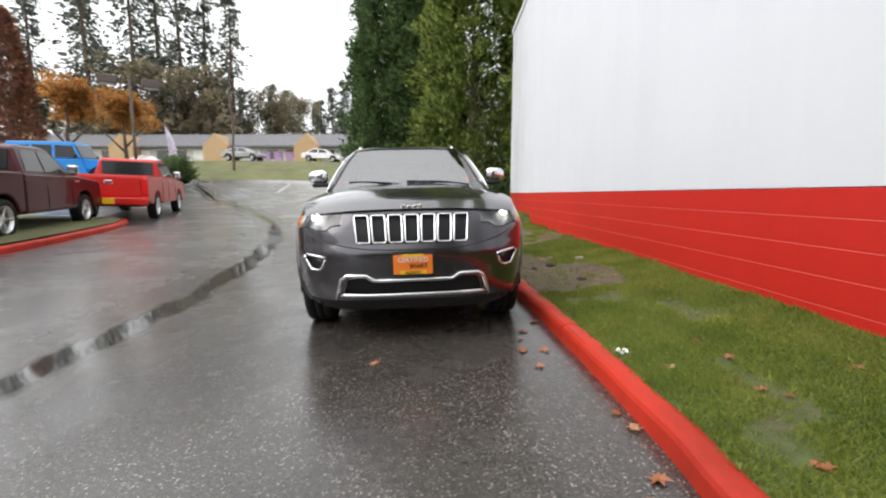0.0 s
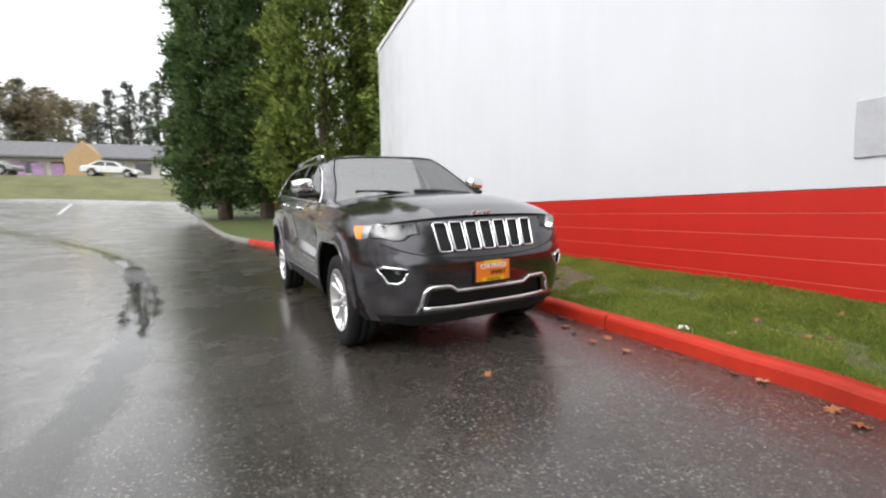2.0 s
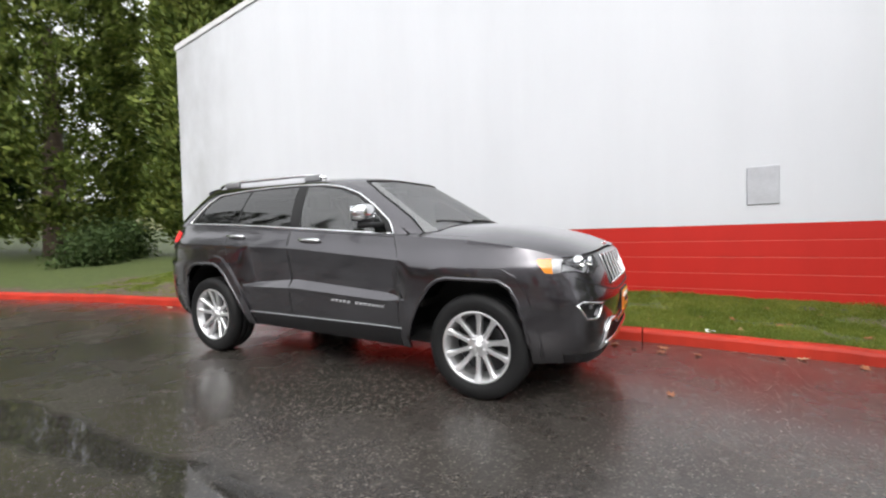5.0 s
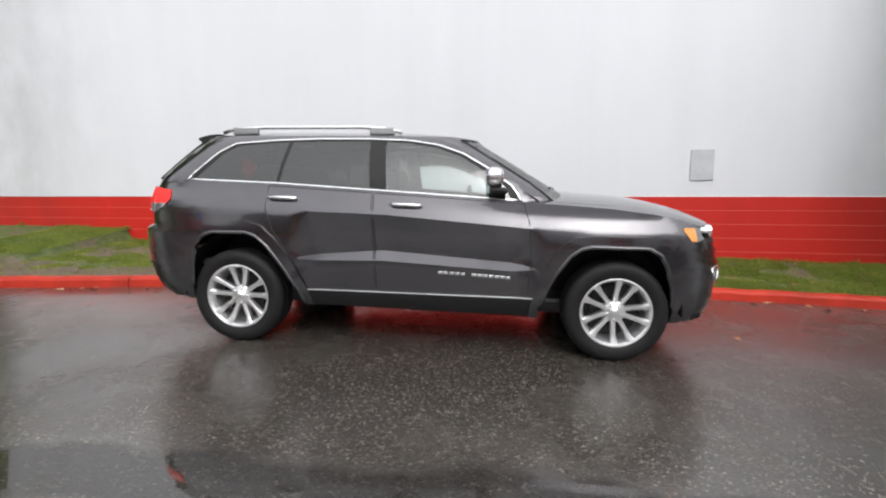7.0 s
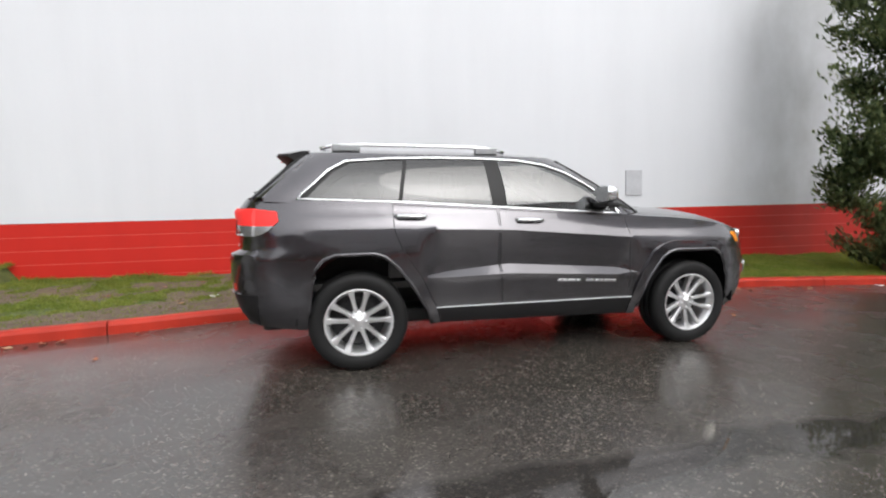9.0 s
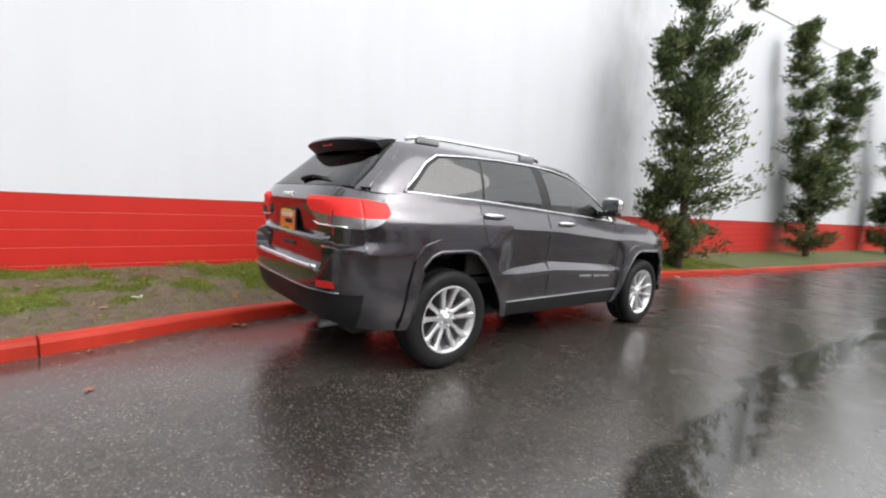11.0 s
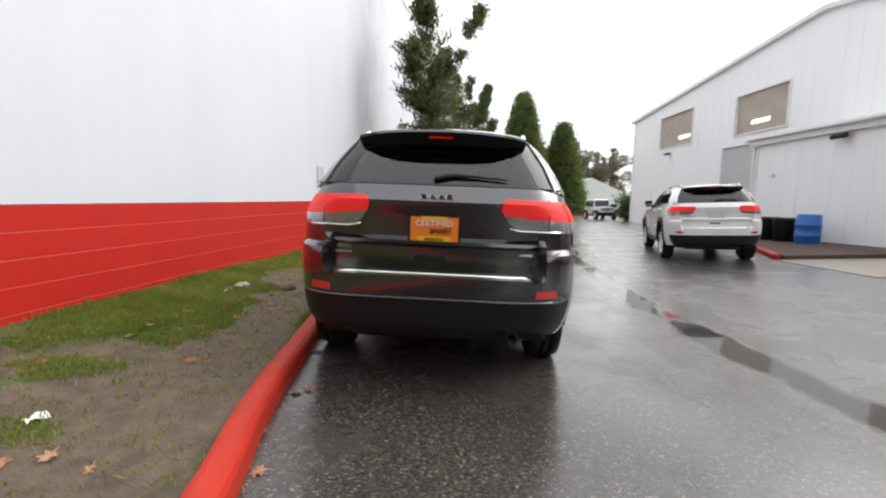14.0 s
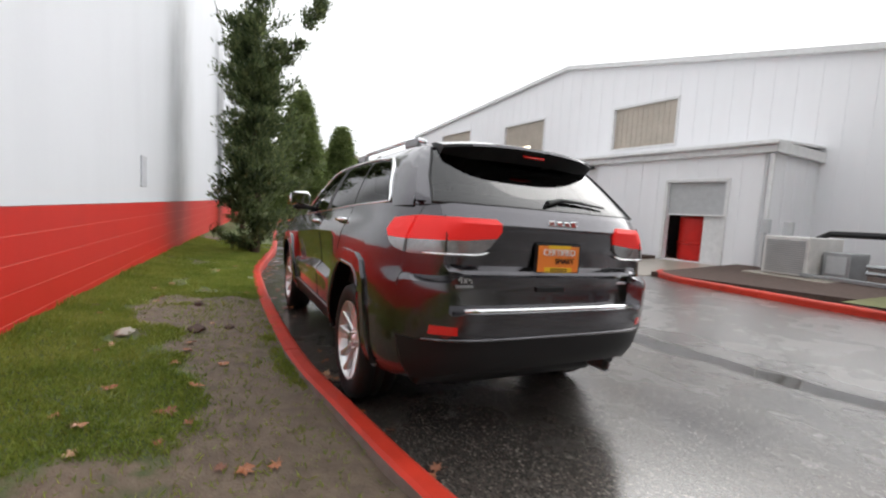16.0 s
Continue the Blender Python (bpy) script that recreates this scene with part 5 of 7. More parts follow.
            badge("SMART", Matrix.Translation((x0 + sgn * 0.0145, sgn * 0.04, zc - 0.012)) @ rot, M_DARK, base, 0.044, "plate_word")
        # maker's badge as a plain row of chrome strokes on the nose and the gate
        for host, sgn, xx, zc, w in ((hood, 1, 2.085, 1.060, 0.14), (gate_ob, -1, -2.442, 1.228, 0.17)):
            y0 = 0.0
            for i, (dy, hh) in enumerate(((-0.5, 1.0), (-0.22, 0.68), (0.10, 0.68), (0.42, 0.85))):
                part("badge_stroke", bm_box((0.010, 0.030 * w / 0.14, 0.036 * hh), (xx, sgn * dy * w * -1, zc), 0.004), M_CHROME, host)
                part("badge_stroke", bm_box((0.010, 0.020 * w / 0.14, 0.012), (xx, sgn * dy * w * -1 - 0.012, zc - 0.008), 0.003), M_CHROME, host)
        badge("4x4", Matrix.Translation((rear_s(0.57, 0.90) - 0.002, 0.57, 0.905)) @ pose(0, 0, 0, 90, 0, -90), M_CHROME, gate_ob, 0.06)
        part("badge_bar", bm_box((0.006, 0.11, 0.016), (rear_s(0.57, 0.87) - 0.004, 0.57, 0.868), 0.002), M_STEEL, gate_ob)
        part("badge_bar", bm_box((0.006, 0.10, 0.014), (rear_s(0.57, 0.87) - 0.004, -0.56, 0.885), 0.002), M_CHROME, gate_ob)
    else:
        part("plate_frame", bm_box((0.014, 0.325, 0.172), (-2.418, 0, 1.03), 0.005), M_BEIGE, gate_ob)

    # ----- wheels -----
    tyre, rim_, hub_, disc_ = wheel_meshes(M_ALLOY)
    first = None
    for s, sg in ((AXF, -1), (AXR, -1), (AXF, 1), (AXR, 1)):
        w = new("wheel")
        w.parent = car
        w.matrix_basis = Matrix.Translation((s, sg * 0.822, 0.374)) @ (Matrix.Identity(4) if sg < 0 else pose(0, 0, 0, 0, 0, 180)) @ pose(0, 0, 0, 0, 13 + 31 * s, 0)
        if first is None:
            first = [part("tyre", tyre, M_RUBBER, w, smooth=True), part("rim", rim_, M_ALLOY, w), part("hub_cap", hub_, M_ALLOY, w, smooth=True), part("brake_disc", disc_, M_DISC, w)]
        else:
            for o in first:
                q = new(o.name.split(".")[0], o.data)
                q.parent = w
    # wheel housings and floor pan
    for s in (AXF, AXR):
        for sg in (-1, 1):
            bm = bmesh.new()
            mid = s + (0.09 if s < 0 else -0.08)
            rings = [[bm.verts.new((mid + 0.54 * f * math.cos(a), sg * yy, 0.36 + 0.56 * f * math.sin(a))) for a in np.linspace(0, math.pi, 20)] for yy, f in ((0.93, 1.0), (0.50, 1.0), (0.48, 0.02))]
            for A, B in zip(rings, rings[1:]):
                for k in range(19):
                    bm.faces.new((A[k], A[k + 1], B[k + 1], B[k]))
            part("wheel_housing", bm, M_DARK, car)
    bm = bm_box((4.3, 1.5, 0.12), (-0.1, 0, 0.36), 0.03)
    part("floor_pan", bm, M_DARK, car)
    # unseen box in the muffler's place, added to keep light from under the tail
    part("muffler", bm_box((0.34, 1.15, 0.17), (-2.05, 0, 0.345), 0.05), M_DARK, car, smooth=True)
    part("front_skid_plate", bm_box((0.62, 1.25, 0.10), (1.72, 0, 0.30), 0.03), M_DARK, car, smooth=True)
    part("axle_beam", bm_cyl(0.05, 0.05, 1.3, Matrix.Translation((AXR, 0, 0.33)) @ pose(0, 0, 0, 90, 0, 0), 12), M_DARK, car)

    # ----- cabin -----
    part("cabin_floor", bm_box((3.2, 1.55, 0.05), (-0.75, 0, 0.62)), M_INTERIOR, car)
    part("dashboard", bm_box((0.5, 1.45, 0.28), (0.55, 0, 1.06), 0.08), M_INTERIOR, car)
    for sg in (-1, 1):
        seat = new("seat")
        seat.parent = car
        part("cushion", bm_box((0.5, 0.5, 0.18), (-0.15, sg * 0.38, 0.80), 0.06), M_INTERIOR, seat)
        part("backrest", bm_box((0.17, 0.5, 0.62), (-0.48, sg * 0.38, 1.12), 0.07, pose(0, 0, 0, 0, -14, 0)), M_INTERIOR, seat)
        part("headrest", bm_box((0.10, 0.26, 0.18), (-0.57, sg * 0.38, 1.48), 0.045), M_INTERIOR, seat)
        part("door_card", bm_box((2.0, 0.04, 0.5), (-0.3, sg * 0.80, 0.93), 0.015), M_INTERIOR, car)
    part("rear_bench", bm_box((0.18, 1.3, 0.66), (-1.38, 0, 1.10), 0.07, pose(0, 0, 0, 0, -12, 0)), M_INTERIOR, car)
    bm = lathe([(0.0, 0.185), (0.016, 0.175), (0.0, 0.165), (-0.016, 0.175), (0.0, 0.185)], 28)
    bmesh.ops.transform(bm, matrix=Matrix.Translation((0.22, 0.38, 1.10)) @ pose(0, 0, 0, 0, 25, 90), verts=bm.verts)
    part("steering_wheel", bm, M_DARK, car, smooth=True)
    part("cabin_mirror", bm_box((0.03, 0.24, 0.07), (0.32, 0, 1.545), 0.015), M_DARK, car)
    return car


CAR_POSE = pose(-0.28, 5.49, 0.142) @ pose(0, 0, 0, 0, 0, -86.3) @ pose(0, 0, 0, 1.26, 1.0, 0)
sport_utility("sport_utility_car", "wet dark grey sport utility car with chrome trim", CAR_POSE, M_PAINT)


# ---- plants ----
def leaf_mesh(name, centres, dirs, length, width, seed, fold=0.25, normals=None):
    """Many small pointed leaves, each a four-cornered blade of its own."""
    rng = np.random.default_rng(seed)
    n = len(centres)
    d = dirs / np.linalg.norm(dirs, axis=1, keepdims=True)
    r = rng.normal(size=(n, 3))
    side = np.cross(d, r)
    side /= np.linalg.norm(side, axis=1, keepdims=True) + 1e-9
    up = np.cross(side, d)
    L = length * rng.uniform(0.6, 1.35, (n, 1))
    W = width * rng.uniform(0.6, 1.3, (n, 1))
    a = centres
    m = centres + d * L * 0.5
    v = np.stack([a, m + side * W / 2 + up * W * fold, centres + d * L, m - side * W / 2 + up * W * fold], 1).reshape(-1, 3)
    f = np.arange(4 * n).reshape(n, 4)
    me = bpy.data.meshes.new(name)
    me.from_pydata(v.tolist(), [], f.tolist())
    if normals is not None:
        nn = normals / (np.linalg.norm(normals, axis=1, keepdims=True) + 1e-9)
        me.polygons.foreach_set("use_smooth", [True] * n)
        me.normals_split_custom_set_from_vertices(np.repeat(nn, 4, 0).tolist())
    return me


def clumped(rng, pts, out, per, spread, upbias):
    """Leaves gathered in tufts about the given points."""
    n = len(pts)
    jit = rng.normal(size=(n * per, 3))
    c = np.repeat(pts, per, 0) + jit * spread
    d = np.repeat(out, per, 0) + rng.normal(size=(n * per, 3)) * 0.55 + np.array([0, 0, upbias])
    return c, d, np.repeat(out, per, 0) * 0.8 + jit * 0.62 + np.array([0, 0, 0.8])


def trunk_mesh(height, r0, r1, bend=0.15, seed=1, limbs=()):
    rng = random.Random(seed)
    pts = [(bend * rng.uniform(-1, 1) * (k / 6), bend * rng.uniform(-1, 1) * (k / 6), -0.3 + (height + 0.3) * k / 6) for k in range(7)]
    bm = bm_tube(pts, r0, 9, r_end=r1)
    for z, a, ln, rise in limbs:
        b = bm_tube([(0, 0, z), (0.5 * ln * math.cos(a), 0.5 * ln * math.sin(a), z + rise * 0.55), (ln * math.cos(a), ln * math.sin(a), z + rise)], r0 * 0.35, 6, r_end=r0 * 0.08)
        me = bpy.data.meshes.new("limb")
        b.to_mesh(me)
        b.free()
        bm.from_mesh(me)
        bpy.data.meshes.remove(me)
    return bm


def plant(name, label, category, m, trunk, crown, leaf, group=""):
    t = thing(name, label, category, m, group)
    part("trunk", trunk, M_BARK, t, smooth=True)
    crown.materials.append(leaf)
    c = new("crown", crown)
    c.parent = t
    return t


def column_crown(height, base, radius, n, seed, per=9, leaf=0.26, shape=0.5, rough=0.1, spread=0.13):
    """A dense columnar evergreen: tufts over a lumpy column that narrows upwards."""
    rng = np.random.default_rng(seed)
    z = base + (height - base) * rng.uniform(0, 1, n) ** 0.9
    a = rng.uniform(0, math.tau, n)
    f = (z - base) / (height - base)
    lump = np.array([noise.noise(Vector((2.2 * math.cos(p) + seed, 2.2 * math.sin(p), q * 0.75))) for p, q in zip(a, z)])
    fine = np.array([noise.noise(Vector((3.1 * math.cos(p) - seed, 3.1 * math.sin(p), q * 1.9))) for p, q in zip(a, z)])
    R = radius * np.clip(1.0 - f, 0, 1) ** shape * np.minimum(1, 0.62 + f * 6) * np.clip(1 + 0.30 * lump + rough * fine, 0.70, 1.42)
    depth = rng.uniform(0.62, 1.04, n) ** 0.8
    pts = np.stack([R * depth * np.cos(a), R * depth * np.sin(a), z], 1)
    out = np.stack([np.cos(a), np.sin(a), np.full(n, 0.35)], 1)
    c, d, nn = clumped(rng, pts, out, per, spread, 0.25)
    return leaf_mesh("crown", c, d, leaf, leaf * 0.42, seed, normals=nn)


def fir_crown(height, base, radius, seed, whorls=26, leaf=0.8, per=2):
    """A tall fir: drooping boughs in rings, thinner and uneven upwards."""
    rng = np.random.default_rng(seed)
    pts, out = [], []
    for w in range(whorls):
        f = w / whorls
        z = base + (height - base) * f
        ln = radius * (1 - f) ** 0.75 * rng.uniform(0.65, 1.15) + 0.25
        for k in range(rng.integers(4, 7)):
            a = rng.uniform(0, math.tau)
            L = ln * rng.uniform(0.6, 1.2)
            for q in np.linspace(0.15, 1, 7):
                pts.append((L * q * math.cos(a), L * q * math.sin(a), z - 0.28 * L * q * q + rng.normal() * 0.15))
                out.append((math.cos(a), math.sin(a), -0.35))
    c, d, nn = clumped(rng, np.array(pts), np.array(out), per, 0.28, -0.1)
    return leaf_mesh("crown", c, d, leaf, leaf * 0.45, seed, normals=nn)


def spire_crown(spires, seed, n=90, leaf=0.16, per=14):
    """A ragged juniper: rising branches set with tufts about several wind-twisted leaders, each a list of (x, y, z, radius)."""
    rng = np.random.default_rng(seed)
    P_, O_ = [], []
    for line in spires:
        line = np.array(line, float)
        for k in range(int(n * (len(line) - 1) / 6 * min(1.0, max(0.3, line[:, 3].mean() / 0.6)))):
            t = rng.uniform(0, len(line) - 1.001)
            i = int(t)
            q = line[i] * (1 - t + i) + line[i + 1] * (t - i)
            a = rng.uniform(0, math.tau)
            if noise.noise(Vector((math.cos(a) * 1.1 + seed, math.sin(a) * 1.1, q[2] * 1.3))) < -0.20:
                continue
            ln = q[3] * rng.uniform(0.45, 1.15) + 0.08
            if math.cos(a) > 0.3:
                ln = min(ln, 0.85)
            rise = rng.uniform(0.15, 0.75)
            for g in np.linspace(0.12, 1.0, 6):
                P_.append((q[0] + ln * g * math.cos(a), q[1] + ln * g * math.sin(a), q[2] + ln * rise * g * g))
                O_.append((math.cos(a) * 0.8, math.sin(a) * 0.8, 0.9))
    c, d, nn = clumped(rng, np.array(P_), np.array(O_), per, leaf * 0.62, 0.35)
    return leaf_mesh("crown", c, d, leaf, leaf * 0.32, seed, normals=nn)


def round_crown(height, base, radius, n, seed, leaf=0.35, per=5, squash=1.0, pattern=0.6):
    """A broad-leaved crown of loose masses with gaps."""
    rng = np.random.default_rng(seed)
    blobs = [(rng.normal() * radius * 0.38, rng.normal() * radius * 0.38, base + (height - base) * rng.uniform(0.15, 0.9), radius * rng.uniform(0.3, 0.55)) for _ in range(14)]
    pts, out = [], []
    for x, y, z, r in blobs:
        k = n // 14
        v = rng.normal(size=(k, 3))
        v /= np.linalg.norm(v, axis=1, keepdims=True)
        pts.append(np.array([x, y, z]) + v * r * rng.uniform(0.5, 1.0, (k, 1)) * np.array([1, 1, squash]))
        out.append(v)
    c, d, nn = clumped(rng, np.concatenate(pts), np.concatenate(out), per, 0.18, -0.1)
    return leaf_mesh("crown", c, d, leaf, leaf * 0.6, seed, normals=nn)


# four tall cedars on the lawn past the end of the wall
for i, (x, y, h, r, leafm) in enumerate(((-2.55, 27.5, 21, 2.35, M_CEDARDARK), (-0.45, 26.0, 22, 2.3, M_CEDARDARK), (2.1, 22.6, 20, 2.95, M_CEDAR), (4.95, 18.0, 16, 1.5, M_CEDAR))):
    z = lawn_z(x, y) - 0.05
    plant("cedar_tree", "tall dense column of dark green cedar with a bare trunk foot" if i < 2 else "tall dense yellow-green cedar beside the white wall", "tree", pose(x, y, z), trunk_mesh(8, 0.42, 0.15, 0.1, i), column_crown(h, 0.75, r, 2500, 11 + i, per=40, leaf=0.24, shape=0.42, rough=0.40, spread=0.19), leafm, "cedars on the lawn")

# ragged junipers against the wall
JUN = "ragged dark green juniper with bare twisted spires by the wall"
z = lawn_z(1.15, -1.4)
plant("juniper_tree", JUN, "tree", pose(1.15, -1.4, z) @ Matrix.Scale(0.94, 4), trunk_mesh(5, 0.12, 0.04, 0.1, 4), spire_crown([
    [(0, 0, 0.1, 0.8), (0.05, 0.0, 1.0, 1.35), (-0.05, 0.1, 2.1, 1.25), (0.0, 0, 3.2, 1.05), (0.05, 0, 4.4, 0.8), (0.0, 0.1, 5.6, 0.5), (0.1, 0.1, 6.8, 0.08)],
    [(0.0, 0, 3.9, 0.25), (-0.5, -0.1, 4.8, 0.2), (-1.0, -0.1, 5.6, 0.14), (-1.5, -0.1, 6.5, 0.03)],
    [(0.0, 0.2, 2.4, 0.3), (0.1, 0.7, 3.4, 0.3), (0.1, 0.85, 4.6, 0.2), (0.1, 0.9, 5.3, 0.05)],
    [(0.1, 0, 0.4, 0.4), (0.3, 0.5, 1.2, 0.5), (0.2, 0.6, 2.2, 0.3)]], 21, 165, 0.13, 22), M_CYPRESS, "junipers by the wall")
z = lawn_z(1.75, -12.6)
plant("juniper_tree", JUN, "tree", pose(1.75, -12.6, z), trunk_mesh(4, 0.12, 0.04, 0.1, 5), spire_crown([
    [(0, 0.1, 0.2, 0.9), (0, 0.3, 1.6, 1.15), (0.1, 0.9, 3.0, 0.8), (0.1, 1.4, 4.6, 0.6), (0.1, 1.9, 6.2, 0.45), (0.1, 2.2, 7.4, 0.3), (0.1, 2.2, 8.2, 0.05)],
    [(0, -0.1, 1.6, 0.95), (0, -0.5, 3.0, 0.8), (-0.1, -0.9, 4.6, 0.6), (-0.2, -1.1, 6.2, 0.45), (-0.2, -1.2, 7.9, 0.06)],
    [(-0.2, -0.4, 2.4, 0.6), (-0.5, -0.6, 4.0, 0.5), (-0.8, -0.6, 5.6, 0.4), (-1.0, -0.5, 7.5, 0.06)]], 22, 165, 0.16, 18), M_CYPRESS, "junipers by the wall")
z = lawn_z(1.55, -25.5)
plant("juniper_tree", JUN, "tree", pose(1.55, -25.5, z), trunk_mesh(4, 0.12, 0.04, 0.1, 6), spire_crown([
    [(0, 0.1, 0.2, 0.9), (0, 0.1, 1.6, 1.5), (-0.1, 0.5, 3.2, 1.3), (-0.3, 0.9, 5.2, 0.9), (-0.6, 1.0, 7.4, 0.6), (-1.0, 0.8, 9.0, 0.3), (-1.3, 0.6, 10.2, 0.06)],
    [(0, -0.1, 1.6, 1.0), (-0.4, -0.7, 3.4, 1.0), (-0.8, -1.2, 5.4, 0.7), (-1.3, -1.6, 7.0, 0.35), (-1.8, -2.0, 8.0, 0.07)]], 23, 190, 0.20, 20), M_CYPRESS, "junipers by the wall")

# clipped cypresses and hill woods to the south
for i, (x, y, h, r) in enumerate(((-3.6, -47.5, 14.8, 4.2), (-9.0, -50, 11.3, 3.1))):
    plant("cypress_tree", "broad pointed green cypress with smooth dense foliage", "tree", pose(x, y, gz(x, y)), trunk_mesh(5, 0.4, 0.1, 0.1, i), column_crown(h, 0.2, r, 2400, 31 + i, 16, 0.40, 0.78, 0.2, 0.34), M_CYPRESSFAR, "cypresses across the lot")

fir_a, fir_b, fir_c = fir_crown(34, 6, 4.0, 41, 26, 0.8, 2), fir_crown(30, 5, 3.4, 42, 23, 0.8, 2), fir_crown(20, 1, 3.3, 43, 18, 0.7, 3)
for me in (fir_a, fir_b, fir_c):
    me.materials.append(M_FIR)


def fir(me, x, y, s, h, turn):
    t = thing("fir_tree", "tall grey-green fir with drooping uneven boughs", "tree", pose(x, y, gz(x, y) - 0.3, 0, 0, turn) @ Matrix.Scale(s, 4), "firs on the hill")
    part("trunk", trunk_mesh(h * 0.97, 0.45, 0.05, 0.2, int(turn)), M_BARK, t)
    c = new("crown", me)
    c.parent = t


rngf = random.Random(5)
for x, y, s, big in ((-76, 62, 1.0, 0), (-64.5, 65, 1.1, 0), (-62, 72, 1.05, 1), (-52, 70, 1.12, 0), (-58, 78, 1.0, 0), (-46.3, 72, 1.1, 0), (-46, 78, 1.15, 0), (-40.2, 74, 1.1, 0), (-37.2, 76, 1.0, 1), (-32.2, 74, 1.0, 1)):
    fir((fir_a, fir_b)[big], x, y, s, (34, 30)[big], rngf.uniform(0, 360))
for k in range(34):
    x = -40 + k * 2.1 + rngf.uniform(-0.8, 0.8)
    fir(fir_c, x, 100 + rngf.uniform(-8, 14), rngf.uniform(0.62, 0.95), 20, rngf.uniform(0, 360))
for k in range(26):
    fir(fir_c, -34 + k * 1.5 + rngf.uniform(-1, 1), -112 - rngf.uniform(0, 16), rngf.uniform(0.65, 1.0), 20, rngf.uniform(0, 360))

dull_a, dull_b = round_crown(14, 1.5, 3.8, 850, 51, 0.42), round_crown(12, 1, 4.2, 850, 52, 0.42)
for me in (dull_a, dull_b):
    me.materials.append(M_DULLLEAF)


def autumn_tree(me, x, y, s, turn, label, h=8):
    t = thing("autumn_tree", label, "tree", pose(x, y, gz(x, y) - 0.2, 0, 0, turn) @ Matrix.Scale(s, 4), "autumn trees")
    part("trunk", trunk_mesh(h, 0.25, 0.06, 0.2, int(turn), [(h * 0.4, 0.5, 2.5, 2), (h * 0.5, 2.6, 2.4, 2.2), (h * 0.55, 4.4, 2.5, 2)]), M_BARK, t)
    c = new("crown", me)
    c.parent = t


for k in range(17):
    autumn_tree((dull_a, dull_b)[k % 2], -66 + k * 2.6 + rngf.uniform(-1, 1), 66 + rngf.uniform(0, 22), rngf.uniform(0.75, 1.2), rngf.uniform(0, 360), "half-bare tree with dull brown and olive leaves")
for k in range(8):
    autumn_tree((dull_a, dull_b)[k % 2], -30 + k * 4.5, -100 - rngf.uniform(0, 8), rngf.uniform(0.9, 1.2), rngf.uniform(0, 360), "half-bare tree with dull brown and olive leaves")
orange = round_crown(8.0, 4.8, 1.8, 800, 53, 0.26, 5, 0.6)
orange.materials.append(M_ORANGELEAF)
for x, y, s in ((-28.6, 36, 1.1), (-25.4, 37.5, 0.98)):
    autumn_tree(orange, x, y, s, 97 * s, "small maple with thinning orange leaves", 5.6)
plant("hornbeam_tree", "upright brown-leaved hornbeam in autumn", "tree", pose(-27.6, 30.2, gz(-27.6, 30.2)), trunk_mesh(6, 0.2, 0.05, 0.1, 8), column_crown(11.0, 2.6, 1.4, 1500, 54, 7, 0.28, 0.5), M_BROWNLEAF)
bare = thing("bare_tree", "small leafless street tree on the grass bank", "tree", pose(-5.8, 46, gz(-5.8, 46)))
part("trunk", trunk_mesh(3.2, 0.16, 0.05, 0.1, 9, [(1.3, 0.3, 1.6, 1.5), (1.5, 2.2, 1.5, 1.7), (1.7, 4.0, 1.6, 1.4), (1.9, 5.3, 1.3, 1.6), (2.2, 1.2, 1.1, 1.6)]), M_BARK, bare)
bare = thing("bare_tree", "slender pale leafless tree on the grass bank", "tree", pose(-19.0, 43, gz(-19, 43)))
part("trunk", trunk_mesh(13, 0.13, 0.02, 0.5, 10, [(4, 0.3, 1.4, 3), (5.5, 2.2, 1.5, 3), (7, 4.0, 1.3, 3), (8, 5.3, 1.1, 2.6), (6.2, 1.2, 1.4, 2.8)]), M_BARK, bare)
hedge_m = round_crown(1.1, 0.1, 0.9, 800, 61, 0.12, 6, 0.7)
hedge_m.materials.append(M_HEDGE)
for x, y, s in ((-15.2, 26.6, 1.0), (-16.2, 28.6, 1.1), (-17.0, 30.6, 0.9), (-11.5, -26.0, 1.5), (-12.4, -27.2, 1.3), (-3.2, 42.5, 0.9), (1.6, 18.2, 0.9), (2.6, 19.2, 1.1)):
    t = thing("shrub", "low rounded evergreen shrub", "shrub", pose(x, y, gz(x, y) + 0.1) @ Matrix.Scale(s, 4), "shrubs")
    c = new("crown", hedge_m)
    c.parent = t


# ---- the metal-clad workshop across the lot ----
BX = pose(-10.9, 0.88, 0, 0, 0, math.degrees(math.atan2(-0.992, 0.125)))


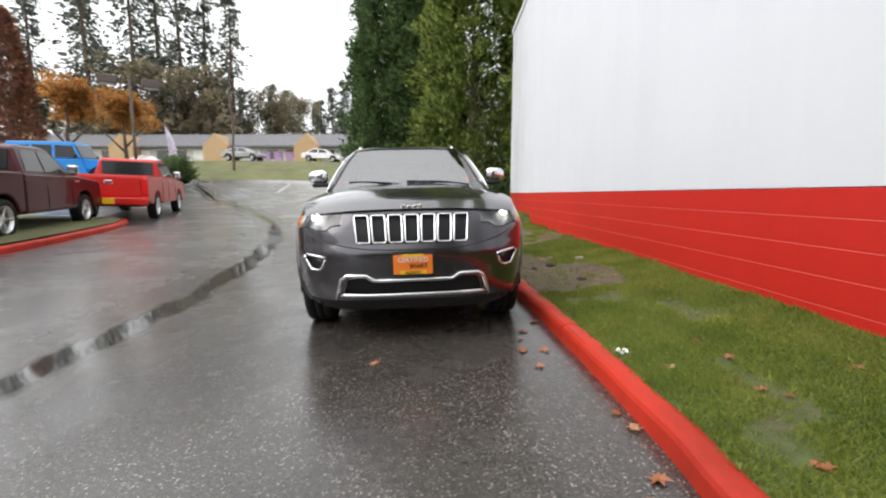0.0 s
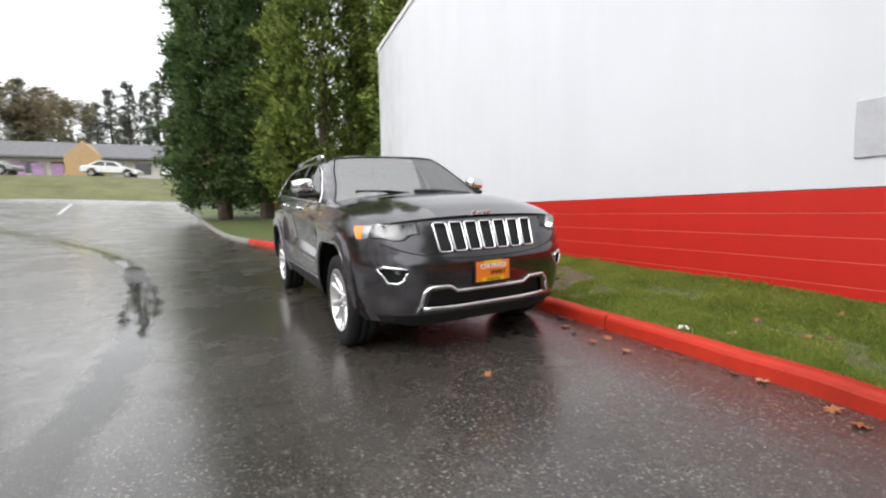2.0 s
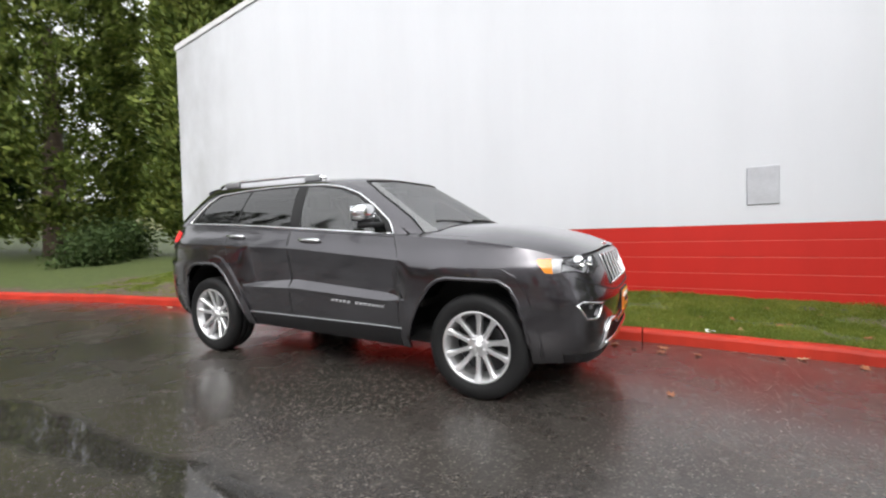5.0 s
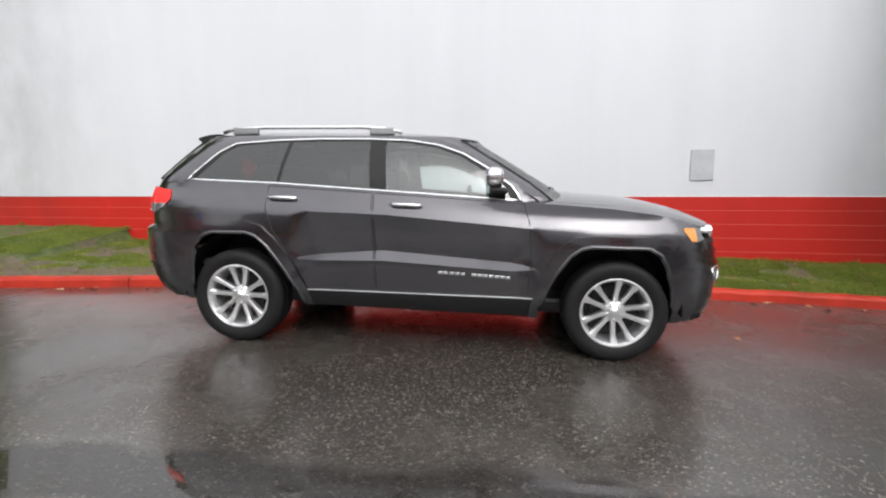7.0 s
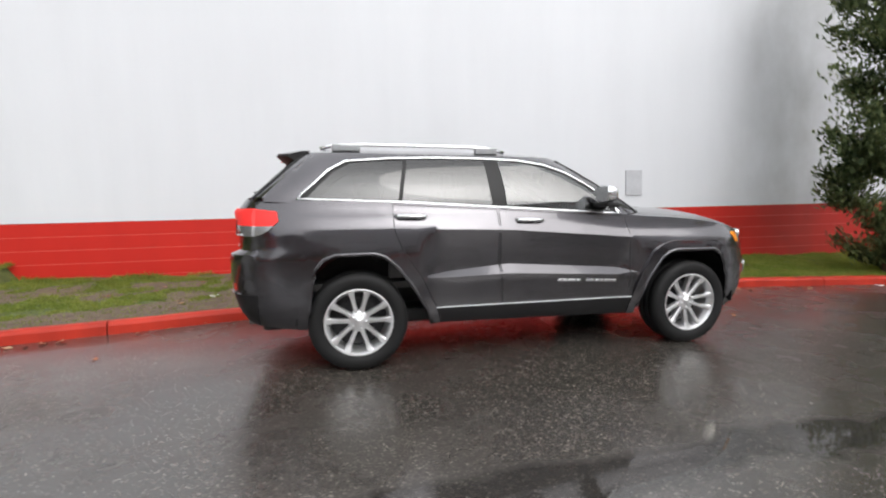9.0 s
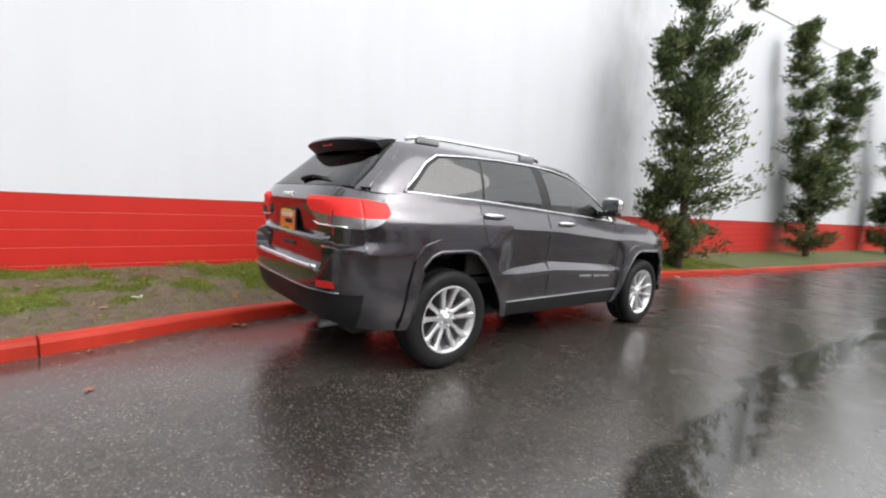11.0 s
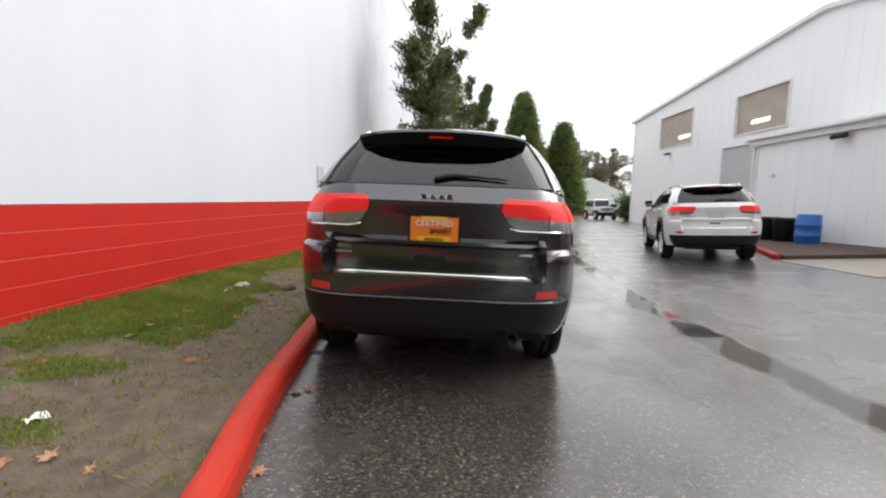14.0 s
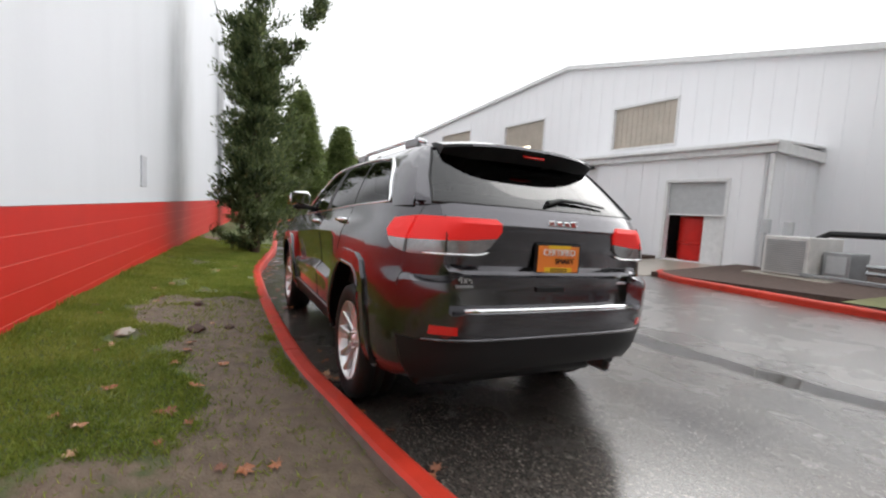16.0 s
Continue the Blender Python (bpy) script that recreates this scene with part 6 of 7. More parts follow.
def clad_wall(name, outline, holes, m, root, thick=0.18, ribs=0.61):
    """A wall on its elevation (along, up), outside towards +y, with openings and standing seams."""
    verts, tri = chart(outline, [("hole", h) for h in holes], 0.8)
    bm = bmesh.new()
    shell(bm, verts, tri["body"], lambda s, z, d: (s, d, z), flip=True, skirt=thick)
    bmesh.ops.transform(bm, matrix=m, verts=bm.verts)
    wall = part(name, bm, M_METALSIDING, root)
    if ribs:
        lo, hi = min(p[0] for p in outline), max(p[0] for p in outline)
        s = lo + 0.1
        seam = bm_box((0.016, 0.014, 1.0), (0, 0.004, 0.5))
        me = bpy.data.meshes.new("seam")
        seam.to_mesh(me)
        seam.free()
        me.materials.append(M_METALSIDING)
        while s < hi - 0.05:
            cuts = []
            for poly in [outline, *holes]:
                for (x1, z1), (x2, z2) in zip(poly, poly[1:] + poly[:1]):
                    if (x1 > s) != (x2 > s):
                        cuts.append(z1 + (z2 - z1) * (s - x1) / (x2 - x1))
            cuts.sort()
            for a, b in zip(cuts[::2], cuts[1::2]):
                if b - a > 0.1:
                    o = new("seam", me)
                    o.parent = wall
                    o.matrix_basis = m @ Matrix.Translation((s, 0, a)) @ Matrix.Diagonal((1, 1, b - a, 1))
            s += ribs
    return wall


def workshop():
    root = thing("workshop_building", "pale grey metal-clad workshop with a low annex and tan upper panels", "building", BX, kind="structure")
    I = Matrix.Identity(4)
    # annex
    door = [(-0.70, 0.34), (1.02, 0.34), (1.02, 2.70), (-0.70, 2.70)]
    clad_wall("annex_wall", [(-1.75, 0.05), (7.7, 0.05), (7.7, 3.45), (-1.75, 3.45)], [door], I, root)
    side = Matrix.Translation((-1.75, 0, 0)) @ pose(0, 0, 0, 0, 0, 90)
    clad_wall("annex_wall", [(-2.7, 0.05), (0.0, 0.05), (0.0, 3.45), (-2.7, 3.45)], [], side, root)
    far = Matrix.Translation((7.7, 0, 0)) @ pose(0, 0, 0, 0, 0, -90)
    clad_wall("annex_wall", [(0, 0.05), (2.7, 0.05), (2.7, 3.45), (0, 3.45)], [], far, root)
    part("fascia", bm_box((9.75, 0.16, 0.28), (2.98, 0.06, 3.56), 0.02), M_TRIMWHITE, root)
    part("fascia", bm_box((0.16, 2.9, 0.28), (-1.83, -1.3, 3.56), 0.02), M_TRIMWHITE, root)
    part("gutter", bm_box((9.9, 0.13, 0.10), (2.98, 0.20, 3.66), 0.02), M_TRIMWHITE, root)
    bm = bm_box((9.7, 2.95, 0.06), (2.98, -1.3, 3.78), 0.0, pose(0, 0, 0, -3, 0, 0))
    part("annex_roof", bm, M_TRIMWHITE, root)
    # main hall
    win = [[(2.75, 4.45), (5.55, 4.45), (5.55, 6.10), (2.75, 6.10)], [(9.9, 4.6), (13.1, 4.6), (13.1, 6.35), (9.9, 6.35)], [(16.8, 4.75), (20.4, 4.75), (20.4, 6.65), (16.8, 6.65)]]
    roll = [(10.8, 0.1), (14.0, 0.1), (14.0, 4.08), (10.8, 4.08)]
    hall = Matrix.Translation((0, -2.7, 0))
    clad_wall("hall_wall", [(-9, -0.1), (24.4, -0.1), (24.4, 7.05), (8.4, 8.45), (-9, 5.14)], [*win, roll], hall, root)
    end = Matrix.Translation((24.4, -2.7, 0)) @ pose(0, 0, 0, 0, 0, -90)
    clad_wall("hall_wall", [(0, -0.3), (14, -0.3), (14, 7.05), (0, 7.05)], [], end, root)
    for a, b in (((24.6, 7.08), (8.4, 8.5)), ((8.4, 8.5), (-9.1, 5.16))):
        mid = ((a[0] + b[0]) / 2, -2.62, (a[1] + b[1]) / 2 + 0.02)
        ln = math.hypot(a[0] - b[0], a[1] - b[1])
        ang = -math.degrees(math.atan2(b[1] - a[1], b[0] - a[0]))
        part("rake_trim", bm_box((ln, 0.22, 0.20), mid, 0.02, pose(0, 0, 0, 0, ang, 0)), M_TRIMWHITE, root)
        part("hall_roof", bm_box((ln, 14, 0.08), (mid[0], -9.75, mid[2] + 0.06), 0, pose(0, 0, 0, 0, ang, 0)), M_STEEL, root)
    for k, w in enumerate(win):
        (x0, z0), (x1, z1) = w[0], w[2]
        o = part("upper_panel", bm_box((x1 - x0, 0.04, z1 - z0), ((x0 + x1) / 2, -2.80, (z0 + z1) / 2)), M_TANWIN, root)
        n = int((x1 - x0) / 0.22)
        for i in range(n):
            part("panel_rib", bm_box((0.035, 0.03, z1 - z0 - 0.02), (x0 + (i + 0.5) * (x1 - x0) / n, -2.775, (z0 + z1) / 2)), M_TANWIN, o)
        for xx in (x0 - 0.04, x1 + 0.04):
            part("panel_frame", bm_box((0.08, 0.06, z1 - z0 + 0.16), (xx, -2.68, (z0 + z1) / 2), 0.008), M_TRIMWHITE, o)
        for zz in (z0 - 0.04, z1 + 0.04):
            part("panel_frame", bm_box((x1 - x0, 0.06, 0.08), ((x0 + x1) / 2, -2.68, zz), 0.008), M_TRIMWHITE, o)
        if k:
            part("shop_lamp", bm_box((1.1, 0.03, 0.16), (x0 + (1.6 if k == 1 else 0.9), -2.745, z0 + 0.45), 0.01), M_LAMPWARM, o)
    sh = part("roller_shutter", bm_box((3.2, 0.05, 3.98), (12.4, -2.83, 2.09)), M_SHUTTER, root)
    for i in range(18):
        part("shutter_slat", bm_box((3.18, 0.02, 0.19), (12.4, -2.80, 0.25 + 0.21 * i), 0.006), M_SHUTTER, sh)
    # annex door: half-open shutter over a dark bay
    sh = part("roller_shutter", bm_box((1.72, 0.04, 0.97), (0.16, -0.13, 2.215)), M_SHUTTER, root)
    for i in range(9):
        part("shutter_slat", bm_box((1.70, 0.014, 0.098), (0.16, -0.105, 1.79 + 0.105 * i), 0.004), M_SHUTTER, sh)
    part("shutter_rail", bm_box((1.72, 0.05, 0.05), (0.16, -0.10, 1.735), 0.008), M_TRIMWHITE, sh)
    part("bay_wall", bm_box((4.4, 0.06, 3.3), (1.5, -2.55, 1.7)), M_INTERIOR, root)
    part("bay_floor", bm_box((9.2, 2.4, 0.1), (2.98, -1.35, 0.28)), M_CONCRETE, root)
    part("door_leaf", bm_box((0.62, 0.05, 1.4), (-0.36, -0.22, 1.05), 0.008), M_TRIMWHITE, root)
    for xx in (-0.75, 1.07):
        part("door_frame", bm_box((0.09, 0.06, 2.42), (xx, 0.02, 1.55), 0.008), M_TRIMWHITE, root)
    part("door_frame", bm_box((1.91, 0.06, 0.09), (0.16, 0.02, 2.75), 0.008), M_TRIMWHITE, root)
    part("corner_trim", bm_box((0.10, 0.10, 3.3), (-1.77, 0.02, 1.75), 0.01), M_TRIMWHITE, root)
    part("corner_trim", bm_box((0.08, 0.08, 3.3), (7.72, 0.02, 1.75), 0.01), M_TRIMWHITE, root)
    return root


workshop()


def in_lot(x, y, z=0.0):
    """A place by the workshop's own axes."""
    return BX @ Matrix.Translation((x, y, z))


def loft_lamp(x, y, z):
    t = thing("wall_lamp", "dark bulkhead floodlight on the metal wall", "lamp", in_lot(x, y, z), "workshop wall lamps")
    part("bracket", bm_box((0.10, 0.14, 0.08), (0, 0.07, 0), 0.01), M_STEEL, t)
    part("housing", bm_box((0.42, 0.20, 0.13), (0, 0.22, -0.03), 0.03, pose(0, 0, 0, -18, 0, 0)), M_DARK, t)


loft_lamp(4.1, 0.01, 3.33)
loft_lamp(19.0, -2.69, 4.35)
vent = thing("wall_vent", "small white round vent cap on the annex wall", "vent", in_lot(6.7, 0.0, 2.35))
part("cap", bm_cyl(0.09, 0.06, 0.08, pose(0, 0.05, 0, 90, 0, 0), 18), M_TRIMWHITE, vent)

bin_ = thing("storage_drum", "tall red plastic drum inside the open bay", "drum", in_lot(0.36, -0.85, 0.33) @ Matrix.Diagonal((1.45, 1.45, 1, 1)))
part("drum_body", lathe([(0, 0.0), (0, 0.40), (0.05, 0.42), (0.5, 0.415), (0.52, 0.435), (0.56, 0.435), (0.58, 0.415), (1.3, 0.42), (1.36, 0.40), (1.36, 0.0)], 32), M_PAINTRED, bin_)
bin_.children[0].matrix_basis = pose(0, 0, 0, 90, 0, 0)

barrel = thing("plastic_barrel", "bright blue plastic barrel standing on bark mulch", "barrel", in_lot(4.1, 0.8, 0.20))
o = part("barrel_body", lathe([(0, 0.0), (0, 0.27), (0.04, 0.29), (0.28, 0.30), (0.30, 0.315), (0.34, 0.315), (0.36, 0.30), (0.58, 0.30), (0.60, 0.315), (0.64, 0.315), (0.66, 0.30), (0.88, 0.29), (0.92, 0.27), (0.92, 0.0)], 28), M_BLUEPLASTIC, barrel, smooth=True)
o.matrix_basis = pose(0, 0, 0, 90, 0, 0)
for x in (5.0, 5.7):
    t = thing("refuse_bin", "black plastic bin beside the workshop wall", "bin", in_lot(x, 0.75, 0.18), "black bins")
    o = part("bin_body", lathe([(0, 0.0), (0, 0.27), (0.7, 0.33), (0.74, 0.35), (0.80, 0.35), (0.80, 0.31), (0.15, 0.25), (0.12, 0.0)], 26), M_DARK, t, smooth=True)
    o.matrix_basis = pose(0, 0, 0, 90, 0, 0)


def condenser():
    t = thing("air_conditioner", "grey rooftop-style air conditioning unit on a concrete pad", "air conditioner", in_lot(-3.1, 0.75, 0.36) @ pose(0, 0, 0, 0, 0, -8))
    part("pad", bm_box((1.7, 2.1, 0.12), (0, 0, 0.02), 0.02), M_CONCRETE, t)
    part("cabinet", bm_box((0.95, 1.25, 0.86), (0.15, 0.1, 0.52), 0.025), M_BEIGE, t)
    for i in range(16):
        part("louvre", bm_box((0.80, 0.014, 0.022), (0.15, 0.735, 0.16 + i * 0.046), 0.003), M_STEEL, t)
    for i in range(14):
        part("louvre", bm_box((0.014, 0.95, 0.022), (0.632, 0.1, 0.16 + i * 0.05), 0.003), M_STEEL, t)
    part("end_cabinet", bm_box((0.5, 0.7, 0.6), (-0.62, -0.05, 0.37), 0.02), M_STEEL, t)
    part("access_panel", bm_box((0.36, 0.012, 0.38), (-0.62, 0.306, 0.4), 0.004), M_SHUTTER, t)
    for z in (0.30, 0.44):
        part("pipe", bm_tube([(-1.1, 0.2, z), (-1.9, 0.2, z), (-2.2, -0.4, z), (-2.2, -2.0, z)], 0.05, 8), M_STEEL, t)
    part("duct", bm_tube([(0.2, -0.5, 0.9), (0.2, -1.0, 1.05), (-1.6, -1.2, 1.08), (-2.3, -1.4, 0.95)], 0.075, 8), M_DARK, t)
    part("frame_rail", bm_box((2.0, 0.06, 0.08), (-1.2, 0.72, 0.14), 0.01), M_STEEL, t)
    for s in (-1.9, -1.4):
        part("frame_post", bm_box((0.06, 0.06, 0.9), (s, -1.1, 0.5), 0.01), M_STEEL, t)
    return t


condenser()
for x, h in ((-1.55, 1.35), (-2.05, 1.3)):
    t = thing("meter_box", "grey electrical box on a post beside the annex", "electrical box", in_lot(x - 0.35, 0.25, 0.34), "electrical boxes")
    part("post", bm_box((0.05, 0.05, h - 0.25), (0, 0, (h - 0.25) / 2), 0.008), M_STEEL, t)
    part("box", bm_box((0.20, 0.12, 0.36), (0, 0.03, h - 0.18), 0.012), M_SHUTTER, t)

# apron, mulch beds and their red kerbs
apron = tagged(link_mesh("apron", bm_poly_prism([(-1.15, -0.1), (1.3, -0.1), (1.3, 3.85), (-1.15, 3.95)], 0.0, 0.001), M_CONCRETE), "wet tan concrete apron before the roller door", "pavement", kind="structure")
apron.data.transform(BX)
for v in apron.data.vertices:
    v.co.z = gz(v.co.x, v.co.y) + (0.012 if v.co.z > 0.0005 else -0.05)


def bed(name, pts, mat, label, up):
    bm = bmesh.new()
    P_ = [BX @ Vector((x, y, 0)) for x, y in pts]
    a = [bm.verts.new((p.x, p.y, gz(p.x, p.y) + up)) for p in P_]
    b = [bm.verts.new((p.x, p.y, gz(p.x, p.y) - 0.1)) for p in P_]
    bm.faces.new(a)
    for i in range(len(a)):
        bm.faces.new((a[i - 1], b[i - 1], b[i], a[i]))
    bmesh.ops.recalc_face_normals(bm, faces=bm.faces)
    bmesh.ops.triangulate(bm, faces=bm.faces)
    bmesh.ops.subdivide_edges(bm, edges=bm.edges, cuts=2, use_grid_fill=True)
    return tagged(link_mesh(name, bm, mat), label, "planting bed", kind="structure")


bed("mulch_bed_1", [(1.25, 0.0), (7.6, 0.0), (7.6, 2.0), (3.2, 2.85), (1.3, 3.6)], M_BARKMULCH, "dark bark mulch bed along the annex", 0.10)
bed("mulch_bed_2", [(-1.2, 0.0), (-1.2, 3.75), (-2.0, 3.85), (-4.4, 3.7), (-5.7, 3.5), (-5.7, -2.6), (-1.85, -2.6)], M_BARKMULCH, "dark bark mulch bed round the air conditioner", 0.10)
for nm, pts in (("kerb_3", [(5.5, 2.3), (3.2, 2.95), (1.6, 3.65), (1.35, 3.7)]),):
    wp = [BX @ Vector((x, y, 0)) for x, y in pts]
    kerb_stones(nm, smooth_line([(p.x, p.y) for p in wp], 0.15), "red-painted kerb beside the workshop beds", -90, 90, side=-1)

# ---- the island with the maroon truck, and the far planting strip ----
ISL = [(-7.75, 2.35), (-7.4, 2.6), (-7.05, 3.4), (-6.95, 5.0), (-6.95, 6.8), (-7.25, 8.5), (-7.85, 10.8), (-8.4, 12.2), (-9.0, 12.9), (-10.6, 12.95), (-13.0, 12.7)]
il = smooth_line(ISL, 0.15)
bm = bmesh.new()
rows = []
for k in range(24):
    y = 6.25 + 6.35 * k / 23
    x0 = min((p for p in il if p.x > -9.2), key=lambda p: abs(p.y - y)).x - 0.15
    rows.append([bm.verts.new((x0 + (-13.6 - x0) * i / 9, y, gz(x0 + (-13.6 - x0) * i / 9, y) + 0.15)) for i in range(10)])
for A, B in zip(rows, rows[1:]):
    for i in range(9):
        bm.faces.new((A[i], A[i + 1], B[i + 1], B[i]))
bmesh.ops.recalc_face_normals(bm, faces=bm.faces)
tagged(link_mesh("island_grass", bm, M_GRASSFAR), "short green grass on a kerbed parking verge", "lawn", kind="structure")
kerb_stones("kerb_4", il, "red-painted kerb round the mulch bed and grass verge", -90, 90, side=-1)
kerb_stones("kerb_5", smooth_line([(-14.9, 24.9), (-14.1, 25.4), (-14.4, 27.0), (-15.8, 30.5), (-17.8, 35.2), (-18.6, 38.0)], 0.2), "grey concrete kerb of the far planting strip", 90, 91, side=-1)
bm = bmesh.new()
for a, b in zip([(-14.4, 25.6), (-14.6, 27.0), (-16.0, 30.5), (-18.0, 35.2), (-18.8, 38.0)], [(-14.6, 27.0), (-16.0, 30.5), (-18.0, 35.2), (-18.8, 38.0)]):
    bm.faces.new([bm.verts.new((x, y, gz(x, y) + 0.13)) for x, y in (a, b, (b[0] - 3, b[1] + 0.5), (a[0] - 3, a[1] + 0.5))])
bmesh.ops.recalc_face_normals(bm, faces=bm.faces)
tagged(link_mesh("planting_strip", bm, M_BARKMULCH), "mulched planting strip with shrubs", "planting bed", kind="structure")
mark = bmesh.new()
mark.faces.new([mark.verts.new((x, y, gz(x, y) + 0.006)) for x, y in ((-10.9, 31.0), (-10.75, 31.0), (-11.9, 37.5), (-12.05, 37.5))])
tagged(link_mesh("road_marking", mark, M_BEIGE), "worn white lane line on the asphalt", "road marking", kind="structure")


# ---- the long low building on the bank ----
def long_building():
    root = thing("long_low_building", "long low building with a grey shingle roof and tan gables", "building", pose(-32, 61, 5.0, 0, 0, -2), kind="structure")
    part("wall", bm_box((78, 7, 3.0), (0, 3.5, 1.3)), M_BEIGE, root)
    bm = bmesh.new()
    pr = [(-0.9, 2.7), (3.5, 4.7), (8.0, 2.7), (8.0, 2.5), (-0.9, 2.5)]
    A = [bm.verts.new((-40, y, z)) for y, z in pr]
    B = [bm.verts.new((40, y, z)) for y, z in pr]
    for i in range(5):
        bm.faces.new((A[i - 1], A[i], B[i], B[i - 1]))
    bm.faces.new(A), bm.faces.new(B)
    bmesh.ops.recalc_face_normals(bm, faces=bm.faces)
    part("roof", bm, M_GREYROOF, root)
    for x in (-22, -9, 3.5, 15.5, 28):
        bm = bmesh.new()
        pr = [(x - 1.6, 0), (x + 1.6, 0), (x + 1.6, 2.6), (x, 4.2), (x - 1.6, 2.6)]
        A = [bm.verts.new((px, -1.6, pz)) for px, pz in pr]
        B = [bm.verts.new((px, 2.0, pz)) for px, pz in pr]
        for i in range(5):
            bm.faces.new((A[i - 1], A[i], B[i], B[i - 1]))
        bm.faces.new(A), bm.faces.new(B)
        bmesh.ops.recalc_face_normals(bm, faces=bm.faces)
        part("gable_porch", bm, M_TAN, root)
    for i in range(30):
        x = -37 + i * 2.5
        part("window", bm_box((1.5, 0.06, 1.2), (x, -0.03, 1.55), 0.01), M_GLASSDARK if i % 3 else M_PRINTWHITE, root)
    for x in (8, 9.6, 11.2, 12.8):
        part("poster", bm_box((1.1, 0.04, 1.6), (x, -0.10, 1.2), 0.01), M_POSTER, root)
    return root


M_POSTER = plain("purple_print", (0.45, 0.28, 0.5), 0.5, vary=0.4, scale=4)
long_building()
shed = thing("gabled_shed", "distant white gabled shed", "building", pose(-14, -72, -0.6, 0, 0, 8), kind="structure")
bm = bm_poly_prism([(-5, 0), (5, 0), (5, 3.5), (0, 5.6), (-5, 3.5)], 0, 10)
bmesh.ops.transform(bm, matrix=pose(0, 0, 0, 90, 0, 180), verts=bm.verts)
part("walls", bm, M_TRIMWHITE, shed)


# ---- other vehicles ----
def prism(profile, half, taper=None, bevel=0.03, segs=2):
    """A body drawn by its side outline, half-width by height, with softened edges."""
    bm = bmesh.new()
    w = taper or (lambda s, z: half)
    A = [bm.verts.new((s, -w(s, z), z)) for s, z in profile]
    B = [bm.verts.new((s, w(s, z), z)) for s, z in profile]
    n = len(profile)
    for i in range(n):
        bm.faces.new((A[i - 1], A[i], B[i], B[i - 1]))
    bm.faces.new(A), bm.faces.new(B)
    bmesh.ops.recalc_face_normals(bm, faces=bm.faces)
    if bevel:
        bmesh.ops.bevel(bm, geom=[e for e in bm.edges if e.is_manifold and e.calc_face_angle(0) > 0.35], offset=bevel, segments=segs, profile=0.5, affect="EDGES", clamp_overlap=True)
    return bm


def arch_pts(c, r, z0):
    return [(c + r * math.cos(a), max(z0, 0.40 + r * math.sin(a))) for a in np.linspace(0, math.pi, 11)]


WM = {}


def put_wheels(car, axles, y, R, rr, spokes, key):
    if key not in WM:
        WM[key] = wheel_meshes(M_ALLOY, spokes, R, rr, 0.26)
        WM[key] = [(n, b, m_) for n, b, m_ in zip(("tyre", "rim", "hub_cap", "brake_disc"), WM[key], (M_RUBBER, M_ALLOY, M_ALLOY, M_DISC))]
        done = []
        for n, b, m_ in WM[key]:
            me = bpy.data.meshes.new(n)
            b.to_mesh(me)
            b.free()
            me.materials.append(m_)
            done.append((n, me))
        WM[key] = done
    for s in axles:
        for sg in (-1, 1):
            w = new("wheel")
            w.parent = car
            w.matrix_basis = Matrix.Translation((s, sg * y, R)) @ (Matrix.Identity(4) if sg < 0 else pose(0, 0, 0, 0, 0, 180))
            for n, me in WM[key]:
                q = new(n, me)
                q.parent = w


def side_plate(poly, yfun, mat, name, car, off=0.006):
    for sg in (-1, 1):
        bm = bmesh.new()
        vs = [bm.verts.new((s, sg * (yfun(s, z) + off), z)) for s, z in poly]
        bm.faces.new(vs if sg < 0 else vs[::-1])
        r = bmesh.ops.extrude_face_region(bm, geom=list(bm.faces))
        for v in [g for g in r["geom"] if isinstance(g, bmesh.types.BMVert)]:
            v.co.y -= sg * 0.02
        bmesh.ops.recalc_face_normals(bm, faces=bm.faces)
        part(name, bm, mat, car)


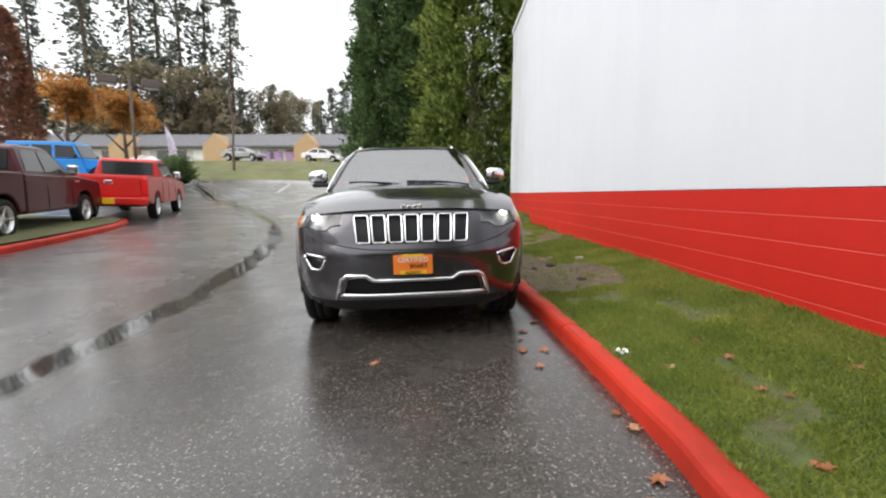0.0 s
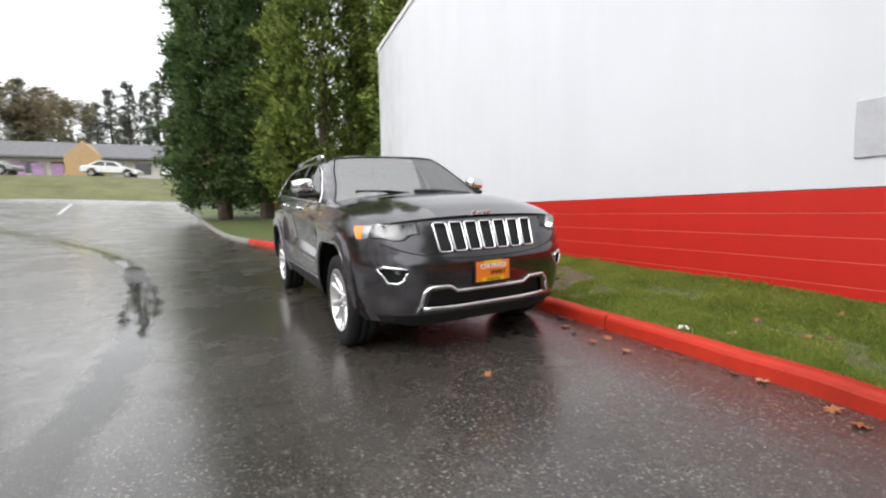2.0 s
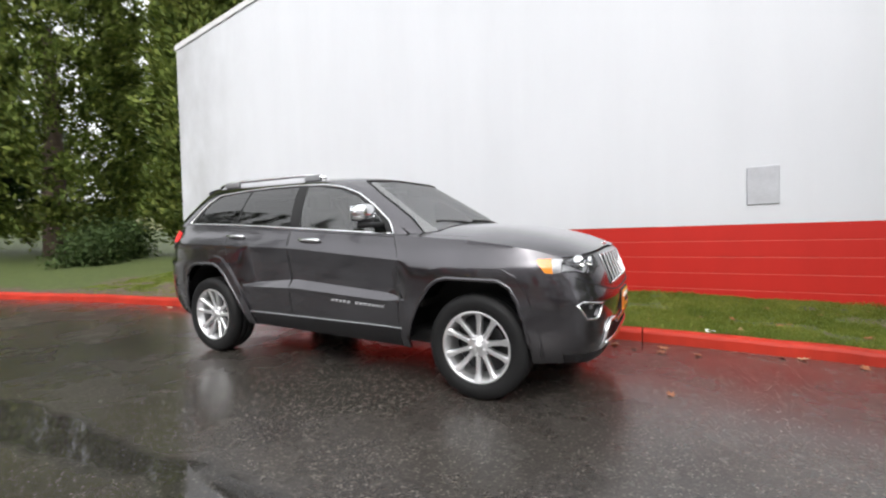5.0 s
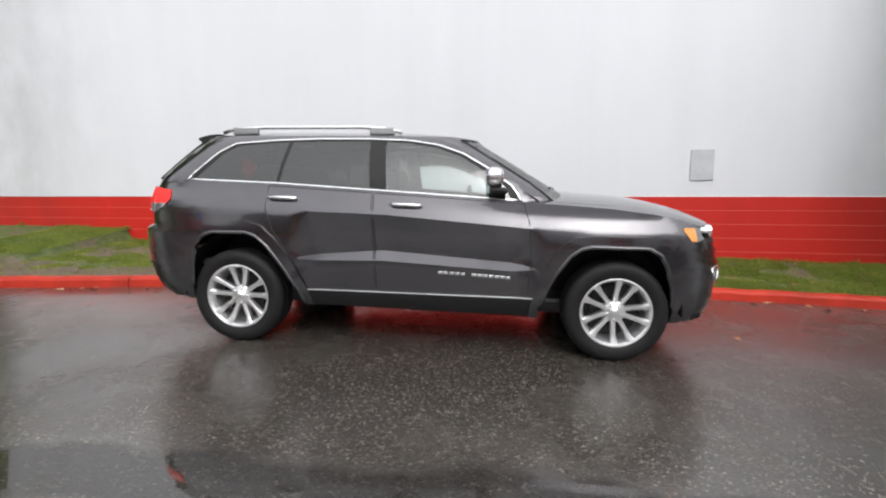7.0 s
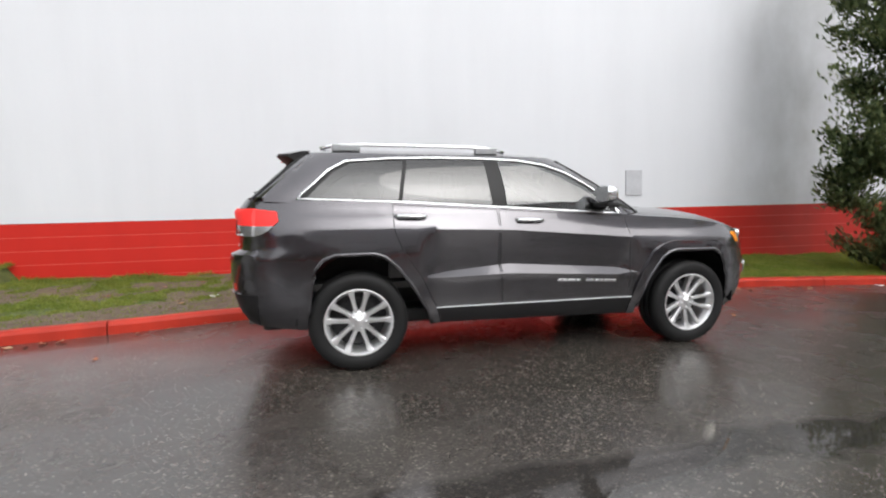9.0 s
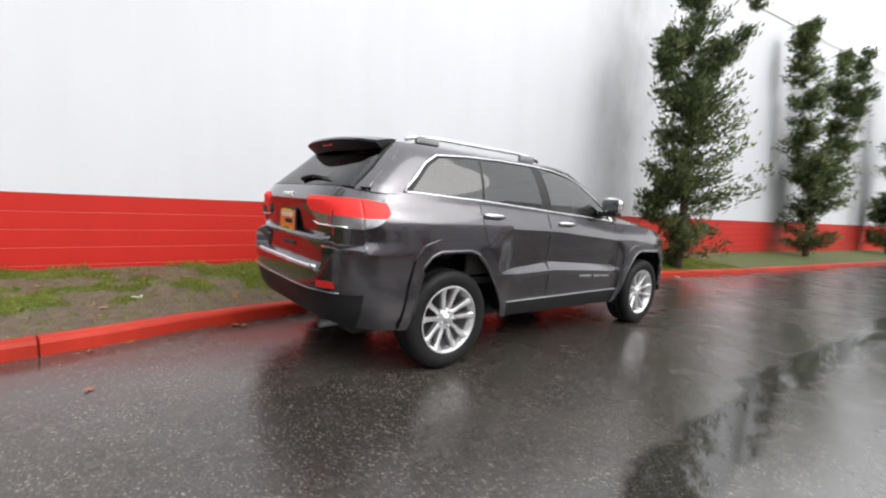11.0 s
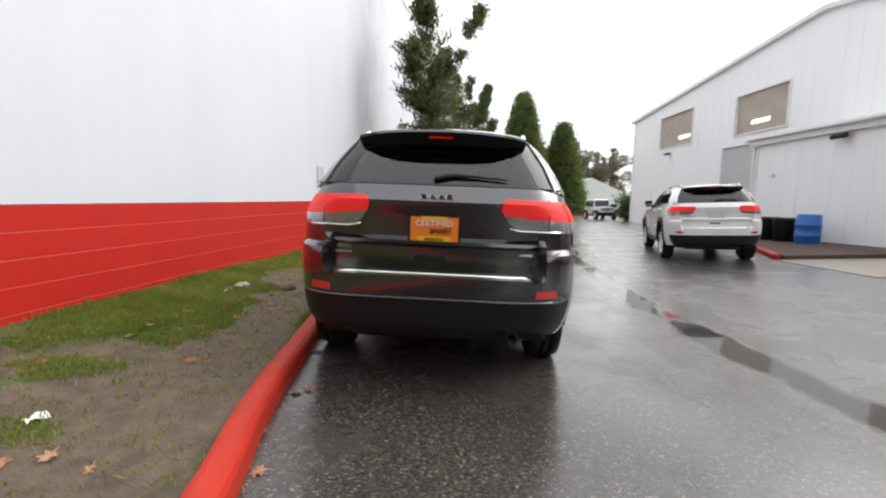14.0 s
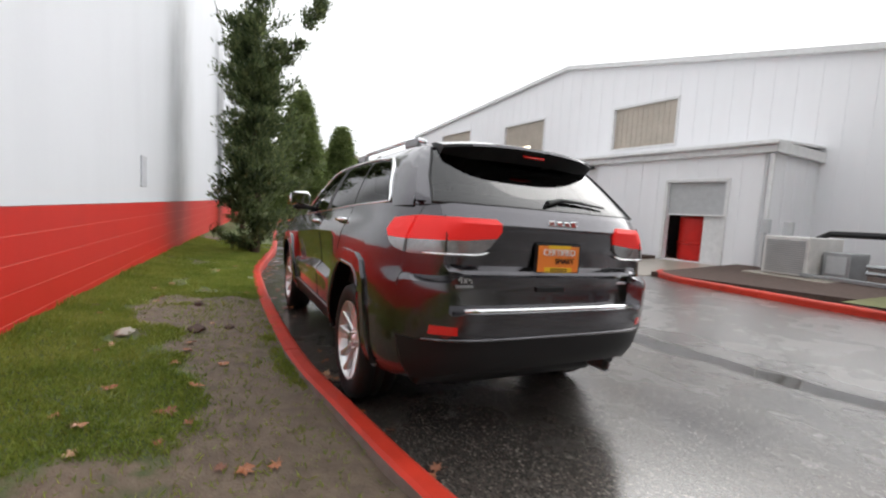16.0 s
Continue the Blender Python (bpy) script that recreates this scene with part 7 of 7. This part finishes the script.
def pickup(name, label, m, paint):
    car = thing(name, label, "pickup truck", m, "pickup trucks")
    AX, AR = 1.85, -1.72
    low = [(2.85, 0.45), (2.88, 0.75), (2.80, 1.12), (2.65, 1.20), (1.25, 1.28), (-0.98, 1.30), (-0.98, 0.48)]
    prof = [(2.75, 0.42)] + [(2.88, 0.55), (2.88, 0.95), (2.78, 1.16), (1.30, 1.29), (-0.96, 1.31), (-0.96, 0.46)] + [p for p in arch_pts(AX, 0.50, 0.46)[::-1]]
    tw = lambda s, z: 0.985
    part("body", prism(prof, 0.99, tw, 0.04), paint, car)
    cabw = lambda s, z: 0.96 - max(0, z - 1.30) * 0.32
    part("cab", prism([(1.28, 1.27), (0.52, 1.86), (0.2, 1.92), (-0.72, 1.91), (-0.90, 1.84), (-0.95, 1.27)], 0.9, cabw, 0.05), paint, car)
    side_plate([(0.98, 1.36), (0.46, 1.80), (-0.02, 1.82), (-0.02, 1.36)], cabw, M_GLASSDARKOPAQUE, "front_window", car)
    side_plate([(-0.10, 1.36), (-0.10, 1.82), (-0.68, 1.81), (-0.80, 1.36)], cabw, M_GLASSDARKOPAQUE, "rear_window", car)
    part("back_window", bm_box((0.02, 1.42, 0.42), (-0.935, 0, 1.60), 0.008, pose(0, 0, 0, 0, 5, 0)), M_GLASSDARKOPAQUE, car)
    part("windscreen", bm_box((0.02, 1.5, 0.72), (0.93, 0, 1.57), 0.008, pose(0, 0, 0, 0, -52, 0)), M_GLASSDARKOPAQUE, car)
    bedp = [(-0.99, 0.50), (-0.99, 1.34), (-2.86, 1.36), (-2.90, 0.62)] + arch_pts(AR, 0.50, 0.50)
    bedp = [(-0.99, 1.34), (-2.86, 1.36), (-2.90, 0.62), (-2.3, 0.50)] + arch_pts(AR, 0.50, 0.50)[::-1] + [(-0.99, 0.50)]
    b = part("bed", prism(bedp, 0.985, tw, 0.035), paint, car)
    part("bed_liner", bm_box((1.75, 1.66, 0.02), (-1.93, 0, 1.362)), M_DARK, b)
    g = part("tailgate", bm_box((0.035, 1.60, 0.56), (-2.905, 0, 1.02), 0.015), paint, car)
    part("gate_handle", bm_box((0.02, 0.22, 0.10), (-2.925, 0, 1.16), 0.02), M_CHROME, g)
    part("rear_bumper", bm_box((0.20, 1.96, 0.24), (-2.98, 0, 0.60), 0.05), paint, car)
    part("number_plate", bm_box((0.02, 0.34, 0.17), (-3.085, 0, 0.60), 0.006), M_PLATEYELLOW, car)
    for sg in (-1, 1):
        part("tail_lamp", bm_box((0.06, 0.16, 0.50), (-2.89, sg * 0.90, 1.05), 0.02), M_REDLENS, car)
        mi = part("door_mirror", bm_box((0.12, 0.22, 0.26), (0.92, sg * 1.10, 1.42), 0.04), M_CHROME, car)
        for s in (-0.02, -0.88):
            part("door_handle", bm_tube([(s - 0.1, sg * 0.985, 1.18), (s, sg * 1.02, 1.18), (s + 0.1, sg * 0.985, 1.18)], 0.016, 6), M_CHROME, car)
        for s in (1.12, -0.06, -0.94):
            part("door_gap", bm_tube([(s, sg * 0.988, 0.52), (s, sg * 0.992, 0.9), (s, sg * 0.965, 1.29)], 0.006, 4), M_DARK, car)
        part("headlamp", bm_box((0.10, 0.34, 0.22), (2.84, sg * 0.76, 0.98), 0.03), M_CLEARLENS, car)
        part("fender_badge", bm_box((0.26, 0.01, 0.05), (1.42, sg * 0.985, 1.14), 0.004), M_CHROME, car)
    part("grille", bm_box((0.06, 1.0, 0.36), (2.88, 0, 0.95), 0.02), M_CHROME, car)
    part("front_bumper", bm_box((0.22, 1.96, 0.28), (2.90, 0, 0.58), 0.06), paint, car)
    part("chassis", bm_box((4.9, 1.5, 0.16), (-0.2, 0, 0.50)), M_DARK, car)
    put_wheels(car, (AX, AR), 0.86, 0.40, 0.265, 5, "truck")
    return car


def boxy_jeep(name, label, m, paint, top):
    car = thing(name, label, "off-road car", m, "off-road cars")
    AX, AR = 1.45, -1.45
    part("tub", prism([(0.75, 1.13), (-1.95, 1.13), (-2.0, 0.62), (-1.98, 0.52), (-1.0, 0.52), (0.9, 0.50)], 0.74, None, 0.04), paint, car)
    part("hood", prism([(0.7, 0.7), (0.7, 1.17), (1.95, 1.08), (2.0, 0.7)], 0.6, lambda s, z: 0.70 - 0.10 * max(0, s - 0.7), 0.04), paint, car)
    tp = lambda s, z: 0.74 - max(0, z - 1.13) * 0.14
    part("roof_shell", prism([(0.72, 1.14), (0.46, 1.80), (0.30, 1.85), (-1.88, 1.83), (-1.96, 1.14)], 0.74, tp, 0.04), top, car)
    for poly in ([(0.60, 1.20), (0.42, 1.68), (-0.20, 1.70), (-0.20, 1.20)], [(-0.30, 1.20), (-0.30, 1.70), (-0.98, 1.70), (-0.98, 1.20)], [(-1.08, 1.20), (-1.08, 1.68), (-1.80, 1.66), (-1.86, 1.20)]):
        side_plate(poly, tp, M_GLASSDARKOPAQUE, "side_window", car)
    part("windscreen", bm_box((0.02, 1.28, 0.56), (0.625, 0, 1.46), 0.006, pose(0, 0, 0, 0, -21.5, 0)), M_GLASSDARKOPAQUE, car)
    gr = part("grille", bm_box((0.05, 1.1, 0.44), (2.0, 0, 0.88), 0.03), paint, car)
    for i in range(7):
        part("slot", bm_box((0.02, 0.055, 0.28), (2.022, (i - 3) * 0.09, 0.90), 0.008), M_DARK, gr)
    for sg in (-1, 1):
        part("headlamp", bm_cyl(0.09, 0.09, 0.05, Matrix.Translation((2.02, sg * 0.43, 0.95)) @ pose(0, 0, 0, 0, 90, 0), 18), M_CLEARLENS, car)
        for ax in (AX, AR):
            pts = [(ax + 0.50 * math.cos(a), sg * 0.82, 0.42 + 0.50 * math.sin(a)) for a in np.linspace(0.15, math.pi - 0.15, 9)]
            bm = bmesh.new()
            for p, q in zip(pts, pts[1:]):
                bm.faces.new([bm.verts.new(v) for v in ((p[0], sg * 0.68, p[2]), (p[0], sg * 0.95, p[2] - 0.03), (q[0], sg * 0.95, q[2] - 0.03), (q[0], sg * 0.68, q[2]))])
            bmesh.ops.remove_doubles(bm, verts=bm.verts, dist=0.001)
            r = bmesh.ops.extrude_face_region(bm, geom=list(bm.faces))
            for v in [g_ for g_ in r["geom"] if isinstance(g_, bmesh.types.BMVert)]:
                v.co.z -= 0.05
            bmesh.ops.recalc_face_normals(bm, faces=bm.faces)
            part("fender", bm, M_DARK if top is M_PAINTWHITE and paint is M_PAINTWHITE else paint, car)
        part("door_mirror", bm_box((0.08, 0.18, 0.18), (0.60, sg * 0.90, 1.26), 0.03), M_DARK, car)
    part("front_bumper", bm_box((0.18, 1.6, 0.17), (2.14, 0, 0.58), 0.04), M_DARK, car)
    part("rear_bumper", bm_box((0.16, 1.5, 0.17), (-2.08, 0, 0.58), 0.04), M_DARK, car)
    part("chassis", bm_box((3.9, 1.1, 0.14), (0, 0, 0.50)), M_DARK, car)
    put_wheels(car, (AX, AR), 0.78, 0.41, 0.23, 5, "jeep")
    return car


def small_car(m, paint, label):
    car = thing("parked_car", label, "car", m, "cars on the bank")
    prof = [(2.15, 0.35), (2.2, 0.6), (2.05, 0.78), (1.0, 0.92), (-2.0, 0.98), (-2.2, 0.85), (-2.2, 0.4)] + arch_pts(-1.35, 0.36, 0.3)[::-1] + arch_pts(1.35, 0.36, 0.3)[::-1]
    part("body", prism(prof, 0.86, None, 0.05), paint, car)
    cw = lambda s, z: 0.84 - max(0, z - 0.92) * 0.35
    part("cabin", prism([(1.0, 0.91), (0.35, 1.42), (-0.9, 1.45), (-1.75, 0.96)], 0.8, cw, 0.05), paint, car)
    side_plate([(0.78, 0.97), (0.30, 1.36), (-0.30, 1.38), (-0.30, 0.98)], cw, M_GLASSDARKOPAQUE, "front_window", car)
    side_plate([(-0.38, 0.98), (-0.38, 1.38), (-0.88, 1.38), (-1.45, 1.0)], cw, M_GLASSDARKOPAQUE, "rear_window", car)
    put_wheels(car, (1.35, -1.35), 0.76, 0.32, 0.21, 5, "small")
    return car


M_GLASSDARKOPAQUE = plain("dark_tinted_window", (0.02, 0.022, 0.024), 0.10, vary=0.05, coat=0.3, spec=0.3)


def on_ground(x, y, hx, hy, up=0.0):
    """Standing on the ground at (x, y), heading along (hx, hy)."""
    a = math.degrees(math.atan2(hy, hx))
    n = math.hypot(hx, hy)
    hx, hy = hx / n, hy / n
    slope = (gz(x + hx, y + hy) - gz(x - hx, y - hy)) / 2
    lean = (gz(x - hy, y + hx) - gz(x + hy, y - hx)) / 2
    return pose(x, y, gz(x, y) + up, 0, 0, a) @ pose(0, 0, 0, math.degrees(math.atan(lean)), -math.degrees(math.atan(slope)), 0)


sport_utility("sport_utility_car", "white sport utility car parked by the workshop", on_ground(-5.99, -1.92, -0.185, -0.983), M_PAINTWHITE, near=False)
pickup("pickup_truck", "dark maroon pickup truck on the grass verge", on_ground(-9.45, 9.75, -0.30, 0.955, 0.06) @ Matrix.Scale(0.96, 4), M_PAINTMAROON)
pickup("pickup_truck", "bright red pickup truck with a yellow plate", on_ground(-10.5, 15.9, -0.34, 0.94), M_PAINTRED)
boxy_jeep("off_road_car", "bright blue boxy off-road car parked behind the pickups", on_ground(-15.6, 19.6, 0.95, 0.22), M_PAINTBLUE, M_PAINTBLUE)
boxy_jeep("off_road_car", "white boxy off-road car with black bumper", on_ground(-10.0, -31.0, -0.1, 0.99), M_PAINTWHITE, M_PAINTWHITE)
for x, y, pm, lb in ((-26.5, 42, M_PAINTWHITE, "white car parked on the bank"), (-20.5, 49, M_STEEL, "grey car parked on the bank"), (-12.2, 50, M_PAINTWHITE, "white car parked on the bank"), (-6.0, 51, M_PAINTWHITE, "white car parked on the bank")):
    small_car(on_ground(x, y, 0.98, -0.1), pm, lb)
small_car(on_ground(-14.2, -40.0, -0.2, 0.98), M_PAINTWHITE, "white car parked far across the lot")


# ---- lamps, flags, signs ----
lamp = thing("street_lamp", "brown twin-headed car park lamp on a tall pole", "street lamp", pose(-21.9, 33.4, gz(-21.9, 33.4), 0, 0, 35))
part("pole", bm_tube([(0, 0, -0.2), (0, 0, 7.9)], 0.11, 10, r_end=0.08), M_POLE, lamp, smooth=True)
for sg in (-1, 1):
    part("arm", bm_box((0.9, 0.08, 0.08), (sg * 0.55, 0, 7.6), 0.01), M_POLE, lamp)
    h = part("lamp_head", bm_box((1.15, 0.95, 0.55), (sg * 1.3, 0, 7.6), 0.06), M_POLE, lamp)
    part("lens", bm_box((0.9, 0.75, 0.03), (sg * 1.3, 0, 7.315), 0.005), M_BEIGE, h)
lamp2 = thing("street_lamp", "slim grey street lamp behind the cedars", "street lamp", pose(-7.0, 52, gz(-7, 52)))
part("pole", bm_tube([(0, 0, -0.2), (0, 0, 7.0), (-0.6, 0, 7.5), (-1.4, 0, 7.6)], 0.07, 8, r_end=0.04), M_STEEL, lamp2)
flag = thing("feather_flag", "tall white and purple feather flag on a pole", "flag", pose(-19.6, 34.2, gz(-19.6, 34.2), 0, -6, 20))
part("pole", bm_tube([(0, 0, 0), (0, 0, 4.3), (0.12, 0, 4.75)], 0.02, 6), M_STEEL, flag)
bm = bmesh.new()
ra = [bm.verts.new((0.02, 0, 0.5 + 0.42 * k)) for k in range(11)]
rb = [bm.verts.new((0.02 + 0.55 * math.sin(math.pi * min(1, (k + 1.6) / 11)) ** 0.5, 0.06 * math.sin(k), 0.5 + 0.42 * k)) for k in range(11)]
for k in range(10):
    bm.faces.new((ra[k], rb[k], rb[k + 1], ra[k + 1]))
part("banner", bm, plain("flag_print", (0.62, 0.55, 0.66), 0.7, vary=0.45, scale=2.2), flag)
sign = thing("sign_post", "red sign board on a brown wooden post", "sign", pose(-2.4, -44.6, gz(-2.4, -44.6) + 0.1))
part("post", bm_box((0.75, 0.3, 2.7), (0, 0, 1.35), 0.02), M_POLE, sign)
part("board", bm_box((0.8, 0.06, 0.9), (0, 0.19, 2.1), 0.02), M_RED, sign)
part("print_bar", bm_box((0.5, 0.01, 0.12), (0, 0.226, 2.2), 0.0), M_PRINTWHITE, sign)
box = thing("planter_box", "low brown timber box by the cypresses", "planter", pose(-7.2, -44.9, gz(-7.2, -44.9) + 0.1))
part("box", bm_box((2.6, 0.8, 1.3), (0, 0, 0.65), 0.03), M_TAN, box)


# ---- grass, leaves and litter on the lawn ----
def grass_blades():
    rng = np.random.default_rng(77)
    C, D = [], []
    n = 0
    while n < 130000:
        y = rng.uniform(-4.0, 13.5)
        kx = kerb_x(y)
        x = rng.uniform(kx + 0.15, WALL_X - 0.01)
        b = bare_amount(x, y) + 0.55 * noise.noise(Vector((x * 3.2, y * 3.2, 1)))
        if b > 0.56 and rng.random() < 0.93:
            n += 1
            continue
        z = lawn_z(x, y)
        for _ in range(3):
            C.append((x + rng.normal() * 0.02, y + rng.normal() * 0.02, z - 0.006))
            D.append((rng.normal() * 0.75, rng.normal() * 0.75, 0.8))
        n += 1
    me = leaf_mesh("grass", np.array(C), np.array(D), 0.042, 0.0068, 78, 0.1)
    me.materials.append(M_GRASSBLADE)
    return tagged(new("grass", me), "short wet green grass blades with moss", "grass", kind="stuff")


grass_blades()
tufts = thing("weed_fringe", "ragged weeds along the foot of the red wall", "weeds", kind="stuff")
rng_ = np.random.default_rng(5)
C = np.array([(WALL_X - 0.02 - abs(rng_.normal()) * 0.06, y, 0) for y in rng_.uniform(-6, 14.5, 5200)])
C[:, 2] = [lawn_z(min(x, WALL_X - 0.02), y) - 0.01 for x, y, _ in C]
keep = np.array([noise.noise(Vector((0, y * 1.4, 9))) > 0.02 for y in C[:, 1]])
me = leaf_mesh("weed_blades", C[keep], rng_.normal(size=(int(keep.sum()), 3)) * 0.45 + np.array([-0.2, 0, 1.0]), 0.075, 0.012, 6, 0.1)
me.materials.append(M_GRASSBLADE)
o = new("weed_blades", me)
o.parent = tufts


def leaf_shape(seed):
    rng = random.Random(seed)
    bm = bmesh.new()
    c = bm.verts.new((0, 0, 0.012))
    ring = []
    for k in range(14):
        a = k * math.tau / 14
        r = (0.062 if k % 2 == 0 else 0.030) * (1.15 if k < 8 else 0.8) * rng.uniform(0.8, 1.15)
        ring.append(bm.verts.new((r * math.cos(a), r * math.sin(a), 0.004 + 0.02 * rng.random())))
    for k in range(14):
        bm.faces.new((c, ring[k - 1], ring[k]))
    me = bpy.data.meshes.new("fallen_leaf")
    bm.to_mesh(me)
    bm.free()
    me.materials.append(M_FALLENONE)
    return me


def fallen_mat():
    m, nt, b = node_mat("dead_maple_leaf")
    oi = nt.nodes.new("ShaderNodeObjectInfo")
    c = ramp(nt, oi.outputs["Random"], [(0.0, (0.16, 0.055, 0.03)), (0.35, (0.38, 0.13, 0.05)), (0.7, (0.50, 0.20, 0.09)), (1.0, (0.52, 0.34, 0.20))])
    n = noise_node(nt, 40, 3)
    nt.links.new(mixc(nt, math_node(nt, "MULTIPLY", n.outputs["Fac"], 0.5), c.outputs["Color"], (0.15, 0.06, 0.03)), b.inputs["Base Color"])
    b.inputs["Roughness"].default_value = 0.4
    return m


M_FALLENONE = fallen_mat()
shapes = [leaf_shape(k) for k in range(4)]
rl = random.Random(12)
spots = []
for _ in range(46):
    y = rl.uniform(-1.0, 10.2)
    k = kerb_x(y)
    spots.append((k - abs(rl.gauss(0, 0.16)) - 0.04, y, 0))
for _ in range(84):
    y = rl.uniform(-2.5, 10.5)
    k = kerb_x(y)
    spots.append((rl.uniform(k + 0.25, WALL_X - 0.1), y, 1))
spots += [(1.15, 7.99, 1), (1.85, 7.5, 1), (0.94, 9.09, 1), (0.15, 8.9, 0), (0.3, 8.6, 0), (-0.4, 2.9, 0), (-0.7, 9.1, 0)]
for x, y, onlawn in spots:
    z = lawn_z(x, y) + 0.006 if onlawn else gz(x, y) + 0.003
    q = new("fallen_leaf", shapes[rl.randrange(4)])
    q.matrix_basis = pose(x, y, z, rl.uniform(-15, 15), rl.uniform(-15, 15), rl.uniform(0, 360)) @ Matrix.Scale(rl.uniform(0.45, 0.85), 4)
    tagged(q, "curled orange-brown maple leaf lying on wet ground", "leaf", "fallen leaves")


def clod(x, y, s, mat, label):
    bm = bmesh.new()
    bmesh.ops.create_icosphere(bm, subdivisions=3, radius=1)
    for v in bm.verts:
        v.co *= 1 + 0.45 * noise.noise(v.co * 1.7 + Vector((x, y, 0)))
        v.co = Vector((v.co.x * s, v.co.y * s * 1.6, v.co.z * s * 0.45))
    ob = link_mesh("clod", bm, mat, smooth=True)
    ob.matrix_basis = pose(x, y, lawn_z(x, y) + s * 0.2)
    tagged(ob, label, "clod")


clod(1.58, 5.75, 0.065, M_BARKMULCH, "dark lump of wet turf on the lawn")
clod(1.33, 5.62, 0.04, M_BARKMULCH, "small dark lump of wet soil on the lawn")
clod(1.66, 4.77, 0.045, M_BARKMULCH, "small dark lump of wet soil on the lawn")
clod(2.04, 5.96, 0.06, M_CONCRETE, "pale flat stone on the lawn")
for x, y, a in ((1.22, 2.70, 30), (1.30, 8.85, 70), (0.72, -0.6, 10)):
    bm = bmesh.new()
    g = [[bm.verts.new((0.03 * i - 0.05, 0.025 * j - 0.04, 0.012 * math.sin(i * 1.9 + j * 1.3))) for i in range(4)] for j in range(4)]
    for j in range(3):
        for i in range(3):
            bm.faces.new((g[j][i], g[j][i + 1], g[j + 1][i + 1], g[j + 1][i]))
    ob = link_mesh("paper_scrap", bm, M_PRINTWHITE)
    ob.matrix_basis = pose(x, y, (lawn_z(x, y) if x > 1 else gz(x, y)) + 0.016, 0, 0, a)
    tagged(ob, "crumpled white paper scrap on the grass", "litter", "paper scraps")
